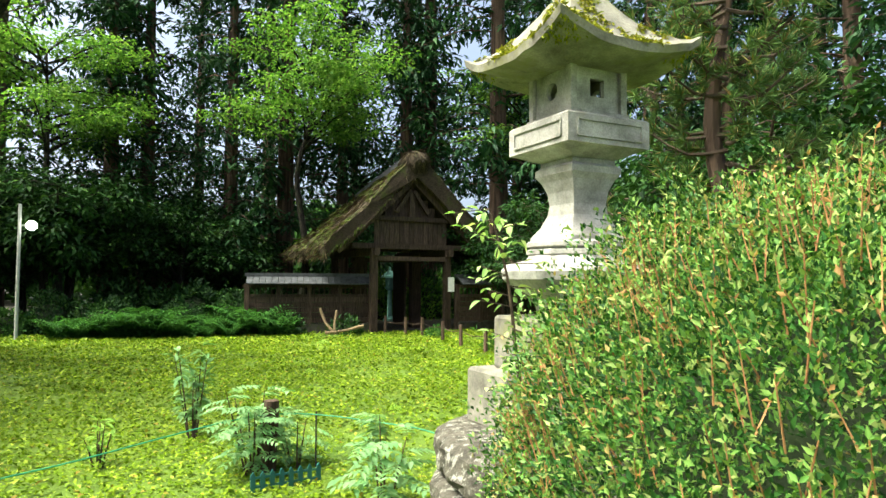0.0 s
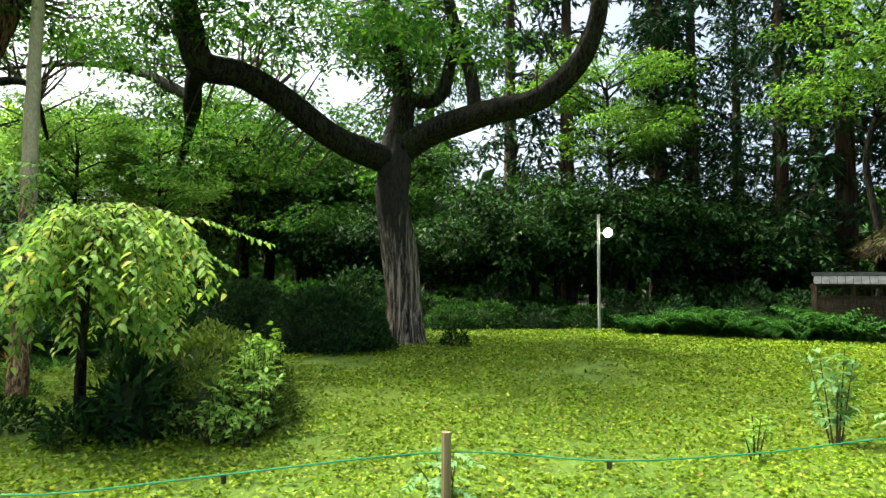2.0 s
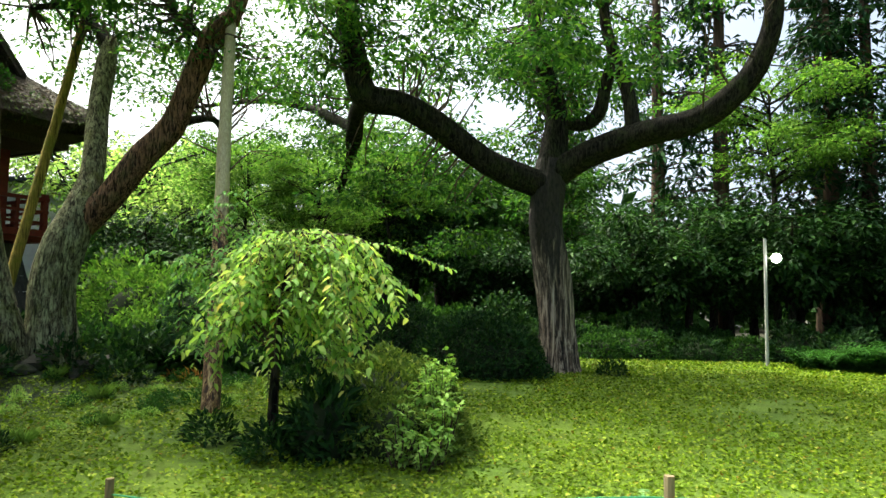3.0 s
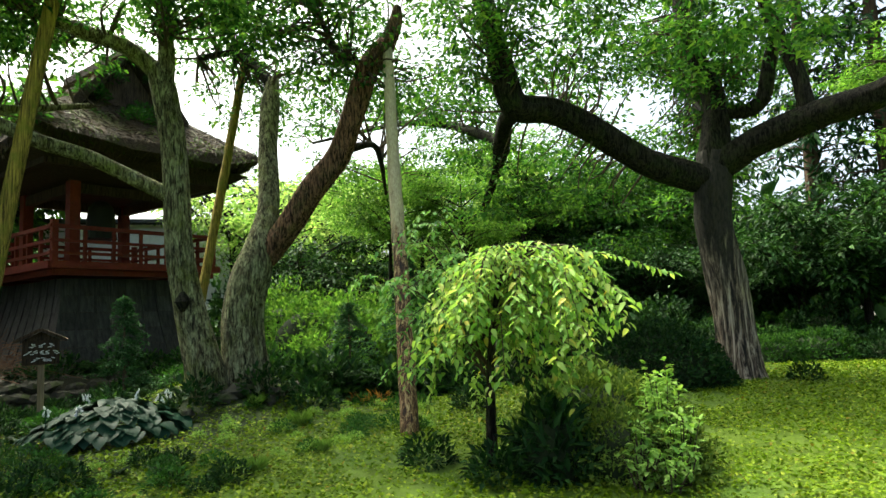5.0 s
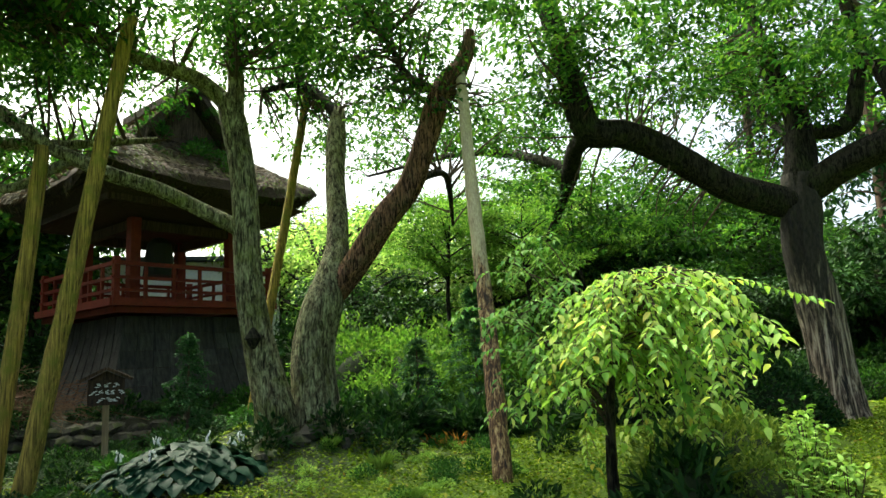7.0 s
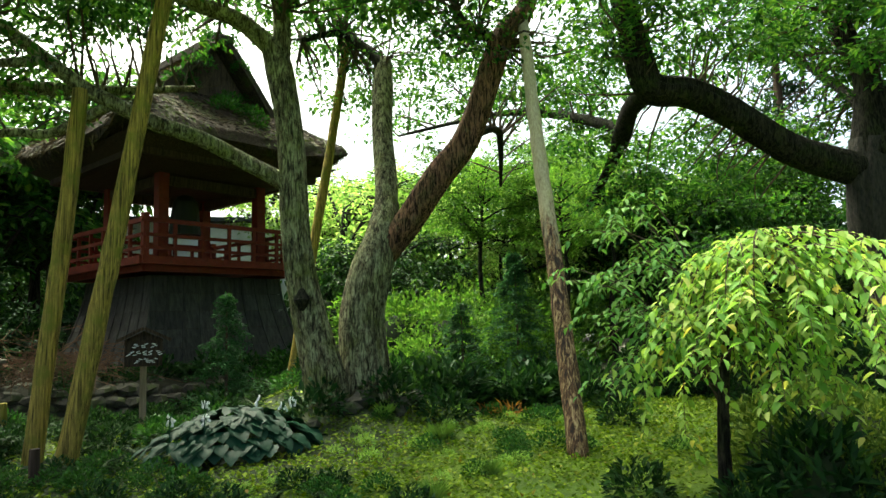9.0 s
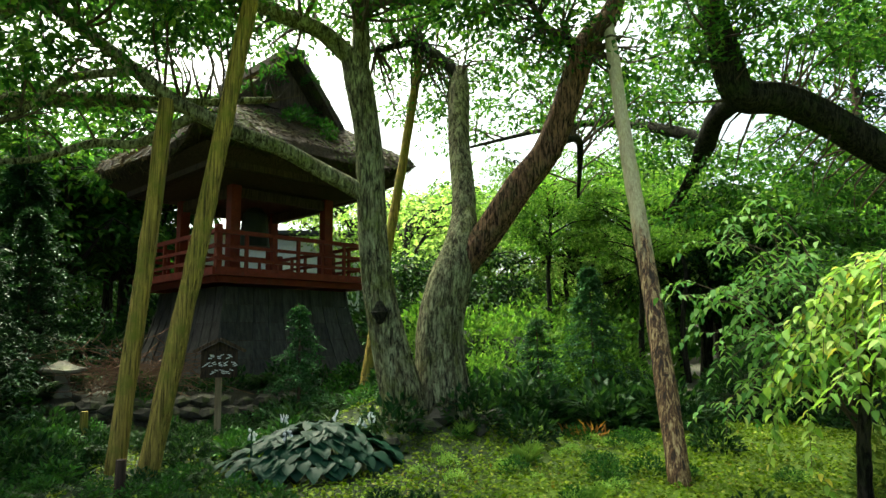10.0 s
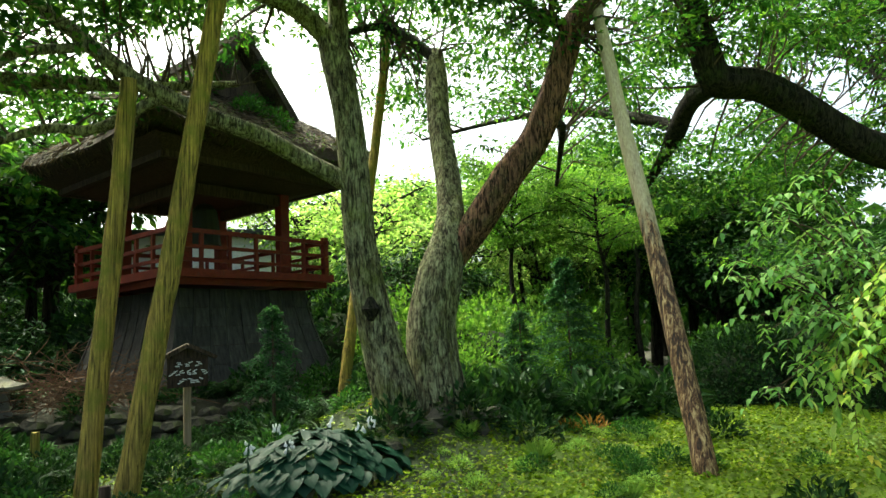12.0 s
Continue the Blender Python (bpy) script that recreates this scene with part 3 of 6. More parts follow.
def old_tree():
    fork = (-12.02, 9.72, 4.75)
    right = [(-12.05, 9.72, 4.5), (-11.27, 10.16, 4.99), (-10.26, 10.63, 5.3), (-9.07, 11.13, 5.53), (-8.28, 11.39, 6.14), (-7.83, 11.41, 6.85), (-7.63, 11.29, 7.69), (-7.7, 11.14, 9.6)]
    rup = [(-10.4, 10.6, 5.25), (-10.48, 10.58, 6.2), (-10.75, 10.4, 7.2), (-10.9, 10.25, 8.2), (-10.8, 10.3, 10.0)]
    mid = [(-12.04, 9.78, 2.9), (-12.03, 9.7, 4.3), (-12.06, 9.95, 6.06), (-12.35, 9.8, 7.3), (-12.7, 9.7, 9.0), (-13.0, 9.4, 11.2)]
    curl = [(-12.06, 9.95, 5.9), (-11.6, 10.3, 5.75), (-11.25, 10.45, 5.95), (-11.1, 10.55, 6.65), (-10.8, 10.5, 7.3)]
    left = [(-12.05, 9.67, 4.3), (-12.5, 8.4, 4.7), (-12.8, 7.2, 5.4), (-12.9, 6.26, 5.75), (-13.0, 5.47, 5.8), (-13.02, 5.2, 6.5), (-13.1, 5.0, 7.6), (-13.1, 4.5, 9.4)]
    drop = [(-13.0, 5.5, 5.8), (-13.9, 5.75, 5.75), (-14.76, 6.15, 5.4), (-15.5, 6.45, 5.1), (-16.3, 6.7, 4.75), (-17.1, 6.94, 4.43)]
    drop2 = [(-14.6, 6.1, 5.5), (-15.6, 6.05, 6.0), (-16.9, 6.0, 6.55), (-18.3, 5.6, 7.0), (-19.8, 5.0, 7.2), (-21.5, 3.6, 7.1)]
    rb = [(-12.05, 9.9, 5.4), (-12.9, 10.6, 6.2), (-14.2, 11.2, 7.4), (-15.5, 12.0, 8.6)]
    ob = thing("cherry_tree", "old spreading tree with pale bare bark on its trunk", "tree")
    def limb(nm, pts, rad, mat=BARK_OLD):
        o = part(nm, Geo().tube(pts, rad, 32 if rad[0] > 0.25 else 12, 0.05, 0.12), mat, ob)
        o.data.shade_smooth()
        return o
    limb("trunk", [(-12.0, 10.0, -0.2), (-12.02, 9.98, 0.25), (-12.05, 9.96, 1.0), (-12.07, 9.88, 1.9), (-12.09, 9.76, 2.7), (-12.06, 9.62, 3.5), (-12.0, 9.64, 4.2), (-12.02, 9.72, 4.9)], [0.62, 0.47, 0.4, 0.39, 0.4, 0.38, 0.36, 0.3], BARK_PALE)
    for pts, rad in ((right, [0.29, 0.29, 0.25, 0.22, 0.18, 0.12]), (rup, [0.17, 0.14, 0.13, 0.08]), (mid, [0.2, 0.37, 0.24, 0.2, 0.15, 0.1]), (curl, [0.15, 0.17, 0.12]), (left, [0.31, 0.28, 0.26, 0.26, 0.22, 0.16]), (drop, [0.2, 0.18, 0.2, 0.12, 0.1, 0.07]), (drop2, [0.13, 0.12, 0.08, 0.04]), (rb, [0.16, 0.1, 0.05])):
        limb("limb", pts, rad)
    g, tips = twigs_from([(right, 0.45), (rup, 0.4), (mid, 0.35), (left, 0.4), (drop2, 0.3), (rb, 0.2)], 0.3, 1.7, 0.03, 0.2)
    tagged(part("branchwork", g, TWIG, ob), kind="stuff")
    fill_crown([(right, 0.3), (rup, 0), (mid, 0.1), (left, 0.3), (drop2, 0), (rb, 0), (curl, 0)], (-11.6, 8.6, 8.3), (5.6, 6.2, 3.6), 400, 5.2, 54, 0.145, L_CHERRY, ob, gap=0.26, reach=0.72, flat=0.2, extra=tips[::4], clear=lambda p: (p[0] > -11.5 and p[1] > 9.6 and p[2] < 8.2) or (p[1] < 5.4 and p[2] < 5.8))
    fill_crown([(left, 0.3), (rb, 0), (mid, 0.2)], (-15.0, 9.0, 5.6), (3.2, 4.6, 2.8), 165, 2.8, 50, 0.145, L_CHERRY, ob, gap=0.22, reach=0.75, flat=0.2, clear=lambda p: p[1] < 5.3)


old_tree()


def propped_tree_a():
    ob = thing("leaning_tree", "mossy old tree with a burl and a propped limb", "tree")
    trunk = [(-13.62, -0.3, 0.3), (-13.67, -0.37, 0.98), (-13.71, -0.49, 1.52), (-13.76, -0.66, 2.31), (-13.78, -0.75, 3.04), (-13.79, -0.78, 3.86), (-13.81, -0.85, 4.79), (-13.85, -1.0, 5.7), (-13.88, -1.12, 6.1)]
    upl = [(-13.84, -0.98, 5.6), (-13.83, -0.94, 6.35), (-13.95, -1.0, 7.3), (-14.1, -1.1, 9.0)]
    left = [(-13.87, -1.1, 6.0), (-13.86, -1.56, 6.35), (-13.74, -2.15, 6.46), (-13.6, -2.93, 6.66), (-13.3, -3.9, 6.8)]
    limb = [(-13.8, -0.78, 3.8), (-13.84, -1.46, 4.15), (-13.74, -2.11, 4.44), (-13.69, -2.72, 4.6), (-13.6, -3.22, 4.79), (-13.59, -3.64, 5.0), (-13.43, -4.31, 5.48), (-13.2, -5.0, 5.9)]
    l2 = [(-13.46, -4.04, 5.25), (-13.25, -4.75, 4.98), (-13.2, -5.01, 4.65), (-13.1, -5.41, 4.3), (-12.97, -5.86, 3.9)]
    l3 = [(-13.6, -3.3, 4.75), (-13.9, -4.0, 4.4), (-13.9, -4.5, 4.37), (-13.77, -5.21, 4.05), (-13.6, -5.84, 3.94)]
    for nm, pts, rad in (("trunk", trunk, [0.37, 0.31, 0.26, 0.23, 0.21, 0.2, 0.2, 0.21, 0.16]), ("limb", upl, [0.16, 0.12, 0.07]), ("limb", left, [0.15, 0.12, 0.06]), ("limb", limb, [0.13, 0.12, 0.12, 0.1, 0.06]), ("limb", l2, [0.06, 0.05, 0.03]), ("limb", l3, [0.07, 0.06, 0.03])):
        o = part(nm, Geo().tube(pts, rad, 32 if rad[0] > 0.2 else 12, 0.05, 0.1), BARK_LICHEN, ob)
        o.data.shade_smooth()
    part("burl", Geo().tube([(-13.55, -0.72, 1.95), (-13.5, -0.72, 2.1), (-13.55, -0.72, 2.25)], [0.04, 0.13, 0.04], 9, 0.05, 0.06), BARK_OLD, ob)
    g, tips = twigs_from([(upl, 0.3), (left, 0.2), (limb, 0.55), (l2, 0.2), (l3, 0.2)], 0.3, 1.1, 0.02, 0.3)
    tagged(part("branchwork", g, TWIG, ob), kind="stuff")
    fill_crown([(upl, 0), (left, 0), (limb, 1), (l2, 0), (l3, 0)], (-13.2, -2.6, 7.4), (3.6, 4.2, 2.4), 460, 6.0, 32, 0.125, L_CHERRY, ob, gap=0.17, flat=0.22, extra=tips[::3], clear=lambda p: -3.9 < p[1] < -0.4 and p[2] < 6.5)


def propped_tree_b():
    ob = thing("forked_tree", "forked old tree with lichen bark and a bare propped limb", "tree")
    trunk = [(-13.72, 0.32, 0.3), (-13.75, 0.3, 0.75), (-13.78, 0.24, 1.35), (-13.78, 0.24, 1.92), (-13.71, 0.4, 2.57), (-13.76, 0.58, 3.1), (-13.95, 0.74, 3.7)]
    left = [(-13.74, 0.5, 2.75), (-13.99, 0.75, 3.8), (-14.4, 0.84, 4.95), (-14.68, 0.95, 5.94), (-14.84, 1.05, 6.45)]
    lbr = [(-14.76, 1.02, 6.28), (-15.3, 0.73, 6.89), (-15.82, 0.47, 7.3), (-16.1, -0.2, 7.2)]
    right = [(-13.72, 0.58, 2.85), (-13.57, 0.99, 3.33), (-13.26, 1.37, 3.98), (-13.03, 1.78, 4.55), (-12.78, 1.99, 5.27), (-12.6, 2.26, 6.1), (-12.41, 2.53, 6.45)]
    stub = [(-12.45, 2.48, 6.35), (-12.3, 2.62, 6.75), (-12.25, 2.65, 7.05)]
    rbr = [(-12.62, 2.2, 6.0), (-12.93, 1.75, 6.44), (-13.05, 1.55, 6.92), (-13.4, 0.9, 8.2)]
    rb2 = [(-13.0, 1.8, 4.6), (-13.6, 2.6, 4.95), (-14.2, 3.0, 4.8), (-15.0, 3.4, 4.3)]
    for nm, mat, pts, rad in (("trunk", BARK_LICHEN, trunk, [0.46, 0.41, 0.34, 0.32, 0.31, 0.25, 0.18]), ("limb", BARK_LICHEN, left, [0.2, 0.19, 0.17, 0.17, 0.12]), ("limb", BARK_OLD, lbr, [0.1, 0.08, 0.06]), ("limb", BARK_RED, right, [0.24, 0.23, 0.22, 0.21, 0.19, 0.18, 0.16]), ("limb", BARK_RED, stub, [0.15, 0.12, 0.07]), ("limb", BARK_OLD, rbr, [0.08, 0.06, 0.03]), ("limb", BARK_OLD, rb2, [0.07, 0.06, 0.03])):
        o = part(nm, Geo().tube(pts, rad, 32 if rad[0] > 0.16 else 12, 0.05, 0.1), mat, ob)
        o.data.shade_smooth()
    g, tips = twigs_from([(lbr, 0.1), (rbr, 0.1), (rb2, 0.3), (left, 0.8)], 0.26, 1.3, 0.02, 0.35)
    tagged(part("branchwork", g, TWIG, ob), kind="stuff")
    fill_crown([(lbr, 0), (rbr, 0), (rb2, 0), (left, 1)], (-14.6, 2.4, 7.2), (3.6, 3.4, 2.6), 400, 5.7, 30, 0.125, L_CHERRY, ob, gap=0.17, flat=0.22, extra=tips[::3])


propped_tree_a()
propped_tree_b()


def prop_pole(a, b, r0, r1, mat, label, bent=0.02):
    a, b = np.array(a), np.array(b)
    pts = [a + (b - a) * k + unit(1)[0] * bent * (0 < k < 1) for k in (0, 0.33, 0.66, 1)]
    ob = single("support_pole", Geo().tube(pts, [r0, r1], 10, 0.035, 0.25), mat, label, "support pole", group="tree support poles")
    ob.data.shade_smooth()
    return ob


prop_pole((-10.5, 1.87, 0.0), (-12.38, 2.5, 6.3), 0.13, 0.085, PROP_PALE, "peeling pale log propping the bare limb of a tree")
prop_pole((-15.95, -0.5, 0.5), (-16.35, 0.76, 7.4), 0.1, 0.085, PROP_WOOD, "long brown log propping a high branch")
prop_pole((-13.5, -4.03, 0.0), (-13.55, -3.62, 4.93), 0.12, 0.1, PROP_WOOD, "mossy upright log propping a mossy limb")
prop_pole((-13.2, -3.65, 0.0), (-12.98, -2.5, 6.8), 0.13, 0.1, PROP_WOOD, "mossy slanting log propping a high limb")


# ---- forest ----
rng = np.random.default_rng(102)


def cedar_meshes(seed, height, low):
    """A tall conifer: trunk and drooping sprays, as two meshes."""
    g = Geo().tube([(0, 0, -0.3), (0.05, 0, height * 0.5), (0, 0, height)], [0.38, 0.24, 0.03], 9, 0.04, 1.0)
    tips = []
    for z in np.arange(low, height, 0.62):
        R = 2.9 * (1 - z / height) ** 0.7 + 0.5
        for k in range(5):
            if rng.random() < 0.25:
                continue
            a = rng.uniform(0, 6.28)
            L = R * rng.uniform(0.6, 1.15)
            d = np.array((math.cos(a), math.sin(a), 0))
            g.tube([(0, 0, z), d * L * 0.5 + (0, 0, z + 0.12), d * L + (0, 0, z - 0.35)], [0.05, 0.03, 0.01], 3, 0, L)
            for s in np.linspace(0.3, 1, 5):
                tips.append(d * L * s + np.array((0, 0, z - 0.3 * s * s)) + unit(1)[0] * 0.22)
    pos, way, up = clumps(np.array(tips), 0.5, 8, 0.55, 0.5)
    return g.mesh("trunk", BARK_CEDAR, flat=False), leaf_mesh("crown", pos, way, up, rng.uniform(0.26, 0.5, len(pos)), 0.34, L_CEDAR)


def broad_meshes(height, spread, bark, leaf, size=0.22, layers=False):
    g, tips = Geo(), []
    lean = unit(1)[0] * 0.5
    top = np.array((lean[0], lean[1], height * 0.55))
    g.tube([(0, 0, -0.3), (lean[0] * 0.4, lean[1] * 0.6, height * 0.3), top], [0.17, 0.13, 0.09], 8, 0.05, 0.4)
    for k in range(15):
        a, z = rng.uniform(0, 6.28), rng.uniform(0.22, 0.55) * height
        base = np.array((lean[0] * z / height, lean[1] * z / height, z))
        L = spread * rng.uniform(0.6, 1.1)
        d = np.array((math.cos(a), math.sin(a), rng.uniform(0.25, 1.0)))
        e = base + d * L * np.array((1, 1, height / spread * 0.32))
        m = (base + e) / 2 + unit(1)[0] * 0.3
        g.tube([base, m, e], [0.07, 0.045, 0.015], 6, 0, 0.5)
        for s in (0.45, 0.7, 0.85, 1.0):
            q = base + (e - base) * s
            for j in range(3):
                w = unit(1)[0] * np.array((1, 1, 0.5)) * spread * 0.3
                g.tube([q, q + w], [0.02, 0.006], 3, 0, 2)
                tips.append(q + w)
    pos, way, up = clumps(np.array(tips), spread * 0.24, 28, 0.3 if layers else 0.55)
    return g.mesh("trunk", bark, flat=False), leaf_mesh("crown", pos, way, up, rng.uniform(size * 0.7, size * 1.3, len(pos)), 0.5, leaf)


def place_tree(name, label, meshes, x, y, rz, s, group, category="tree"):
    m = pose(x, y, gz(x, y), 0, 0, rz) @ Matrix.Diagonal((s, s, s * rng.uniform(0.9, 1.1), 1))
    ob = thing(name, label, category, m, group)
    new_trunk = new("trunk", meshes[0])
    new_crown = new("crown", meshes[1])
    new_trunk.parent = new_crown.parent = ob
    return ob


CEDARS = [cedar_meshes(k, h, lo) for k, (h, lo) in enumerate(((21, 3.2), (18, 2.4), (24, 5.0)))]
BROADS = [broad_meshes(8.0, 2.6, BARK_OLD, L_BROAD), broad_meshes(6.5, 2.4, BARK_OLD, L_BROAD), broad_meshes(7.0, 2.5, BARK_OLD, L_CHERRY, 0.2, True)]


# Broadleaf copy with backlight and bright haze put into a paler leaf colour.
L_BACKLIT = leafy("backlit_leaf", [(0, (0.12, 0.26, 0.05)), (0.6, (0.26, 0.42, 0.13)), (1, (0.44, 0.56, 0.24))], 0.7, clump=0.3)
BACKLIT_TREES = [broad_meshes(8.0, 2.6, BARK_OLD, L_BACKLIT, 0.15, True), broad_meshes(7.0, 2.8, BARK_OLD, L_BACKLIT, 0.15)]
# Darker-leaved copy of the broadleaf tree: shade under the canopy is in its colour.
UNDER_SHADED = broad_meshes(7.0, 2.5, BARK_OLD, L_DARK, 0.22)


def maple_meshes():
    """A tall thin maple whose crown lies in flat layers."""
    g, tips = Geo(), []
    stem = [(0, 0, -0.2), (0.1, 0, 2.0), (-0.15, 0.1, 4.0), (0.2, 0, 5.6), (0.1, 0.1, 7.4)]
    g.tube(stem, [0.13, 0.1, 0.08, 0.06, 0.03], 8, 0.04, 0.3)
    q, _ = smooth(stem, [1, 1], 0.3)
    for b in q[int(len(q) * 0.62):]:
        for k in range(3):
            a, L = rng.uniform(0, 6.283), rng.uniform(1.2, 3.3) * (1.25 - b[2] / 14)
            d = np.array((math.cos(a), math.sin(a), 0.0))
            e = b + d * L + (0, 0, 0.55 * L * rng.uniform(0.3, 0.9))
            m = (b + e) / 2 + (0, 0, 0.2)
            g.tube([b, m, e], [0.035, 0.025, 0.008], 5, 0, 0.6)
            for s in (0.5, 0.72, 0.9, 1.0):
                for j in range(2):
                    tips.append(b + (e - b) * s + unit(1)[0] * np.array((0.55, 0.55, 0.1)))
    pos, way, up = clumps(np.array(tips), 0.62, 40, 0.16, 0.12)
    return g.mesh("trunk", BARK_OLD, flat=False), leaf_mesh("crown", pos, way, up, rng.uniform(0.09, 0.16, len(pos)), 0.6, L_MAPLE)


MAPLE = maple_meshes()


def polar(az, r):
    """A place by its bearing from the middle of the walk: degrees to the left of +y."""
    return -2.5 - math.sin(radians(az)) * r, -1.2 + math.cos(radians(az)) * r


def forest():
    for r0, gap in ((29, 4.4), (37, 6.2)):
        for az in np.arange(-40, 112, gap):
            a, r = az + rng.uniform(-1.8, 1.8), r0 + rng.uniform(-3, 3)
            if 23.5 < a < 27.5 or 35.5 < a < 41.5 or 57 < a < 76 or 80 < a < 98:
                continue
            x, y = polar(a, r)
            k = int(rng.integers(0, 3))
            if a > 72 or (44 < a < 60):
                place_tree("broadleaf_tree", "dense green broadleaf tree at the wood's edge", BROADS[k], x, y, rng.uniform(0, 360), rng.uniform(1.25, 1.7), "woodland trees")
            else:
                place_tree("cedar_tree", "tall dark cedar with bare lower trunk", CEDARS[k], x, y, rng.uniform(0, 360), rng.uniform(0.85, 1.15), "woodland cedars")
    for az in np.arange(-36, 110, 4.2):
        a, r = az + rng.uniform(-1.5, 1.5), 24 + rng.uniform(-2, 2.5)
        x, y = polar(a, r)
        if -10 < a < 14 or 16 < a < 22 or 54 < a < 76 or (a > 80 and r < 31):
            continue
        place_tree("understorey_tree", "leafy dark understorey tree", UNDER_SHADED if rng.random() < 0.92 else BROADS[0], x, y, rng.uniform(0, 360), rng.uniform(0.65, 1.0), "understorey trees")
    for x, y, s, rz in ((-29.0, -8.5, 1.7, 40), (-26.0, -11.5, 1.6, 160), (-33.0, -6.5, 2.0, 250)):
        place_tree("broadleaf_tree", "dense green broadleaf tree behind the bell tower", BROADS[2], x, y, rz, s, "woodland trees")
    for k, (az, r, s) in enumerate(((12.5, 26.5, 0.9), (15.0, 28.0, 1.0), (23.5, 24.0, 1.05), (26.5, 26.0, 1.1), (29.5, 24.5, 1.0), (33.0, 25.5, 1.1))):
        x, y = polar(az, r)
        place_tree("understorey_tree", "leafy dark understorey tree", UNDER_SHADED, x, y, 61.0 * k, s, "understorey trees")
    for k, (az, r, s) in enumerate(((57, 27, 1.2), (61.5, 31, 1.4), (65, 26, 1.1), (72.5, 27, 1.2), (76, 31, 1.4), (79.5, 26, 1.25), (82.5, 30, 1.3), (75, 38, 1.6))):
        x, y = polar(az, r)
        place_tree("broadleaf_tree", "light green broadleaf tree, backlight put into leaf colour", BACKLIT_TREES[k % 2], x, y, 77.0 * k, s, "light woodland trees")
    for x, y, s, rz in ((-5.0, 23.2, 1.25, 20), (-12.6, 20.8, 1.2, 140), (3.2, 26.5, 1.2, 75), (-20.5, 5.6, 0.75, 10), (-18.6, 7.2, 0.7, 190), (-25.5, 9.0, 0.95, 40), (-27.5, 13.0, 1.1, 120), (-23.0, 12.0, 0.9, 220), (-29.5, 8.5, 1.1, 330)):
        place_tree("maple_tree", "slender maple with layered bright green sprays", MAPLE, x, y, rz, s, "maples")


forest()


def distant_woods():
    """Far woods closing the view low over the ground."""
    n = 26000
    a = radians(90) + rng.uniform(radians(-60), radians(130), n)
    r = rng.uniform(44, 60, n)
    top = 7.0 + 2.5 * np.array([noise.noise((u * 7, 1.3, 0)) for u in a])
    x, y = np.cos(a) * r, np.sin(a) * r
    pos = np.stack([x, y, rng.random(n) ** 0.8 * top], 1)
    way = unit(n)
    way[:, 2] -= 0.4
    me = leaf_mesh("distant_woods", pos, way, unit(n) + np.array((0, 0, 0.5)), rng.uniform(0.7, 1.5, n), 0.6, L_BROAD)
    single("distant_woods", me, L_BROAD, "far dark green woods behind the garden", "woods", "stuff")


distant_woods()

# ---- shrubs ----
rng = np.random.default_rng(103)


def dome(rx, ry, rz, count, size, leaf, ratio=0.45, rough=0.16, seed=0, box=2.0, fuzz=0.3):
    """Clipped or wild shrub: a bumpy shell of leaves over a solid core painted dark as inner shade. Returns meshes."""
    d = unit(count)
    d[:, 2] = np.abs(d[:, 2]) * 1.1 - 0.1
    d = d / (np.sum(np.abs(d) ** box, axis=1) ** (1 / box))[:, None]
    bump = np.array([1 + rough * (noise.noise((q[0] * 2.2 + seed, q[1] * 2.2, q[2] * 2.2)) + 0.5 * noise.noise((q[0] * 6 + seed, q[1] * 6, q[2] * 6)) + fuzz * noise.noise((q[0] * 19 + seed, q[1] * 19, q[2] * 19))) for q in d])
    depth = 1 - 0.2 * rng.random(count) ** 2
    pos = d * np.array((rx, ry, rz)) * (bump * depth)[:, None]
    way = d + unit(count) * 0.9 + np.array((0, 0, 0.35))
    me = leaf_mesh("foliage", pos, way, d + unit(count) * 0.6 + np.array((0, 0, 0.6)), rng.uniform(size * 0.6, size * 1.3, count), ratio, leaf)
    # Smooth filler dome under the leaves, coloured as the shade between them.
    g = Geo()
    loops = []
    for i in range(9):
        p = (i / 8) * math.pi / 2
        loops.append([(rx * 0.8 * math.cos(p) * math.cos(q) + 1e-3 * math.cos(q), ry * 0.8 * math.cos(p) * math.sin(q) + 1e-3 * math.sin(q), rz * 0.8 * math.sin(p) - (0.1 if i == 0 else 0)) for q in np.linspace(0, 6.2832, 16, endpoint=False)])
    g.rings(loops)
    return me, g.mesh("twig_core", INNER_SHADE, flat=False)


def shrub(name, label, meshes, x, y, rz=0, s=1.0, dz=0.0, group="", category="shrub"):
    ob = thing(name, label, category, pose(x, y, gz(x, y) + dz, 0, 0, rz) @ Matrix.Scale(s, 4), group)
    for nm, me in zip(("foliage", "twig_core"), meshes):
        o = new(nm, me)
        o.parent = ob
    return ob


# the big hedge beside the lantern
HEDGE = dome(1.8, 1.75, 2.06, 185000, 0.031, L_HEDGE, 0.5, 0.08, 3, 2.6, 2.2)
shrub("azalea_hedge", "large rounded azalea hedge with fine bright leaves and reddish shoots", HEDGE, 2.1, 2.85, 12)


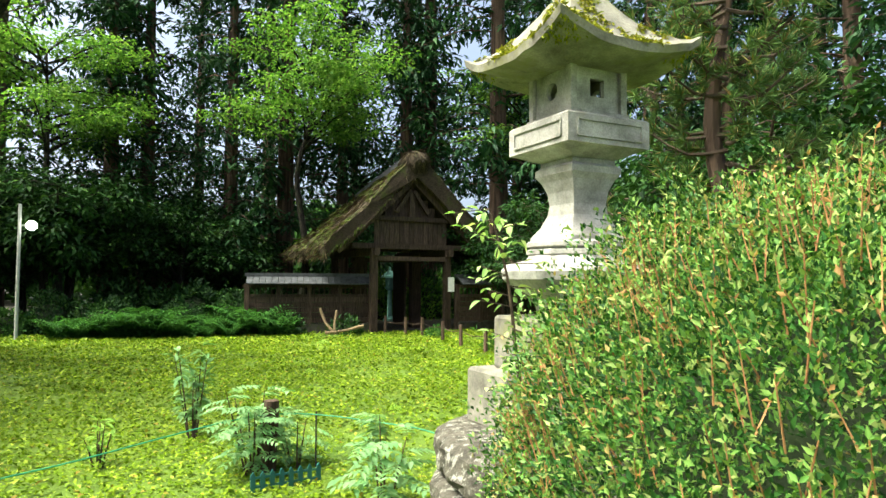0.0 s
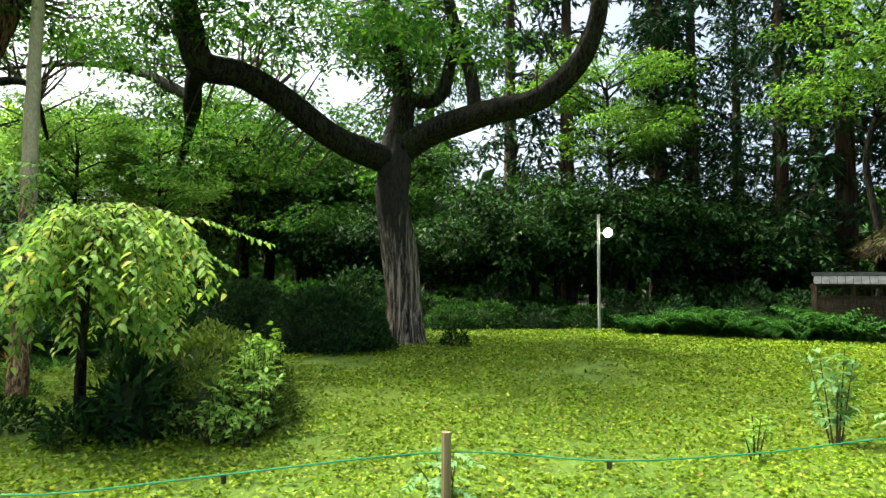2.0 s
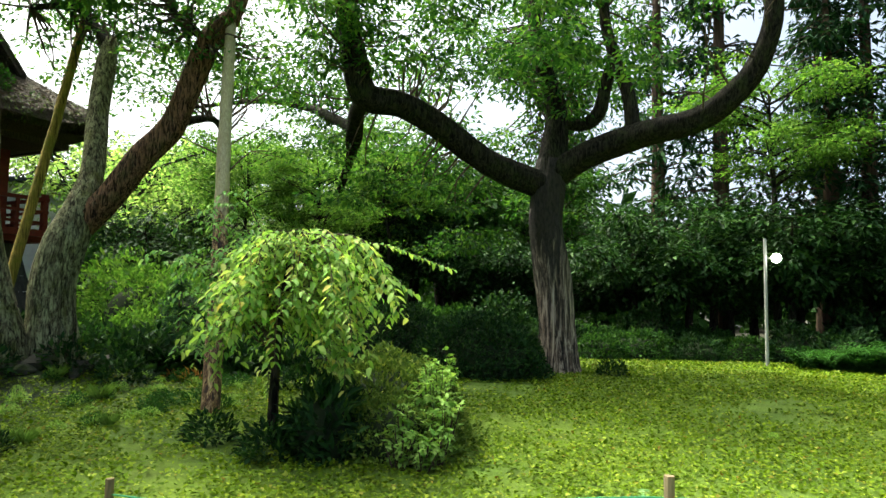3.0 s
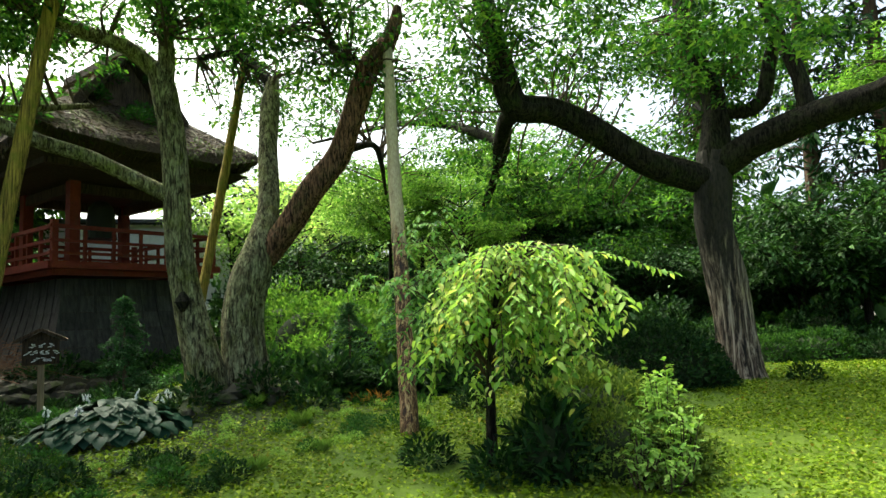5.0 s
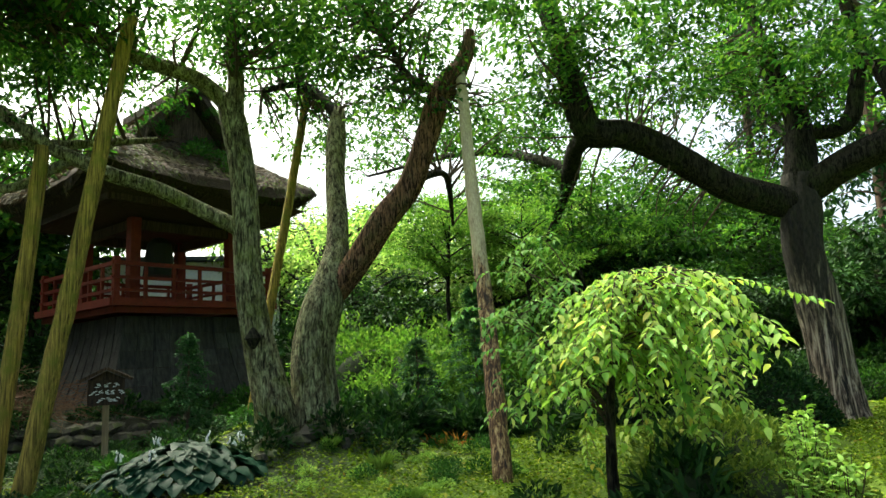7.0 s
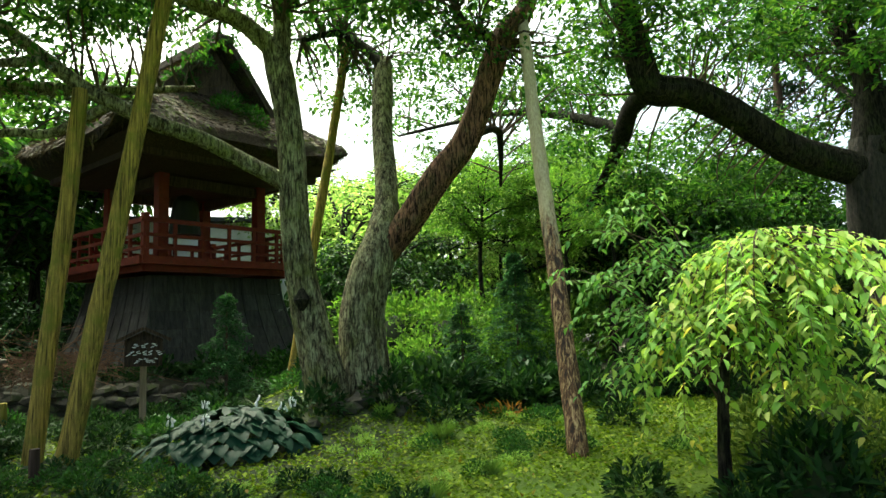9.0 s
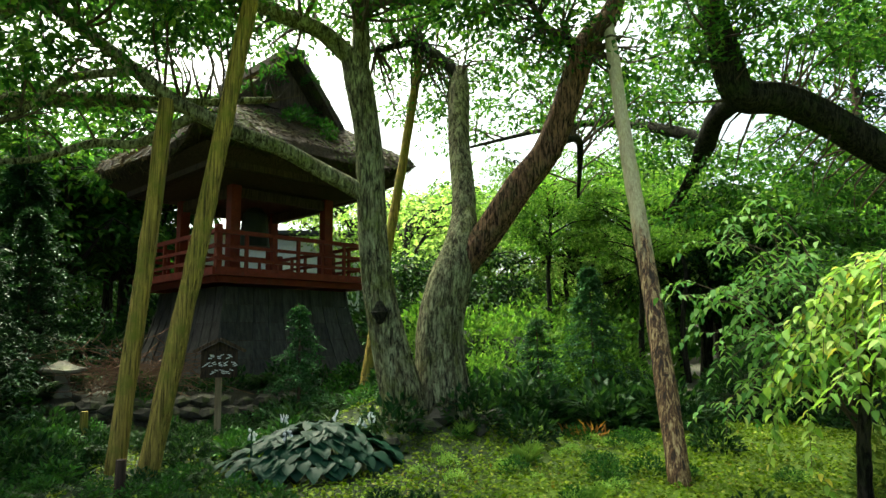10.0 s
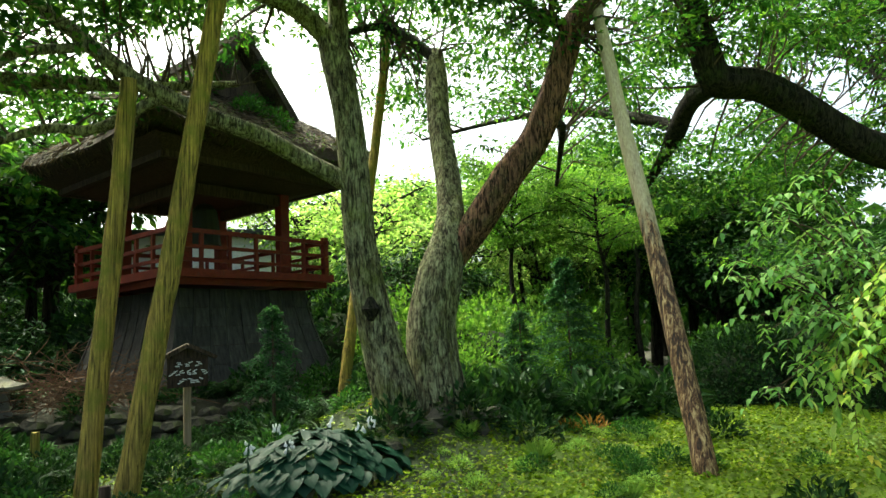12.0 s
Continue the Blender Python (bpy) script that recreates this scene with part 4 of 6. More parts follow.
def hedge_shoots():
    """Upright reddish shoots with small paired leaves standing out of the hedge."""
    ob = [o for o in scene.objects if o.name == "azalea_hedge"][0]
    g, pos, way = Geo(), [], []
    for k in range(1900):
        d = unit(1)[0]
        d[2] = abs(d[2])
        d = d / (np.sum(np.abs(d) ** 2.6) ** (1 / 2.6))
        p = d * np.array((1.79, 1.74, 2.05))
        L = rng.uniform(0.07, 0.19) * (1.5 if rng.random() < 0.12 else 1.0)
        e = p + np.array((0.025 * rng.normal() + d[0] * 0.05, 0.025 * rng.normal() + d[1] * 0.05, L))
        g.tube([p - (e - p) * 0.4, e], [0.0034, 0.002], 4, 0, 0.4)
        for s in np.linspace(0.15, 1, 6):
            for w in range(2):
                pos.append(p + (e - p) * s)
                way.append(unit(1)[0] * 0.75 + np.array((0, 0, 0.65)))
    tagged(part("shootwork", g, surface("red_stem", (0.2, 0.08, 0.035), (0.46, 0.24, 0.11), 9), ob, "thin reddish shoots"), kind="stuff")
    pos = np.array(pos)
    tagged(part("young_foliage", leaf_mesh("young_foliage", pos, np.array(way), unit(len(pos)), rng.uniform(0.02, 0.038, len(pos)), 0.45, L_YOUNG), L_YOUNG, ob), kind="stuff")


hedge_shoots()
AZ = [dome(1.5, 1.1, 1.25, 9000, 0.09, L_DARK, 0.5, 0.12, 5), dome(1.0, 1.0, 0.9, 7000, 0.08, L_AZALEA, 0.45, 0.2, 9), dome(1.6, 1.3, 1.9, 9000, 0.13, L_DARK, 0.45, 0.3, 12)]
shrub("azalea_shrub", "dark clipped azalea dome beside the old tree", AZ[0], -12.3, 7.9, 40, 1.0)
shrub("azalea_shrub", "dark clipped azalea dome at the wood's edge", AZ[0], -14.6, 7.4, 90, 1.1)
shrub("azalea_shrub", "rounded azalea shrub with small brownish-green leaves", AZ[1], -8.5, 3.4, 0, 1.0)
AZ_LOW = dome(0.85, 0.7, 0.62, 5200, 0.06, L_AZALEA, 0.45, 0.35, 14)
shrub("azalea_shrub", "low sprawling azalea with loose small leaves", AZ_LOW, -7.55, 2.95, 30)
AUCUBA = dome(0.42, 0.42, 0.72, 700, 0.17, L_DARK, 0.3, 0.4, 27)
shrub("evergreen_shrub", "glossy dark long-leaved shrub beside the weeping cherry", AUCUBA, -7.75, 2.25, 15)


def two_ranked(line, start, gap, out, side_scale=1.0):
    """Places and directions of leaves in two rows along a twig."""
    q, _ = smooth(line, [1, 1], gap)
    q = q[int(len(q) * start):]
    t = np.gradient(q, axis=0)
    t /= np.linalg.norm(t, axis=1)[:, None] + 1e-9
    side = np.cross(t, out + np.array((0, 0, 0.4)))
    side /= np.linalg.norm(side, axis=1)[:, None] + 1e-9
    sign = np.where(np.arange(len(q)) % 2 == 0, 1.0, -1.0)[:, None]
    return q, t * 0.55 + side * sign * side_scale + unit(len(q)) * 0.3 + np.array((0, 0, -0.3))


def weeping_cherry():
    x, y = -8.38, 1.92
    z0 = gz(x, y)
    ob = thing("weeping_cherry", "small weeping cherry with bright drooping yellow-green leaves", "tree")
    trunk = [(x, y, z0 - 0.1), (x + 0.03, y - 0.02, z0 + 0.5), (x + 0.08, y - 0.02, z0 + 1.0), (x + 0.22, y - 0.04, z0 + 1.55), (x + 0.42, y - 0.05, z0 + 2.0)]
    part("trunk", Geo().tube(trunk, [0.07, 0.055, 0.045, 0.035, 0.025], 9, 0.06, 0.08), BARK_OLD, ob).data.shade_smooth()
    g, pos, way = Geo(), [], []
    heads = [np.array(trunk[-1]), np.array(trunk[-2]), np.array(trunk[-1]) + (0.2, 0.1, 0.02)]

    def arch(s, d, R, fall, rise):
        return [s, s + d * R * 0.35 + (0, 0, rise), s + d * R * 0.75 + (0, 0, rise * 0.5), s + d * R + (0, 0, -fall * 0.45), s + d * R * 1.06 + (0, 0, -fall)]

    for k in range(66):
        a = rng.uniform(0, 6.283)
        d = np.array((math.cos(a), math.sin(a), 0))
        R = (0.25 + 0.75 * rng.random() ** 0.6) * 1.02 * (1 + 0.2 * noise.noise((d[0] * 1.3, d[1] * 1.3, 4.0)))
        R *= 1 - 0.32 * max(0.0, -0.73 * d[0] - 0.67 * d[1])
        fall = rng.uniform(0.25, 0.85) * (0.5 + 0.5 * R) + (0.45 if k % 11 == 0 else 0.0)
        s = heads[k % 3] + unit(1)[0] * 0.1
        line = arch(s, d, R, fall, rng.uniform(0.08, 0.24))
        g.tube(line, [0.011, 0.007, 0.0025], 4, 0, 0.15)
        p, w = two_ranked(line, 0.14, 0.042, d)
        pos.append(p)
        way.append(w)
        q, _ = smooth(line, [1, 1], 0.2)
        for b in q[2:]:
            e = unit(1)[0] * np.array((1, 1, 0.25)) + d * 0.5
            e[2] -= 0.3
            twig = [b, b + e * 0.14, b + e * 0.25 - (0, 0, 0.1)]
            g.tube(twig, [0.004, 0.002], 3, 0, 0.2)
            p, w = two_ranked(twig, 0.1, 0.048, e)
            pos.append(p)
            way.append(w)
    for end in ((-6.98, 3.25, 2.02), (-7.2, 2.95, 1.75)):
        s = heads[0]
        m = (s + np.array(end)) / 2 + (0, 0, 0.22)
        g.tube([s, m, end], [0.014, 0.008, 0.003], 5, 0, 0.15)
        p, w = two_ranked([s, m, np.array(end)], 0.3, 0.03, np.array((0.5, 0.8, 0)))
        pos.append(p)
        way.append(w)
    tagged(part("branchwork", g, TWIG, ob), kind="stuff")
    pos, way = np.concatenate(pos), np.concatenate(way)
    tagged(part("crown", fine_leaf_mesh("crown", pos, way, unit(len(pos)) * 0.45 + np.array((0, 0, 1.0)), rng.uniform(0.06, 0.13, len(pos)), 0.5, L_WEEP), L_WEEP, ob), kind="stuff")
    # greener suckers rising and hanging on the shaded side
    g, pos, way = Geo(), [], []
    for k in range(19):
        base = np.array((x, y, z0 + rng.uniform(0.7, 1.7)))
        end = np.array((rng.uniform(-9.35, -8.5), rng.uniform(0.9, 1.65), rng.uniform(1.05, 2.3)))
        if k < 4:
            end = np.array((-9.15 + 0.12 * k, 1.3 + 0.1 * k, 2.55 + 0.1 * k))
        m = base * 0.45 + end * 0.55 + (0, 0, 0.25)
        line = [base, m, end]
        g.tube(line, [0.012, 0.007, 0.003], 4, 0, 0.15)
        q, _ = smooth(line, [1, 1], 0.17)
        for b in q[len(q) // 3:]:
            for j in range(2):
                e = unit(1)[0] * np.array((1, 1, 0.3))
                twig = [b, b + e * 0.18, b + e * 0.32 - (0, 0, 0.12)]
                g.tube(twig, [0.004, 0.002], 3, 0, 0.2)
                p, w = two_ranked(twig, 0.1, 0.038, e)
                pos.append(p)
                way.append(w)
    tagged(part("sucker_wood", g, TWIG, ob), kind="stuff")
    pos, way = np.concatenate(pos), np.concatenate(way)
    tagged(part("sucker_foliage", fine_leaf_mesh("sucker_foliage", pos, way, unit(len(pos)) * 0.35 + np.array((0, 0, 1.0)), rng.uniform(0.06, 0.115, len(pos)), 0.45, L_SPRAY), L_SPRAY, ob, "fresh green sprays"), kind="stuff")


weeping_cherry()


# ---- gate ----
rng = np.random.default_rng(104)


def gate():
    M = pose(-1.0, 20.7, 0, 0, 0, 28)
    ob = thing("temple_gate", "old timber temple gate with a mossy thatched gable roof", "gate", M)
    for u in (-1.27, 1.27):
        part("post", Geo().box((u, 0, 1.3), (0.2, 0.2, 2.65)), OLD_WOOD, ob)
        part("post", Geo().box((u * 0.82, 1.9, 1.35), (0.34, 0.26, 2.75)), OLD_WOOD, ob)
        part("post", Geo().box((u, 3.7, 1.3), (0.2, 0.2, 2.65)), OLD_WOOD, ob)
        part("tie_beam", Geo().beam((u, -0.3, 2.5), (u, 4.0, 2.5), 0.16, 0.22), OLD_WOOD, ob)
    for z, h, ext in ((2.68, 0.16, 2.0), (2.3, 0.14, 1.3)):
        part("lintel", Geo().beam((-ext, 0.0, z), (ext, 0.0, z), 0.16, h), OLD_WOOD, ob)
        part("lintel", Geo().beam((-ext, 1.9, z), (ext, 1.9, z), 0.2, h), OLD_WOOD, ob)
    for k in range(15):
        u = -1.18 + k * 0.168
        part("board", Geo().box((u, 0.02, 3.12 + 0.0), (0.155, 0.03, 0.74)), OLD_WOOD, ob)
    part("beam", Geo().beam((-1.55, -0.02, 3.55), (1.55, -0.02, 3.55), 0.14, 0.14), OLD_WOOD, ob)
    part("king_post", Geo().box((0, 0, 4.03), (0.2, 0.16, 0.86), taper=0.7), OLD_WOOD, ob)
    for s in (-1, 1):
        part("rafter", Geo().beam((s * 2.5, -0.12, 2.5), (0, -0.12, 4.82), 0.12, 0.22), OLD_WOOD, ob)
        part("door_leaf", Geo().box((s * 0.72, 2.5, 1.15), (0.06, 1.0, 2.2)), OLD_WOOD, ob)
    for k in range(13):
        u = -1.5 + k * 0.25
        top = 4.68 - abs(u) * 0.98
        if top > 3.7:
            part("gable_board", Geo().box((u, 0.12, (3.6 + top) / 2), (0.24, 0.03, top - 3.6)), OLD_WOOD, ob)
    # thatch: thick slopes with rounded eaves
    g = Geo()
    loops = []
    for v in np.linspace(-0.45, 4.3, 14):
        sag = 0.16 * max(0, v)
        prof = [(-2.9, 2.35), (-3.0, 2.58), (-2.7, 2.92), (-1.7, 3.82), (-0.8, 4.82), (-0.28, 5.3), (0, 5.38), (0.28, 5.3), (0.8, 4.82), (1.7, 3.82), (2.7, 2.92), (3.0, 2.58), (2.9, 2.35), (1.7, 3.28), (0.7, 4.3), (0, 4.85), (-0.7, 4.3), (-1.7, 3.28)]
        loops.append([(u * (1 + 0.012 * rng.normal()), v + 0.03 * rng.normal(), z - (z - 2.3) / 3.3 * sag + 0.03 * rng.normal()) for u, z in prof])
    g.rings(loops)
    roof = part("thatch_roof", g, THATCH, ob, "thick mossy brown thatch")
    tagged(part("straw", cover(roof.data, 9000, 0.28, 0.06, L_STRAW, "straw"), L_STRAW, roof), kind="stuff")
    tagged(part("roof_moss", cover(roof.data, 16000, 0.09, 0.6, L_ROOFMOSS, "roof_moss", 0.2, lambda p: p[0] < 0.3 and noise.noise(Vector(p) * 0.9) + 0.4 * noise.noise(Vector(p) * 3) > -0.05, 0.8, 0.02), L_ROOFMOSS, roof, "green moss on the thatch"), kind="stuff")
    g = Geo()
    for w, z, h in ((0.66, 5.38, 0.14), (0.46, 5.5, 0.1), (0.24, 5.6, 0.12)):
        for i in range(8):
            v0, v1 = -0.15 + i * 0.56, -0.15 + (i + 1) * 0.56 - 0.02
            s0, s1 = (0.16 * max(0, v) for v in (v0, v1))
            g.beam((0, v0, z - s0), (0, v1, z - s1), w, h)
    part("ridge_cap", g, TILE, ob, "grey ridge cap in three courses")
    bundle = part("ridge_end", Geo().tube([(0, -0.6, 5.15), (0, -0.45, 5.25), (0, -0.1, 5.32), (0, 0.3, 5.24)], [0.26, 0.38, 0.4, 0.3], 14, 0.05, 0.08), THATCH, ob, "rounded thatch bundle at the ridge end")
    tagged(part("straw", cover(bundle.data, 1500, 0.2, 0.07, L_STRAW, "straw", 0.05), L_STRAW, bundle), kind="stuff")
    for s in (-1, 1):
        part("gable_strut", Geo().beam((s * 0.55, -0.05, 3.75), (s * 0.05, -0.05, 4.45), 0.08, 0.12), OLD_WOOD, ob)
    part("notice", Geo().box((1.37, -0.12, 1.5), (0.22, 0.02, 0.46)), WHITE, ob, "white paper notice")


gate()


def fence_wall(a, b, name_label):
    a, b = np.array(a), np.array(b)
    d = b - a
    L = float(np.hypot(*d))
    ob = thing("timber_wall", name_label, "wall", pose(a[0], a[1], 0, 0, 0, math.degrees(math.atan2(d[1], d[0]))), "walls beside the gate")
    part("plinth", Geo().box((L / 2, 0, 0.12), (L, 0.24, 0.3)), ROCK, ob)
    n = int(L / 0.95) + 1
    for i in range(n + 1):
        part("post", Geo().box((i * L / n, 0, 0.75), (0.13, 0.15, 1.5)), OLD_WOOD, ob)
    for z in (0.36, 0.52, 0.68, 0.84, 1.0):
        part("board", Geo().box((L / 2, 0, z + 0.02), (L, 0.05, 0.15)), OLD_WOOD, ob)
    part("rail", Geo().beam((0, 0, 1.14), (L, 0, 1.14), 0.1, 0.08), OLD_WOOD, ob)
    for i in range(int(L / 0.16)):
        part("slat", Geo().box((0.08 + i * 0.16, 0, 1.28), (0.03, 0.03, 0.24)), OLD_WOOD, ob)
    part("wall_plate", Geo().beam((-0.1, 0, 1.44), (L + 0.1, 0, 1.44), 0.12, 0.1), OLD_WOOD, ob)
    g = Geo()
    for s in (-1, 1):
        k = int(L / 0.18)
        for i in range(k):
            x0 = i * L / k
            g.beam((x0 + L / k / 2, s * 0.42, 1.5), (x0 + L / k / 2, 0, 1.74), L / k * 0.94, 0.04)
    part("roof", g, TILE, ob, "grey tiled wall coping")
    part("ridge", Geo().beam((-0.05, 0, 1.78), (L + 0.05, 0, 1.78), 0.16, 0.1), TILE, ob)


fence_wall((-5.95, 19.95), (-2.3, 20.75), "weathered timber wall with a small tiled roof")
fence_wall((0.45, 21.4), (5.2, 24.0), "weathered timber wall with a small tiled roof")


# ---- stone lantern ----
rng = np.random.default_rng(105)


def square_loops(profile, n=4, turn=45):
    """Stacked n-sided loops from (radius, z)."""
    return [[(r * math.cos(radians(turn + 360 * k / n)), r * math.sin(radians(turn + 360 * k / n)), z) for k in range(n)] for r, z in profile]


def curved_roof(half, z_edge, rise, lift, k=13, top=0.13):
    """A four-sided stone roof with swept-up corners, as loops from the soffit to the top."""
    loops = []
    for i in range(10):
        u = i / 9
        row = []
        for side in range(4):
            for j in range(k - 1):
                v = -1 + 2 * j / (k - 1)
                rad = top + (half - top) * (1 - u)
                a, b = [(v, -1), (1, v), (-v, 1), (-1, -v)][side]
                row.append((a * rad, b * rad, z_edge + rise * u ** 1.5 + lift * abs(v) ** 2.5 * (1 - u) ** 2 + 0.004 * rng.normal()))
        loops.append(row)
    under = [(x * 0.985, y * 0.985, z - 0.05) for x, y, z in loops[0]]
    inner = [(x * 0.5, y * 0.5, z_edge - 0.07) for x, y, z in loops[0]]
    return [inner, under] + loops


def stone_lantern():
    ob = thing("stone_lantern", "tall pale granite lantern with a mossy curved roof", "stone lantern", pose(0.87, 4.25, 0, 0, 0, 27))
    part("base_block", Geo().rings(square_loops([(0.72, 0.72), (0.735, 0.74), (0.735, 1.07), (0.715, 1.09)])), GRANITE_MOSSY, ob)
    part("upper_block", Geo().rings(square_loops([(0.54, 1.09), (0.55, 1.11), (0.55, 1.42), (0.53, 1.44)])), GRANITE_MOSSY, ob)
    part("lotus_base", Geo().rings(square_loops([(0.26, 1.44), (0.28, 1.52), (0.42, 1.62), (0.49, 1.68), (0.5, 1.73), (0.47, 1.77), (0.34, 1.8), (0.32, 1.83)], 16, 0)), GRANITE, ob)
    for z in (1.85, 1.9):
        part("band", Geo().rings(square_loops([(0.31, z - 0.025), (0.335, z - 0.012), (0.335, z + 0.012), (0.31, z + 0.025)], 8, 22.5)), GRANITE, ob)
    part("column", Geo().rings(square_loops([(0.31, 1.92), (0.305, 1.95), (0.245, 2.01), (0.195, 2.09), (0.18, 2.16), (0.195, 2.24), (0.235, 2.31), (0.275, 2.35), (0.275, 2.39), (0.24, 2.41), (0.235, 2.45)], 4)), GRANITE, ob)
    part("platform", Geo().rings(square_loops([(0.24, 2.44), (0.4, 2.49), (0.45, 2.5), (0.45, 2.67), (0.43, 2.685), (0.3, 2.69)])), GRANITE, ob)
    for k in range(4):
        rot = Matrix.Rotation(radians(90 * k), 4, "Z")
        h = 0.45 / math.sqrt(2) + 0.004
        g = Geo()
        for x0, z0, x1, z1 in ((-0.25, 2.54, 0.25, 2.54), (-0.25, 2.64, 0.25, 2.64), (-0.25, 2.54, -0.25, 2.64), (0.25, 2.54, 0.25, 2.64)):
            g.beam(tuple(rot @ Vector((x0, -h, z0))), tuple(rot @ Vector((x1, -h, z1))), 0.014, 0.014)
        part("panel_moulding", g, GRANITE, ob)
        # light box walls with openings
        w, zb, zt = 0.2, 2.73, 3.03
        g = Geo()
        d = 0.035
        m, zm, hz = 32, (zb + zt) / 2, (zt - zb) / 2
        inner, outer = [], []
        for a in range(m):
            c, e = math.cos(2 * math.pi * a / m), math.sin(2 * math.pi * a / m)
            q = 1.0 if k % 2 else max(abs(c), abs(e))
            inner.append((0.056 * c / q, zm + 0.056 * e / q))
            q = max(abs(c) / w, abs(e) / hz)
            outer.append((c / q, zm + e / q))
        v = [rot @ Vector((px, dy - w, pz)) for dy in (0, d) for px, pz in inner + outer]
        f = []
        for a in range(m):
            b2 = (a + 1) % m
            f += [(a, m + a, m + b2, b2), (2 * m + b2, 3 * m + b2, 3 * m + a, 2 * m + a), (a, b2, 2 * m + b2, 2 * m + a), (m + b2, m + a, 3 * m + a, 3 * m + b2)]
        g.add(v, f)
        part("light_box_wall", g, GRANITE, ob)
        part("corner_pier", Geo().box(rot @ Vector((-w, -w, (zb + zt) / 2)), (0.045, 0.045, zt - zb), rot), GRANITE, ob)
    part("light_box_sill", Geo().rings(square_loops([(0.33, 2.69), (0.33, 2.725), (0.3, 2.73)])), GRANITE, ob)
    part("light_box_top", Geo().rings(square_loops([(0.3, 3.02), (0.34, 3.04), (0.3, 3.05)])), GRANITE_MOSSY, ob)
    part("roof", Geo().rings(curved_roof(0.545, 3.07, 0.44, 0.12)), GRANITE_MOSSY, ob, "curved stone roof stained dark")
    part("finial", Geo().rings(square_loops([(0.15, 3.48), (0.16, 3.54), (0.1, 3.58), (0.14, 3.68), (0.12, 3.8), (0.02, 3.9)], 10, 0)), GRANITE, ob)
    # moss lying on the roof slopes
    roof = [o for o in ob.children if o.name.startswith("roof")][0]
    tagged(part("roof_moss", cover(roof.data, 26000, 0.03, 0.5, L_STONEMOSS, "roof_moss", 0.3, lambda p: p[2] > 3.06 and noise.noise((p[0] * 4, p[1] * 4, 2)) + 0.5 * noise.noise((p[0] * 12, p[1] * 12, 6)) > 0.02 + (0.2 if max(abs(p[0]), abs(p[1])) < 0.3 else 0), 1.2, 0.004), L_STONEMOSS, roof, "carpet of yellow moss"), kind="stuff")
    return ob


stone_lantern()
def rough_rock(profile, cx, cy, seed, amount, k=44):
    """A weathered rock from a profile of (radius, z), broken up by noise."""
    p, _ = smooth([(r, 0, z) for r, z in profile], [1, 1], 0.06)
    loops = []
    for r, _, z in p:
        row = []
        for a in np.linspace(0, 6.28318, k, endpoint=False):
            x, y = r * math.cos(a), r * math.sin(a)
            f = 1 + amount * noise.noise((x * 2.2 + seed, y * 2.2, z * 2.6)) + amount * 0.6 * noise.noise((x * 7 + seed, y * 7, z * 8)) + amount * 0.3 * noise.noise((x * 19, y * 19, z * 19 + seed))
            row.append((cx + x * f, cy + y * f, z))
        loops.append(row)
    return Geo().rings(loops)


LICHEN_ROCK = surface("lichen_rock", (0.022, 0.02, 0.016), (0.13, 0.12, 0.095), 11, bump=1.0, dist=0.03, patch=(0.3, 0.3, 0.26), patch_scale=16, patch_at=(0.53, 0.62))
PLINTH = thing("rock_plinth", "rough lichen-covered rock plinth under the lantern", "rock")
part("cap_stone", rough_rock([(0.8, 0.47), (0.92, 0.5), (0.93, 0.62), (0.87, 0.71), (0.5, 0.735)], 0.87, 4.25, 4, 0.1), LICHEN_ROCK, PLINTH)
part("foot_stone", rough_rock([(0.98, -0.1), (0.97, 0.2), (0.95, 0.42), (0.7, 0.48)], 0.87, 4.25, 9, 0.12), LICHEN_ROCK, PLINTH)


# ---- lamp post ----
def lamp_post():
    x, y = -10.9, 16.85
    ob = thing("lamp_post", "slim grey steel lamp post with a round lit globe", "lamp post", on(x, y))
    part("pole", Geo().tube([(0, 0, -0.1), (0, 0, 3.5)], [0.045, 0.04], 10, 0, 0.8), METAL_GREY, ob)
    part("arm", Geo().tube([(0, 0, 2.95), (0.2, 0.04, 2.95)], [0.02, 0.02], 6, 0, 0.2), METAL_GREY, ob)
    b = bmesh.new()
    bmesh.ops.create_uvsphere(b, u_segments=16, v_segments=10, radius=0.13)
    bmesh.ops.translate(b, verts=b.verts, vec=(0.28, 0.05, 2.95))
    me = bpy.data.meshes.new("globe")
    b.to_mesh(me)
    b.free()
    me.materials.append(plain("lamp_globe", (1.0, 0.98, 0.92), 0.3, 0, 6.0))
    part("globe", me, None, ob, "glowing white globe")


lamp_post()


# ---- bell tower ----
rng = np.random.default_rng(106)


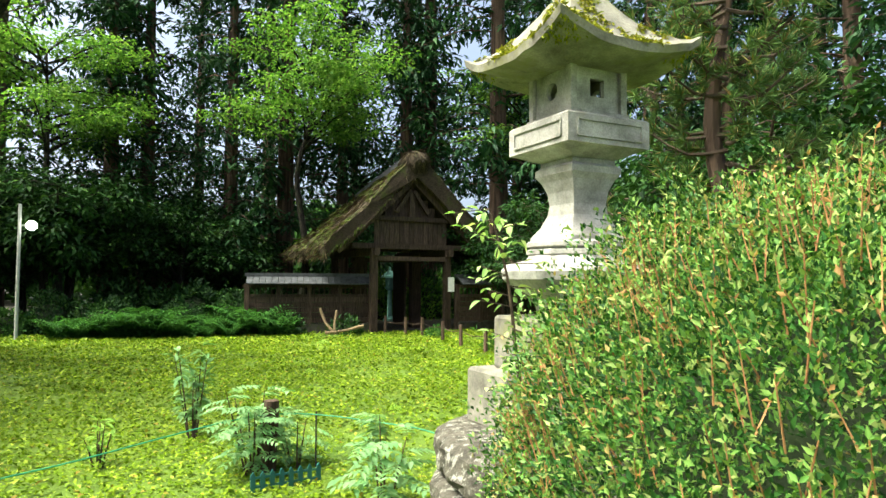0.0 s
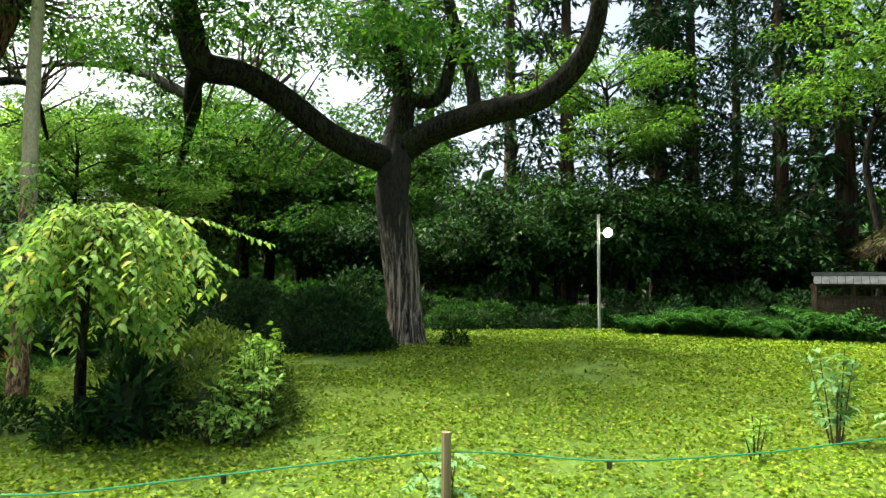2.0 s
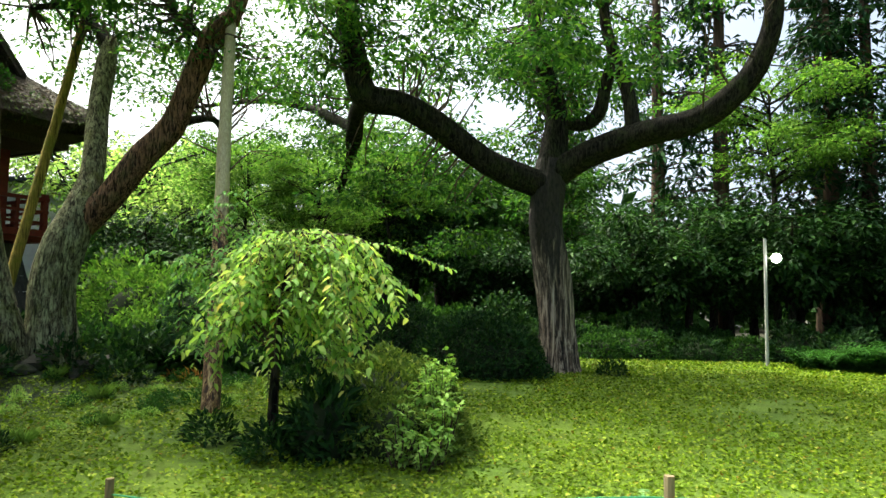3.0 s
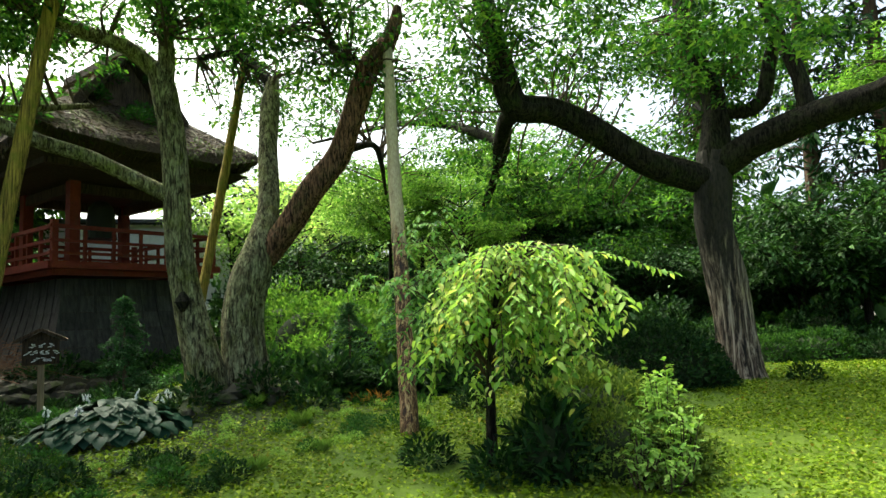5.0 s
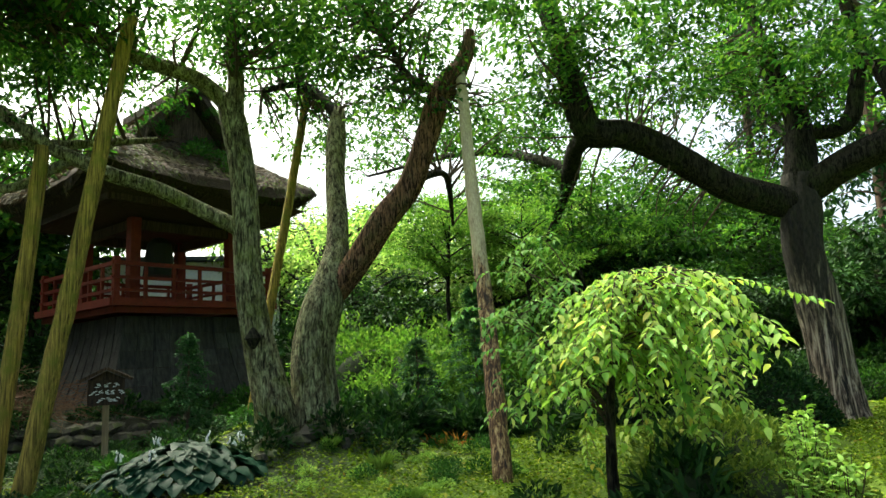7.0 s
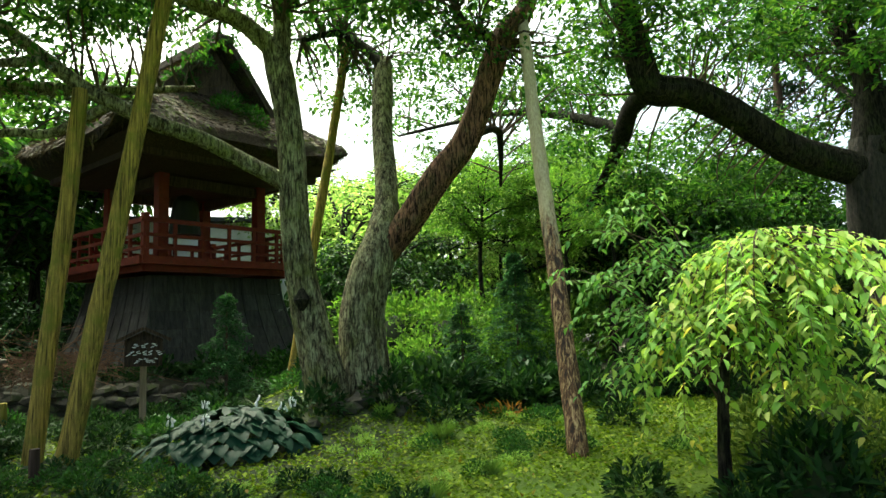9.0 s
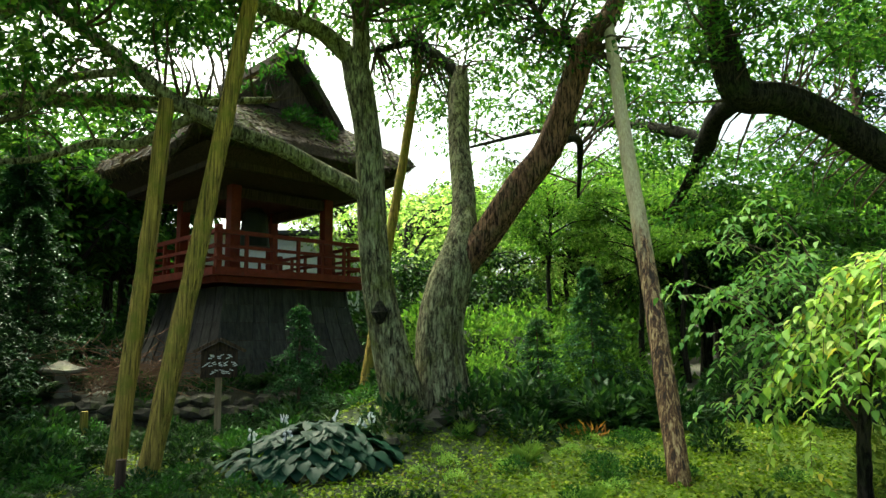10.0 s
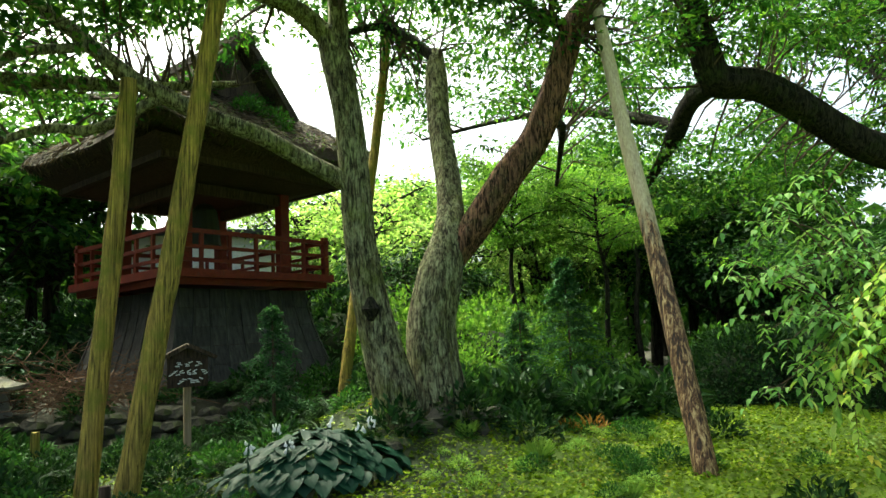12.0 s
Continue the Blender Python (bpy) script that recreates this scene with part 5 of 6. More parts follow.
def bell_tower():
    ob = thing("bell_tower", "thatched red bell tower with a flared grey board skirt", "bell tower", pose(-21.8, -2.12, 0, 0, 0, 27.6))
    Z0, ZS, ZD = 0.93, 2.93, 3.28
    hb, ht, hd = 2.14, 1.65, 2.13
    part("podium", Geo().box((0, 0, 0.68), (4.5, 4.5, 0.5)), ROCK, ob, "low stone podium")
    part("sill", Geo().rings([[(a * s, b * s, z) for a, b in ((-1, -1), (1, -1), (1, 1), (-1, 1))] for s, z in ((2.2, 0.86), (2.2, 0.98))]), OLD_WOOD, ob)
    # flared skirt of boards with battens
    n = 9
    part("core", Geo().rings([[(a * h, b * h, z) for a, b in ((-1, -1), (1, -1), (1, 1), (-1, 1))] for h, z in ((1.98, Z0), (1.72, 1.6), (1.56, 2.3), (1.52, ZS))]), OLD_WOOD, ob)
    for f in range(4):
        rot = Matrix.Rotation(radians(90 * f), 4, "Z")
        rows = [(1 - u) ** 1.5 * (hb - ht) + ht for u in np.linspace(0, 1, 6)]
        zs = [Z0 + (ZS - Z0) * u for u in np.linspace(0, 1, 6)]
        for k in range(n):
            c0, c1 = -1 + 2 * k / n, -1 + 2 * (k + 1) / n
            for (h0, z0), (h1, z1) in zip(zip(rows, zs), zip(rows[1:], zs[1:])):
                loops = []
                for h, z, d in ((h0 + 0.012 * rng.random(), z0 + 0.004, 0), (h1 + 0.004, z1 - 0.006, 0)):
                    loops.append([rot @ Vector(p) for p in ((h * c0, -h, z), (h * c1 - 0.008, -h, z), (h * c1 - 0.008, -h + 0.06, z), (h * c0, -h + 0.06, z))])
                part("board", Geo().rings(loops), SKIRT_WOOD, ob)
        for k in range(n + 1):
            c = -1 + 2 * k / n
            g = Geo()
            loops = []
            for h, z in zip(rows, zs):
                x = h * c
                loops.append([rot @ Vector(p) for p in ((x - 0.025, -h - 0.03, z), (x + 0.025, -h - 0.03, z), (x + 0.025, -h + 0.02, z), (x - 0.025, -h + 0.02, z))])
            part("batten", g.rings(loops), SKIRT_WOOD, ob)
        # deck edge, rails
        def face(p):
            return tuple(rot @ Vector(p))
        part("deck_fascia", Geo().beam(face((-hd, -hd, ZD - 0.08)), face((hd, -hd, ZD - 0.08)), 0.1, 0.17), RED_PAINT, ob)
        part("deck_beam", Geo().beam(face((-hd + 0.12, -hd + 0.14, ZD - 0.24)), face((hd - 0.12, -hd + 0.14, ZD - 0.24)), 0.12, 0.14), RED_PAINT, ob)
        hr = hd - 0.12
        for z, w in ((ZD + 0.2, 0.07), (ZD + 0.48, 0.07), (ZD + 0.8, 0.09)):
            part("rail", Geo().beam(face((-hr - 0.1, -hr, z)), face((hr + 0.1, -hr, z)), w, w), RED_PAINT, ob)
        for k in range(1, 6):
            part("baluster", Geo().box(face((-hr + 2 * hr * k / 6, -hr, ZD + 0.4)), (0.07, 0.07, 0.8), rot), RED_PAINT, ob)
        part("corner_post", Geo().box(face((-hr, -hr, ZD + 0.46)), (0.13, 0.13, 0.95), rot), RED_PAINT, ob)
        hc = 1.3
        part("column", Geo().box(face((-hc, -hc, ZD + 1.05)), (0.24, 0.24, 2.2), rot), RED_PAINT, ob)
        part("tie_beam", Geo().beam(face((-hc, -hc, ZD + 1.86)), face((hc, -hc, ZD + 1.86)), 0.16, 0.24), OLD_WOOD, ob)
        part("eave_beam", Geo().beam(face((-2.3, -2.3, ZD + 2.22)), face((2.3, -2.3, ZD + 2.22)), 0.14, 0.16), OLD_WOOD, ob)
    part("deck", Geo().box((0, 0, ZD - 0.1), (2 * hd - 0.1, 2 * hd - 0.1, 0.12)), RED_PAINT, ob)
    part("bell", Geo().rings(square_loops([(0.4, 4.1), (0.38, 4.2), (0.34, 4.7), (0.3, 4.95), (0.18, 5.1), (0.05, 5.15)], 16, 0)), plain("bronze", (0.02, 0.026, 0.022), 0.8, 0.0), ob, "dark bronze bell")
    # hipped thatch skirt roof, then the gabled top
    def eave(h, z, lift, m=9):
        row = []
        for sdx in range(4):
            for j in range(m - 1):
                v = -1 + 2 * j / (m - 1)
                a, b = [(v, -1), (1, v), (-v, 1), (-1, -v)][sdx]
                row.append((a * h + 0.03 * rng.normal(), b * h + 0.03 * rng.normal(), z + lift * abs(v) ** 3 + 0.02 * rng.normal()))
        return row
    g = Geo().rings([eave(1.5, 5.75, 0), eave(2.75, 5.75, 0.25), eave(2.95, 5.9, 0.28), eave(2.85, 6.15, 0.26), eave(2.3, 6.65, 0.12), eave(1.7, 7.15, 0.03), eave(1.35, 7.4, 0)])
    roof = part("thatch_roof", g, THATCH, ob, "shaggy mossy thatch hips")
    tagged(part("straw", cover(roof.data, 22000, 0.2, 0.07, L_STRAW, "straw", 0.4, None, 0.6), L_STRAW, roof), kind="stuff")
    tagged(part("roof_moss", cover(roof.data, 9000, 0.1, 0.6, L_ROOFMOSS, "roof_moss", 0.25, lambda p: noise.noise(Vector(p) * 0.9) + 0.4 * noise.noise(Vector(p) * 3) > 0.12, 0.8, 0.02), L_ROOFMOSS, roof, "green moss on the thatch"), kind="stuff")
    part("soffit", Geo().rings(square_loops([(2.2, 5.3), (3.0, 5.42), (3.85, 5.76)])), OLD_WOOD, ob, "dark boarded soffit")
    loops = []
    for x in np.linspace(-1.75, 1.75, 10):
        flare = 0.25 * (abs(x) / 1.75) ** 2
        prof = [(-1.55, 6.95), (-1.5, 7.2), (-0.9, 7.9), (-0.35, 8.45), (0, 8.72), (0.35, 8.45), (0.9, 7.9), (1.5, 7.2), (1.55, 6.95), (0.75, 7.75), (0, 8.6), (-0.75, 7.75)]
        loops.append([(x + 0.03 * rng.normal(), y + 0.03 * rng.normal(), z + flare * (z - 6.9) / 2.1 + 0.03 * rng.normal()) for y, z in prof])
    top = part("gable_roof", Geo().rings(loops), THATCH, ob)
    tagged(part("straw", cover(top.data, 9000, 0.2, 0.06, L_STRAW, "straw", 0.3, None, 0.5), L_STRAW, top), kind="stuff")
    for s in (-1, 1):
        part("gable_wall", Geo().rings([[(s * 1.35, y, z) for y, z in ((-1.3, 7.0), (1.3, 7.0), (0, 8.6))], [(s * 1.25, y, z) for y, z in ((-1.3, 7.0), (1.3, 7.0), (0, 8.6))]]), OLD_WOOD, ob)
    part("ridge_cap", Geo().beam((-1.8, 0, 8.8), (1.8, 0, 8.8), 0.46, 0.2), THATCH, ob)


bell_tower()

# ---- wood's edge: dark undergrowth ----
rng = np.random.default_rng(107)


EDGE = [(9, 22), (8, 24), (3.5, 25.5), (-4.5, 22.0), (-7.5, 19.0), (-11.5, 18.2), (-13.6, 14.0), (-14.6, 10.0), (-16.0, 6.8), (-16.2, 4.0), (-15.6, 1.8)]
BUSHES = [dome(1.3, 1.1, 1.3, 1900, 0.2, L_DARK, 0.42, 0.4, 21), dome(1.1, 1.2, 1.6, 1900, 0.19, L_DARK, 0.5, 0.45, 33), dome(1.4, 1.2, 1.1, 2300, 0.18, L_BROAD, 0.45, 0.4, 47), dome(1.1, 1.1, 1.4, 1900, 0.13, L_MAPLE, 0.5, 0.55, 58)]


def undergrowth():
    back = [(-17.5, 2.6), (-21.0, 3.4), (-25.5, 4.5), (-24.0, -7.5), (-20.0, -8.6), (-17.4, -7.4), (-15.0, -9.5)]
    for x, y in back:
        for k in range(3):
            # Beyond y = 2 the brighter maple-leaf bush carries backlight in its colour.
            shrub("undergrowth_shrub", "leafy shrub round the tower", BUSHES[3 if y > 2 else k], x + rng.uniform(-1, 1), y + rng.uniform(-1, 1), rng.uniform(0, 360), rng.uniform(0.8, 1.25), group="undergrowth shrubs")
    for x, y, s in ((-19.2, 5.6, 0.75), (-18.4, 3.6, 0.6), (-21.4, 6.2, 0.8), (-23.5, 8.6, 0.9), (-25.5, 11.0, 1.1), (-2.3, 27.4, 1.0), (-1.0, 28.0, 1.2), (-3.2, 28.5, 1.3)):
        # Coreless bright bushes: the light from behind is painted into the leaves.
        shrub("light_shrub", "light green leafy shrub, backlight put into leaf colour", BUSHES[3][:1], x, y, rng.uniform(0, 360), s * (1.9 if x < -15 else 1.0), group="light shrubs")
    for x, y in ((-27.5, 2.6), (-27.2, -4.6)):
        shrub("undergrowth_shrub", "tall dark shrub hiding the pale house", BUSHES[1], x, y, rng.uniform(0, 360), 1.45, group="undergrowth shrubs")
    for (x0, y0), (x1, y1) in zip(EDGE, EDGE[1:]):
        L = math.hypot(x1 - x0, y1 - y0)
        nx, ny = (y1 - y0) / L, -(x1 - x0) / L
        if nx * (-8 - x0) + ny * (8 - y0) > 0:
            nx, ny = -nx, -ny
        for row, off in enumerate((0.6, 2.4, 4.8)):
            for s in np.arange(0.4, L, 1.7 + 0.3 * row):
                o = off + rng.uniform(-0.4, 0.5)
                x, y = x0 + (x1 - x0) * s / L + nx * o, y0 + (y1 - y0) * s / L + ny * o
                if -3.6 < x < 2.4 and 19 < y < 27 or x > 0.5 and y < 25:
                    continue
                # On this stretch paler bush copies put backlight into the leaf colour.
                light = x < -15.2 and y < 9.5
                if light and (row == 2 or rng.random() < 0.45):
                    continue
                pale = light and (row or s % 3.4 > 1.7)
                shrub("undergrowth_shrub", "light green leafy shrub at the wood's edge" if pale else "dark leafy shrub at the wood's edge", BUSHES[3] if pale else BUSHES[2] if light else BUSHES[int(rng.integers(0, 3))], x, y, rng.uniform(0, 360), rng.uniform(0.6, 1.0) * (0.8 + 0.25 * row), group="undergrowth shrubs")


undergrowth()


# ---- small plants ----
rng = np.random.default_rng(108)


def fern_mesh(fronds, length, leaf, width=0.3):
    """Arching fronds with leaflets on both sides."""
    pos, way, up, size = [], [], [], []
    for k in range(fronds):
        a = rng.uniform(0, 6.283)
        d = np.array((math.cos(a), math.sin(a), 0))
        L = length * rng.uniform(0.7, 1.2)
        for s in np.linspace(0.12, 1, 11):
            p = d * L * s * 0.8 + np.array((0, 0, L * (1.3 * s - 0.85 * s * s)))
            side = np.array((-d[1], d[0], 0))
            for q in (-1, 1):
                pos.append(p)
                way.append(side * q + d * 0.5 + (0, 0, -0.1))
                up.append((0, 0, 1))
                size.append(L * width * (1.05 - s))
    return leaf_mesh("fronds", np.array(pos), np.array(way), np.array(up, float), np.array(size), 0.35, leaf)


def grass_mesh(blades, length, leaf, width=0.03):
    a = rng.uniform(0, 6.283, blades)
    way = np.stack([np.cos(a) * 0.6, np.sin(a) * 0.6, rng.uniform(0.7, 2.4, blades)], 1)
    pos = np.stack([np.cos(a) * 0.05, np.sin(a) * 0.05, np.zeros(blades)], 1)
    return leaf_mesh("blades", pos, way, unit(blades) * 0.3 + np.array((0, 0, 1.0)), length * rng.uniform(0.6, 1.2, blades), width, leaf, droop=0.25)


def bushy_mesh(count, r, h, size, leaf, ratio=0.45):
    d = unit(count)
    d[:, 2] = np.abs(d[:, 2])
    pos = d * np.array((r, r, h)) * (0.35 + 0.65 * rng.random(count) ** 0.5)[:, None]
    return leaf_mesh("leaves", pos, d + unit(count) * 0.8 + np.array((0, 0, 0.2)), unit(count) * 0.6 + np.array((0, 0, 1.0)), size * rng.uniform(0.6, 1.3, count), ratio, leaf)


FERN, FERN_DARK = fern_mesh(16, 0.55, L_FERN), fern_mesh(14, 0.5, L_DARK)
TUFT = grass_mesh(200, 0.4, L_BRIGHT, 0.018)
LOWBUSH, LOWDARK, LOWPALE = bushy_mesh(300, 0.35, 0.35, 0.085, L_FERN), bushy_mesh(300, 0.38, 0.4, 0.115, L_DARK), bushy_mesh(260, 0.22, 0.2, 0.05, L_BRIGHT)
DRY = bushy_mesh(60, 0.3, 0.22, 0.12, L_DRY, 0.2)


def small(name, label, me, x, y, s=1.0, group="", category="plant", dz=0.0):
    return single(name, me, None, label, category, "stuff", m=pose(x, y, gz(x, y) + dz, 0, 0, float(rng.uniform(0, 360))) @ Matrix.Scale(s, 4), group=group)


def scatter_plants():
    # fern bed left of the gate wall
    for k in range(70):
        x, y = rng.uniform(-10.3, -4.6), 0
        y = 17.0 + (x + 10.3) * 0.28 + rng.uniform(0, 1.6)
        small("fern", "fresh green fern in the bed before the wall", FERN, x, y, rng.uniform(0.7, 1.3) + 1.6 * max(0.0, noise.noise((x * 0.6, y * 0.8, 4)) + 0.25), "fern bed", "fern")
    # undergrowth round the propped trees and the tower bank
    for k in range(210):
        x, y = rng.uniform(-18.2, -13.6), rng.uniform(-8.5, 3.2)
        if -15.3 < x and -0.6 < y < 0.8 or -4.8 < y < -1.9 and -17.4 < x < -14.6:
            continue
        me = (FERN_DARK, LOWDARK, LOWDARK, LOWBUSH)[int(rng.integers(0, 4))]
        small("bank_plant", "dark leafy plant on the shaded bank", me, x, y, rng.uniform(0.7, 1.35), "bank plants")
    for k in range(60):
        x, y = rng.uniform(-14.6, -11.6), rng.uniform(-8.5, -3.0)
        small("low_plant", "low green weed in the shade", (LOWDARK, FERN_DARK, LOWBUSH)[int(rng.integers(0, 3))], x, y, rng.uniform(0.5, 0.9), "shade weeds")
    for k in range(90):
        x, y = rng.uniform(-13.2, -8.6), rng.uniform(-5.2, -0.6)
        if math.hypot(x + 12.6, y + 1.6) < 1.2 or math.hypot(x + 5.6, y + 3.7) < 3.2:
            continue
        small("low_plant", "low dark green weed in the shade", (LOWDARK, LOWBUSH, FERN_DARK, LOWBUSH)[int(rng.integers(0, 4))], x, y, rng.uniform(0.3, 0.7), "shade weeds")
    for k in range(60):
        x, y = rng.uniform(-13.4, -9.8), rng.uniform(-2.5, 3.2)
        if math.hypot(x + 12.6, y + 1.6) < 1.1:
            continue
        small("low_plant", "low green weed in the moss", (LOWBUSH, LOWPALE, LOWPALE)[int(rng.integers(0, 3))], x, y, rng.uniform(0.35, 0.7), "moss weeds")
    for x, y, s in ((-11.95, 0.75, 1.0), (-12.9, 0.3, 0.9), (-10.2, 0.6, 0.7), (-9.6, -0.3, 0.8), (-2.3, 11.5, 0.9), (-1.0, 9.5, 0.8), (-0.6, 8.4, 0.7), (-5.8, 7.4, 0.6), (-3.0, 16.5, 1.2)):
        small("grass_tuft", "tuft of arching green grass", TUFT if x < -9 else LOWPALE, x, y, s * 0.6, "grass tufts", "grass")
    for x, y, s in ((-13.2, 2.4, 1.1), (-13.4, 2.1, 0.8), (-14.0, 0.45, 0.9), (-14.1, -0.4, 0.6)):
        small("withered_plant", "withered plant with orange-brown curled leaves", DRY, x, y, s, "withered plants")
    for k in range(70):
        x, y = rng.uniform(-17.3, -14.4), rng.uniform(-5.0, -1.8)
        small("bank_plant", "low dark fern and leaf growth round the notice board", (LOWDARK, FERN_DARK, FERN_DARK)[k % 3], x, y, rng.uniform(0.45, 0.8), "bank plants")
    for k in range(46):
        x, y = rng.uniform(-16.4, -13.9), rng.uniform(0.9, 5.2)
        small("bank_plant", "dark glossy leafy plant at the foot of the trees", (LOWDARK, LOWDARK, FERN_DARK)[k % 3], x, y, rng.uniform(1.0, 2.0), "bank plants")
    for x, y, s, me in ((-12.9, 1.2, 1.1, LOWDARK), (-13.3, 0.5, 1.2, LOWDARK), (-12.6, 2.6, 0.8, LOWBUSH), (-13.2, -0.6, 1.2, LOWDARK), (-10.9, 10.5, 0.9, LOWDARK), (-7.9, 1.7, 0.9, LOWDARK), (-8.9, 1.4, 0.8, LOWDARK), (-2.9, 19.6, 1.4, LOWDARK), (-4.6, 19.4, 1.5, LOWDARK), (-0.2, 18.8, 1.0, LOWBUSH), (1.3, 15.4, 1.2, LOWBUSH), (-12.0, 3.6, 0.9, LOWDARK)):
        small("low_shrub", "small dark rounded shrub", me, x, y, s, "small shrubs", "shrub")


scatter_plants()


# ---- hosta bed ----
rng = np.random.default_rng(109)


def hosta():
    x, y = -12.65, -1.7
    ob = thing("hosta", "broad clump of blue-green hosta leaves with white flowers", "plant", on(x, y, 0, 12))
    g = Geo()
    for k in range(290):
        a, rr = rng.uniform(0, 6.283), rng.random() ** 0.6
        base = np.array((0.72 * rr * math.cos(a), 1.05 * rr * math.sin(a), 0.12 + 0.42 * (1 - rr ** 1.6)))
        d = np.array((math.cos(a) * 0.8 + 0.3 * rng.normal(), math.sin(a) * 0.8 + 0.3 * rng.normal(), -0.02 - 0.3 * rr))
        d /= np.linalg.norm(d)
        s = np.cross(d, (0, 0, 1))
        s /= np.linalg.norm(s)
        n = np.cross(s, d)
        L, W = rng.uniform(0.17, 0.25), rng.uniform(0.09, 0.125)
        rows = []
        for u, w in ((0, 0.15), (0.2, 0.85), (0.45, 1.0), (0.75, 0.65), (1.0, 0.05)):
            c = base + d * L * u - n * 0.25 * L * u * u
            rows.append([c - s * W * w + n * 0.025 * w, c, c + s * W * w + n * 0.025 * w])
        v = [p for r in rows for p in r]
        f = [(3 * i + j, 3 * i + j + 1, 3 * i + j + 4, 3 * i + j + 3) for i in range(4) for j in range(2)]
        part("leaf", Geo().add(v, f).mesh("leaf", L_HOSTA, flat=False), L_HOSTA, ob)
    for k in range(8):
        a, rr = rng.uniform(0, 6.283), rng.random() ** 0.5
        p = np.array((0.6 * rr * math.cos(a), 0.95 * rr * math.sin(a), 0.42 + 0.1 * rng.random()))
        stem = part("flower_stem", Geo().tube([p - (0, 0, 0.25), p, p + (0.02, 0.02, 0.08)], [0.008, 0.006], 5, 0, 0.1), L_HOSTA, ob)
        g2 = Geo()
        for j in range(4):
            q = p + unit(1)[0] * 0.045 + (0, 0, 0.06)
            g2.tube([q, q + unit(1)[0] * 0.02 + (0, 0, -0.03), q + unit(1)[0] * 0.03 + (0, 0, -0.06)], [0.006, 0.012, 0.018], 6, 0, 0.03)
        part("flower", g2, WHITE, stem, "white bell flowers")


hosta()


# ---- boundary rope, stakes, edging ----
rng = np.random.default_rng(110)


def stake(x, y, h, r, mat, name, label, lean=(0, 0)):
    p = [(x, y, gz(x, y) - 0.1), (x + lean[0], y + lean[1], gz(x, y) + h)]
    return single(name, Geo().tube(p, [r, r * 0.92], 9, 0.03, 0.15), mat, label, "stake")


def rope():
    line = [(-6.5, 0.02, 0.33), (-5.6, 0.75, 0.33), (-4.85, 1.6, 0.42), (-3.99, 2.74, 0.5), (-3.2, 3.5, 0.44), (-2.6, 4.4, 0.42), (-1.52, 5.72, 0.5), (-0.4, 5.6, 0.45), (0.05, 5.3, 0.42)]
    ob = thing("boundary_rope", "thin green rope strung between low stakes", "rope")
    part("rope", Geo().tube(line, [0.006, 0.006], 6, 0, 0.12), ROPE_GREEN, ob)
    for k in (2, 4):
        x, y, z = line[k]
        part("clip", Geo().box((x, y, z - 0.03), (0.025, 0.025, 0.05)), BLACK, ob, "small black clip")


rope()
stake(-3.99, 2.74, 0.62, 0.035, STAKE_WOOD, "wooden_stake", "pale wooden stake holding the green rope")
stake(-6.5, 0.02, 0.38, 0.03, STAKE_WOOD, "wooden_stake", "pale wooden stake holding the green rope")
stake(-1.5, 5.74, 0.62, 0.07, BARK_CEDAR, "wooden_post", "short dark bark post among saplings", (0.02, 0))
stake(-11.98, -3.76, 0.4, 0.055, BARK_CEDAR, "wooden_post", "short weathered post stub in the weeds")
stake(-15.77, -4.77, 0.55, 0.06, PROP_WOOD, "wooden_post", "weathered post in the undergrowth")


def edging():
    ob = thing("garden_edging", "low green plastic picket edging round a sapling", "edging", pose(-1.25, 5.36, 0, 0, 0, 31))
    for z in (0.04, 0.11):
        part("rail", Geo().box((0, 0, z), (0.58, 0.012, 0.018)), GREEN_PLASTIC, ob)
    for k in range(8):
        x = -0.27 + k * 0.077
        part("picket", Geo().add([(x - 0.018, -0.01, 0), (x + 0.018, -0.01, 0), (x + 0.018, -0.01, 0.13), (x, -0.01, 0.16), (x - 0.018, -0.01, 0.13), (x - 0.018, 0.01, 0), (x + 0.018, 0.01, 0), (x + 0.018, 0.01, 0.13), (x, 0.01, 0.16), (x - 0.018, 0.01, 0.13)], [(0, 1, 2, 3, 4), (9, 8, 7, 6, 5), (0, 5, 6, 1), (1, 6, 7, 2), (2, 7, 8, 3), (3, 8, 9, 4), (4, 9, 5, 0)]), GREEN_PLASTIC, ob)


edging()


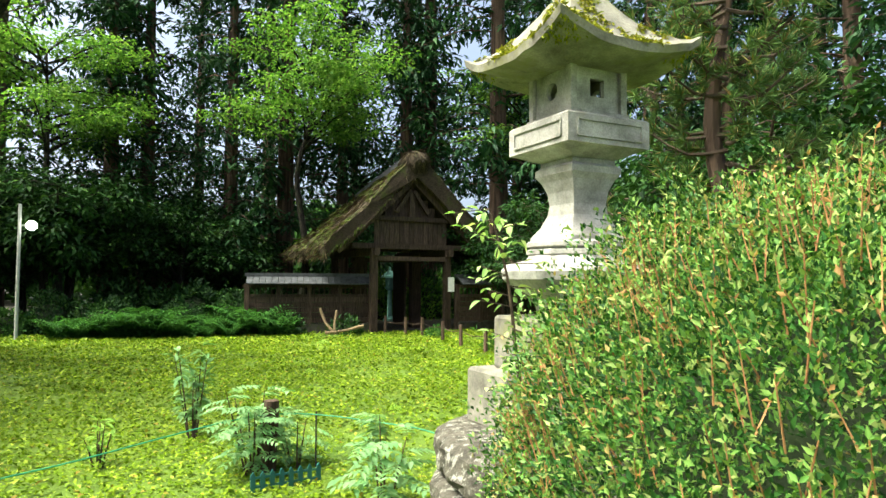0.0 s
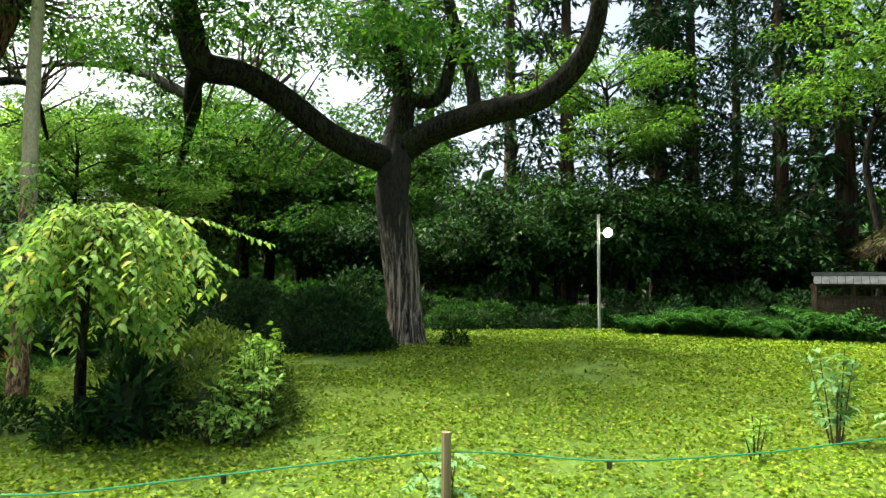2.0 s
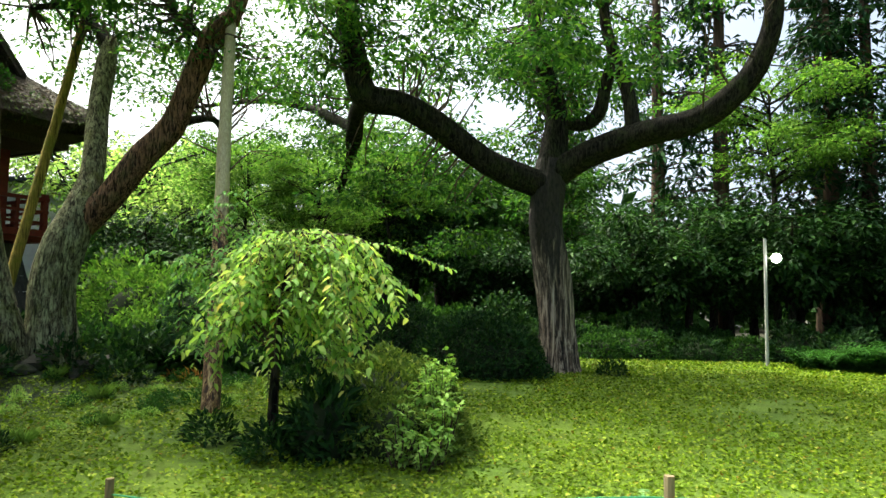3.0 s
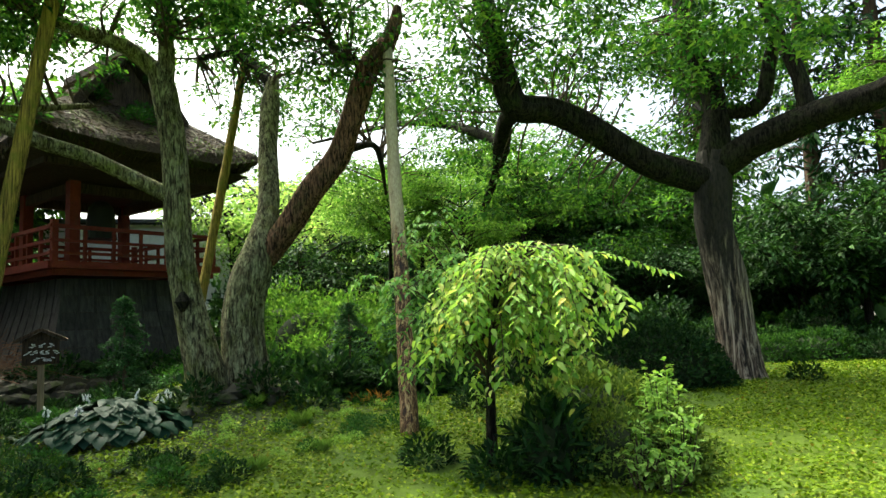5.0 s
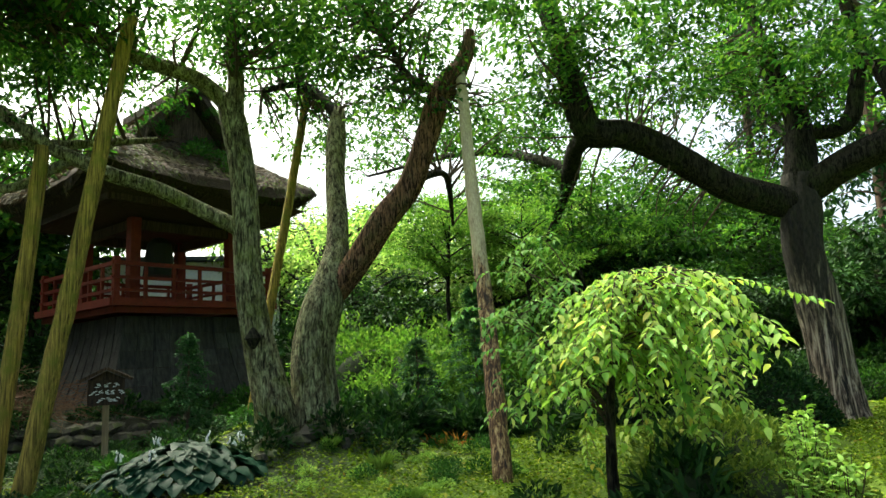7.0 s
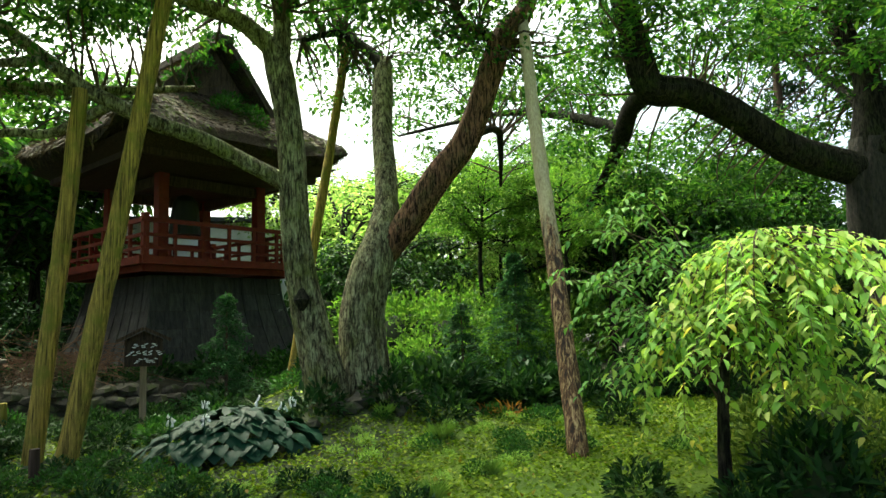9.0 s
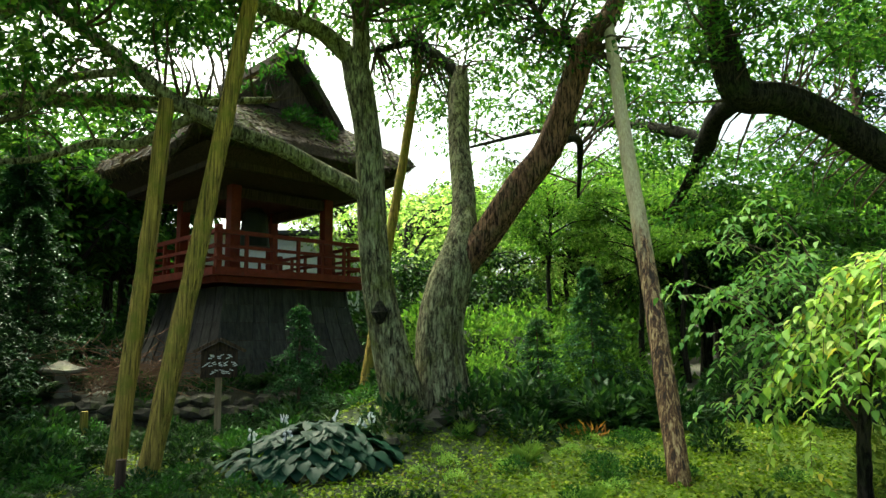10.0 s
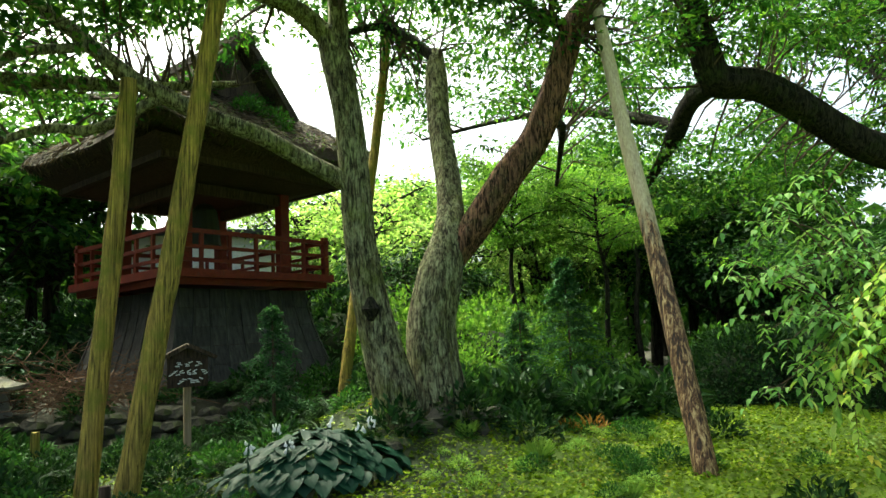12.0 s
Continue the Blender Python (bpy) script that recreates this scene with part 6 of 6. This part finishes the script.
def sapling(x, y, h, stems, leaf, size, label, ratio=0.3, pinnate=True, spread=0.3):
    ob = thing("sapling", label, "sapling", on(x, y))
    g, pos, way = Geo(), [], []
    for k in range(stems):
        a = rng.uniform(0, 6.283)
        d = np.array((math.cos(a), math.sin(a), 0)) * spread * rng.uniform(0.2, 1)
        H = h * rng.uniform(0.65, 1.05)
        line = [np.array((0, 0, -0.05)) + d * 0.2, d * 0.6 + (0, 0, H * 0.5), d + (0, 0, H)]
        g.tube(line, [0.011, 0.007, 0.003], 5, 0, 0.12)
        q, _ = smooth(line, [1, 1], 0.06)
        for p in q[len(q) // 3:]:
            b = rng.uniform(0, 6.283)
            e = np.array((math.cos(b), math.sin(b), rng.uniform(-0.1, 0.5)))
            if pinnate:
                L = size * 3.2
                side = np.cross(e, (0, 0, 1))
                for s in np.linspace(0.2, 1, 6):
                    for w in (-1, 1):
                        pos.append(p + e * L * s - np.array((0, 0, 0.3 * L * s * s)))
                        way.append(e * 0.6 + side * w - np.array((0, 0, 0.25)))
            else:
                for w in range(3):
                    pos.append(p)
                    way.append(e + unit(1)[0] * 0.7)
    tagged(part("stemwork", g, TWIG, ob), kind="stuff")
    pos, way = np.array(pos), np.array(way)
    tagged(part("leaves", fine_leaf_mesh("leaves", pos, way, unit(len(pos)) * 0.3 + np.array((0, 0, 1.0)), size * rng.uniform(0.7, 1.3, len(pos)), ratio, leaf), leaf, ob), kind="stuff")
    return ob


sapling(-2.62, 6.98, 0.95, 7, L_PALE, 0.14, "tall leafy weed with narrow bright leaves", 0.3, False, 0.35)
sapling(-1.62, 5.7, 0.72, 8, L_PALE, 0.075, "young tree with pale compound leaves by the post", 0.45, True, 0.35)
sapling(-1.3, 5.95, 0.6, 5, L_PALE, 0.07, "thin sapling with pale compound leaves", 0.45, True, 0.25)
sapling(-0.42, 4.75, 0.78, 4, L_PALE, 0.09, "thin dark-stemmed sapling with spreading compound leaves", 0.45, True, 0.3)
sapling(-4.3, 3.1, 0.38, 4, L_PALE, 0.06, "small sapling with pale compound leaves beside the stake", 0.45, True, 0.25)
sapling(-3.05, 5.9, 0.4, 6, L_BRIGHT, 0.09, "small leafy weed in the lawn", 0.3, False, 0.2)
stake(-1.12, 5.9, 0.5, 0.008, BLACK, "plant_rod", "thin dark plant support rod")


# sapling with yellow-green leaves growing beside the lantern
def lantern_sapling():
    ob = thing("sapling", "young shoot with yellow-green leaves beside the stone lantern", "sapling")
    line = [(0.5, 3.75, 0.6), (0.42, 3.7, 1.2), (0.36, 3.7, 1.7), (0.26, 3.72, 2.08)]
    g = Geo().tube(line, [0.015, 0.01, 0.004], 6, 0, 0.1)
    pos, way = [], []
    q, _ = smooth(line, [1, 1], 0.06)
    for p in q[len(q) // 5:]:
        for k in range(2):
            e = unit(1)[0] * np.array((1, 1, 0.4))
            end = p + e * 0.2
            g.tube([p, end], [0.004, 0.002], 4, 0, 0.2)
            for s in np.linspace(0.3, 1, 4):
                pos.append(p + e * 0.2 * s)
                way.append(e + unit(1)[0] * 0.8 + (0, 0, -0.2))
    tagged(part("stemwork", g, TWIG, ob), kind="stuff")
    pos = np.array(pos)
    tagged(part("leaves", fine_leaf_mesh("leaves", pos, np.array(way), unit(len(pos)) * 0.4 + np.array((0, 0, 1.0)), rng.uniform(0.045, 0.09, len(pos)), 0.5, L_YELLOW), L_YELLOW, ob), kind="stuff")


lantern_sapling()


# ---- pine beside the lantern ----
rng = np.random.default_rng(111)


def pine():
    ob = thing("pine_tree", "pine with sparse brownish-green needle tufts", "tree", on(2.7, 6.2))
    part("trunk", Geo().tube([(0, 0, -0.2), (0.1, 0, 1.6), (-0.1, 0.1, 3.2), (0.1, 0, 4.8)], [0.14, 0.12, 0.08, 0.03], 9, 0.05, 0.2), BARK_CEDAR, ob)
    g, pos, way = Geo(), [], []
    for k in range(46):
        z = rng.uniform(1.8, 4.7)
        a = rng.uniform(0, 6.283)
        L = rng.uniform(0.9, 1.9) * (1.25 - z / 6)
        e = np.array((math.cos(a), math.sin(a), 0.15))
        line = [np.array((0, 0, z)), np.array((0, 0, z - 0.08)) + e * L * 0.5, np.array((0, 0, z + 0.1)) + e * L]
        g.tube(line, [0.025, 0.016, 0.007], 5, 0, 0.3)
        q, _ = smooth(line, [1, 1], 0.13)
        for p in q[2:]:
            for t_ in range(2):
                c = p + unit(1)[0] * 0.12
                g.tube([p, c], [0.006, 0.004], 4, 0, 0.3)
                dd = unit(34) + e * 0.8 + np.array((0, 0, 0.3))
                pos.append(np.repeat([c], 34, 0))
                way.append(dd)
    tagged(part("branchwork", g, TWIG, ob), kind="stuff")
    pos, way = np.concatenate(pos), np.concatenate(way)
    tagged(part("needles", leaf_mesh("needles", pos, way, unit(len(pos)), rng.uniform(0.1, 0.17, len(pos)), 0.05, L_PINE), L_PINE, ob), kind="stuff")


pine()


# ---- notice board, small lantern, bank ----
def sign_board():
    ob = thing("notice_board", "small roofed wooden notice board on a post with white lettering", "sign", pose(-15.75, -2.86, gz(-15.75, -2.86), 0, 0, 92))
    part("post", Geo().box((0, 0, 0.45), (0.1, 0.1, 1.3)), STAKE_WOOD, ob)
    part("board", Geo().box((0, -0.07, 1.2), (0.56, 0.03, 0.42)), OLD_WOOD, ob)
    for s in (-1, 1):
        part("roof_board", Geo().beam((s * 0.4, -0.04, 1.4), (s * 0.005, -0.04, 1.6), 0.3, 0.05), OLD_WOOD, ob)
    part("gable", Geo().rings([[(-0.3, y, 1.41), (0.3, y, 1.41), (0, y, 1.56)] for y in (-0.075, -0.05)]), OLD_WOOD, ob)
    g = Geo()
    for r, (z, xs) in enumerate(((1.32, (-0.12, 0.02, 0.14)), (1.2, (-0.2, -0.09, 0.02, 0.12, 0.22)), (1.08, (-0.08, 0.04, 0.14)))):
        for x in xs:
            for k in range(3):
                g.box((x + 0.02 * rng.normal(), -0.088, z + (k - 1) * 0.025), (0.06, 0.004, 0.012), Matrix.Rotation(rng.uniform(-0.5, 0.5), 4, "Y"))
    tagged(part("lettering", g, WHITE, ob, "faded white lettering"), kind="stuff")


sign_board()


def small_lantern():
    ob = thing("stone_lantern", "small squat grey stone lantern in the undergrowth", "stone lantern", on(-17.96, -5.55, 0, 20))
    part("base", Geo().rings(square_loops([(0.22, -0.1), (0.22, 0.08), (0.15, 0.12)])), GRANITE_MOSSY, ob)
    part("light_box", Geo().rings(square_loops([(0.17, 0.12), (0.17, 0.42), (0.2, 0.44)])), GRANITE_MOSSY, ob)
    part("roof", Geo().rings(curved_roof(0.34, 0.48, 0.16, 0.04, 7, 0.06)), GRANITE_MOSSY, ob)


small_lantern()


STONE_MESHES = []
for k in range(5):
    loops = [[(rad * (1 + 0.13 * rng.normal()) * math.cos(a), 0.75 * rad * (1 + 0.13 * rng.normal()) * math.sin(a), z + 0.02 * rng.normal()) for a in np.linspace(0, 6.283, 8, endpoint=False)] for rad, z in ((0.12, -0.1), (0.2, -0.06), (0.22, 0.02), (0.14, 0.1))]
    STONE_MESHES.append(Geo().rings(loops).mesh("stone", ROCK))


def stone_bank():
    """Dry-laid stones facing the bank under the tower."""
    ob = thing("stone_bank", "dry-laid mossy stone bank below the bell tower", "stone wall")
    a, b, c = np.array((-17.2, -6.4)), np.array((-17.25, -2.0)), np.array((-17.3, 1.2))
    for row in range(3):
        for p, q in ((a, b), (b, c)):
            L = float(np.hypot(*(q - p)))
            for s in np.arange(0, L, 0.36):
                xy = p + (q - p) * (s + 0.18 * (row % 2)) / L + rng.normal(0, 0.03, 2)
                o = part("stone", STONE_MESHES[int(rng.integers(0, 5))], ROCK, ob)
                o.matrix_basis = pose(xy[0] - 0.1 * row, xy[1], 0.24 + 0.19 * row + 0.02 * rng.normal(), rng.uniform(-15, 15), rng.uniform(-15, 15), 90 + rng.uniform(-20, 20)) @ Matrix.Scale(rng.uniform(0.8, 1.15), 4)


stone_bank()
for x, y, s in ((-13.35, 0.15, 1.3), (-13.3, 0.65, 1.0), (-13.2, -0.2, 1.1), (-13.0, 0.5, 0.8), (-13.6, 1.0, 1.2), (-14.2, 2.1, 0.9), (-12.9, -0.7, 0.7)):
    single("stone", STONE_MESHES[int(rng.integers(0, 5))], ROCK, "mossy stone at the foot of the trees", "stone", m=on(x, y, 0.03, float(rng.uniform(0, 360))) @ Matrix.Scale(s, 4), group="stones round the trees")


def conifer_sapling(x, y, h, leaf=L_CONIF):
    ob = thing("conifer_sapling", "young conifer with soft layered branches", "tree", on(x, y))
    g, pos, way = Geo().tube([(0, 0, -0.1), (0.03, 0, h * 0.5), (0, 0, h)], [0.035, 0.025, 0.006], 6, 0, 0.2), [], []
    for z in np.arange(0.3, h, 0.19):
        for k in range(7):
            a = rng.uniform(0, 6.283)
            L = (0.33 * h * (1 - z / h) + 0.12) * rng.uniform(0.7, 1.2)
            e = np.array((math.cos(a), math.sin(a), 0.1))
            for s in np.linspace(0.25, 1, 7):
                c = np.array((0, 0, z)) + e * L * s - np.array((0, 0, 0.15 * s * s))
                w = unit(7) * np.array((1, 1, 0.4)) + e * 0.5
                pos.append(c + rng.normal(0, 0.03, (7, 3)))
                way.append(w)
    part("trunk", g, TWIG, ob)
    pos, way = np.concatenate(pos), np.concatenate(way)
    tagged(part("foliage", leaf_mesh("foliage", pos, way, unit(len(pos)) * 0.4 + np.array((0, 0, 1.0)), rng.uniform(0.035, 0.055, len(pos)) * h ** 0.75, 0.4, leaf), leaf, ob), kind="stuff")


conifer_sapling(-16.1, -1.55, 2.1)


# ---- path fence and things by the gate ----
def path_fence():
    ob = thing("path_fence", "low dark post and rope fence beside the path to the gate", "fence")
    pts = [(-1.75, 20.1), (-1.1, 19.5), (-0.6, 19.3), (0.0, 17.6), (0.45, 16.3), (0.97, 14.9), (1.5, 13.9)]
    for x, y in pts:
        part("post", Geo().tube([(x, y, -0.1), (x, y, 0.55)], [0.05, 0.045], 8, 0.02, 0.2), BARK_CEDAR, ob)
    for (x0, y0), (x1, y1) in zip(pts, pts[1:]):
        part("rope", Geo().tube([(x0, y0, 0.4), ((x0 + x1) / 2, (y0 + y1) / 2, 0.33), (x1, y1, 0.4)], [0.01, 0.01], 6, 0.02, 0.3), OLD_WOOD, ob)


path_fence()


def driftwood():
    ob = thing("fallen_branch", "pale forked dead branch lying before the wall", "branch")
    for line in ([(-3.6, 19.3, 0.8), (-3.4, 19.25, 0.35), (-3.1, 19.2, 0.05)], [(-3.1, 19.25, 0.75), (-3.15, 19.2, 0.3), (-3.1, 19.2, 0.05)], [(-3.4, 19.1, 0.1), (-2.9, 19.1, 0.16), (-2.3, 19.2, 0.3)]):
        part("limb", Geo().tube(line, [0.04, 0.035, 0.05], 7, 0.06, 0.15), DEADWOOD, ob)


driftwood()


def bronze_lantern(x, y):
    ob = thing("bronze_lantern", "verdigris bronze lantern on a slender post behind the gate", "lantern", on(x, y), "bronze lanterns")
    mat = surface("verdigris", (0.1, 0.26, 0.24), (0.25, 0.5, 0.44), 6, rough=0.6, bump=0.2)
    part("post", Geo().rings(square_loops([(0.25, -0.1), (0.25, 0.1), (0.1, 0.2), (0.08, 1.2), (0.2, 1.3), (0.22, 1.36)], 8, 0)), mat, ob)
    part("light_box", Geo().rings(square_loops([(0.16, 1.36), (0.18, 1.7), (0.15, 1.74)], 6, 0)), mat, ob)
    part("roof", Geo().rings(square_loops([(0.36, 1.72), (0.34, 1.78), (0.12, 1.95), (0.05, 2.0), (0.06, 2.08), (0.01, 2.15)], 6, 0)), mat, ob)


bronze_lantern(-2.1, 26.0)


# ---- houses beyond ----
def far_house(x, y, rz, w, d, h, roof_h, label, wall_mat, boards=True):
    ob = thing("house", label, "house", pose(x, y, 0, 0, 0, rz))
    body = part("wall", Geo().box((0, 0, h / 2), (w, d, h)), wall_mat, ob)
    if boards:
        n = int(h / 0.28)
        for k in range(n):
            part("siding_board", Geo().beam((-w / 2 - 0.02, -d / 2 - 0.03, 0.14 + k * 0.28), (w / 2 + 0.02, -d / 2 - 0.03, 0.14 + k * 0.28), 0.05, 0.23), wall_mat, body)
    e = 0.6
    part("roof", Geo().rings([[(-w / 2 - e, -d / 2 - e, h - 0.1), (w / 2 + e, -d / 2 - e, h - 0.1), (w / 2 + e, d / 2 + e, h - 0.1), (-w / 2 - e, d / 2 + e, h - 0.1)], [(-w / 2 - e, -d / 2 - e, h + 0.05), (w / 2 + e, -d / 2 - e, h + 0.05), (w / 2 + e, d / 2 + e, h + 0.05), (-w / 2 - e, d / 2 + e, h + 0.05)], [(-w / 4, -0.1, h + roof_h), (w / 4, -0.1, h + roof_h), (w / 4, 0.1, h + roof_h), (-w / 4, 0.1, h + roof_h)]]), TILE, ob, "grey tiled hip roof")
    return ob


far_house(-11.2, 31.5, 14, 5.0, 4.0, 2.6, 1.8, "low dark house with a grey hip roof among the cedars", OLD_WOOD, False)
far_house(-34.5, -0.6, 82, 7.0, 5.0, 6.1, 0.5, "pale house with white horizontal siding behind the tower", WHITE)


# ---- tall tree over the left of the view ----
rng = np.random.default_rng(112)


def shade_tree(x, y, label):
    ob = thing("cherry_tree", label, "tree")
    z0 = gz(x, y)
    part("trunk", Geo().tube([(x, y, z0 - 0.2), (x + 0.1, y, z0 + 2), (x - 0.1, y + 0.2, z0 + 4.5)], [0.4, 0.3, 0.24], 12, 0.05, 0.2), BARK_LICHEN, ob)
    lines = []
    for a, L, r in ((100, 6.0, 1.5), (70, 5.0, 2.4), (130, 5.5, 2.0), (160, 4.5, 2.2), (40, 4.5, 2.5), (200, 4.0, 2.0), (-20, 4.0, 2.5), (115, 3.5, 4.0)):
        d = np.array((math.cos(radians(a)), math.sin(radians(a)), 0))
        s = np.array((x - 0.1, y + 0.2, z0 + 4.2))
        line = [s, s + d * L * 0.4 + (0, 0, r * 0.6), s + d * L * 0.75 + (0, 0, r * 0.8), s + d * L + (0, 0, r)]
        part("limb", Geo().tube(line, [0.16, 0.1, 0.05], 8, 0.05, 0.3), BARK_LICHEN, ob)
        lines.append((line, 0.3))
    g, tips = twigs_from(lines, 0.35, 1.5, 0.02, 0.1)
    tagged(part("branchwork", g, TWIG, ob), kind="stuff")
    fill_crown(lines, (x + 0.8, y + 1.6, z0 + 6.6), (5.0, 4.6, 2.6), 620, z0 + 4.4, 50, 0.13, L_CHERRY, ob, gap=0.2, flat=0.22, extra=tips[::3], clear=lambda p: p[1] > -4.3 and p[2] < 6.2)


shade_tree(-14.5, -8.2, "leafy old tree standing over the bank")
for x, y, h in ((-16.6, -6.6, 3.4), (-17.8, -7.4, 4.2), (-15.6, -7.6, 2.8), (-19.0, -6.4, 3.6), (-15.3, 2.6, 2.0), (-16.4, 4.4, 3.0), (-19.5, -8.0, 5.5), (-21.0, -9.5, 6.5), (-17.5, -9.2, 5.0), (-22.5, -7.5, 6.0)):
    conifer_sapling(x, y, h, L_CEDAR if y < 0 else L_CONIF)


def bright_shoots():
    """Light young shoots climbing the side of the azalea."""
    for x, y, h in ((-7.25, 3.25, 0.75), (-7.05, 3.1, 0.55), (-7.6, 3.6, 1.05), (-6.95, 3.0, 0.4), (-7.4, 3.4, 0.9), (-6.85, 2.8, 0.3), (-7.1, 3.35, 0.7), (-7.0, 3.2, 0.6), (-7.35, 3.0, 0.65), (-6.75, 2.95, 0.35), (-7.8, 3.9, 0.9), (-6.9, 2.6, 0.4), (-7.1, 2.75, 0.55), (-6.7, 2.75, 0.3)):
        sapling(x, y, h, 11, L_BRIGHT, 0.085, "light green young shoots climbing beside the azalea", 0.5, False, 0.2)


bright_shoots()


def brush_pile():
    ob = thing("brush_pile", "heap of dry brown branches below the bell tower", "brush pile")
    g = Geo()
    for k in range(320):
        c = np.array((-17.9 + rng.normal() * 0.3, -4.4 + rng.normal() * 0.7, 0.85 + abs(rng.normal()) * 0.35))
        d = unit(1)[0] * np.array((0.5, 1, 0.5)) * rng.uniform(0.3, 0.8)
        g.tube([c - d, c + unit(1)[0] * 0.08, c + d], [0.008, 0.006, 0.003], 4, 0, 0.5)
    tagged(part("brushwood", g, surface("dry_twig", (0.06, 0.03, 0.02), (0.17, 0.1, 0.06), 9), ob), kind="stuff")


brush_pile()
EVERGREEN = broad_meshes(7.5, 2.2, BARK_CEDAR, L_DARK, 0.2)
for x, y, rz, s in ((4.6, 12.5, 10, 0.7), (7.4, 11.5, 80, 0.75), (6.2, 16.0, 200, 0.85), (9.5, 14.0, 300, 0.8), (3.4, 17.5, 140, 0.75), (4.3, 10.0, 33, 0.85), (6.0, 9.2, 222, 0.8), (4.2, 14.2, 99, 0.8), (7.6, 13.8, 5, 0.95)):
    place_tree("evergreen_tree", "dense dark evergreen tree behind the lantern", EVERGREEN, x, y, rz, s, "dark evergreens")


def roof_weeds():
    """Weeds rooted in the tower's thatch."""
    for u, v, z, s in ((1.2, 2.2, 6.65, 0.9), (0.2, 2.4, 6.5, 0.7), (2.3, 0.5, 6.55, 0.9), (2.2, 1.4, 6.5, 0.8), (1.9, -1.2, 6.75, 1.0), (2.4, -2.0, 6.3, 0.8), (0.6, -2.3, 6.6, 1.0), (-0.8, -2.3, 6.6, 0.8), (1.5, 1.9, 6.8, 0.7), (1.3, -0.9, 7.5, 1.1), (1.2, 0.9, 7.6, 0.9), (1.5, -0.3, 8.85, 0.8), (1.6, 0.2, 8.75, 0.9), (1.1, 0.0, 8.8, 0.7), (1.75, 0.5, 8.2, 0.8), (1.7, -0.6, 8.0, 1.0), (1.5, -1.0, 7.5, 1.2), (1.6, 0.2, 7.2, 1.2), (2.0, 0.6, 6.9, 1.1), (2.0, -0.2, 6.9, 1.2), (1.4, -1.6, 7.05, 1.1)):
        p = pose(-21.8, -2.12, 0, 0, 0, 27.6) @ Vector((u, v, z))
        single("roof_weed", LOWBUSH if s > 0.75 else TUFT, None, "green weed growing on the thatch", "plant", "stuff", m=pose(p.x, p.y, p.z - 0.1, 0, 0, float(rng.uniform(0, 360))) @ Matrix.Scale(s, 4), group="roof weeds")


roof_weeds()
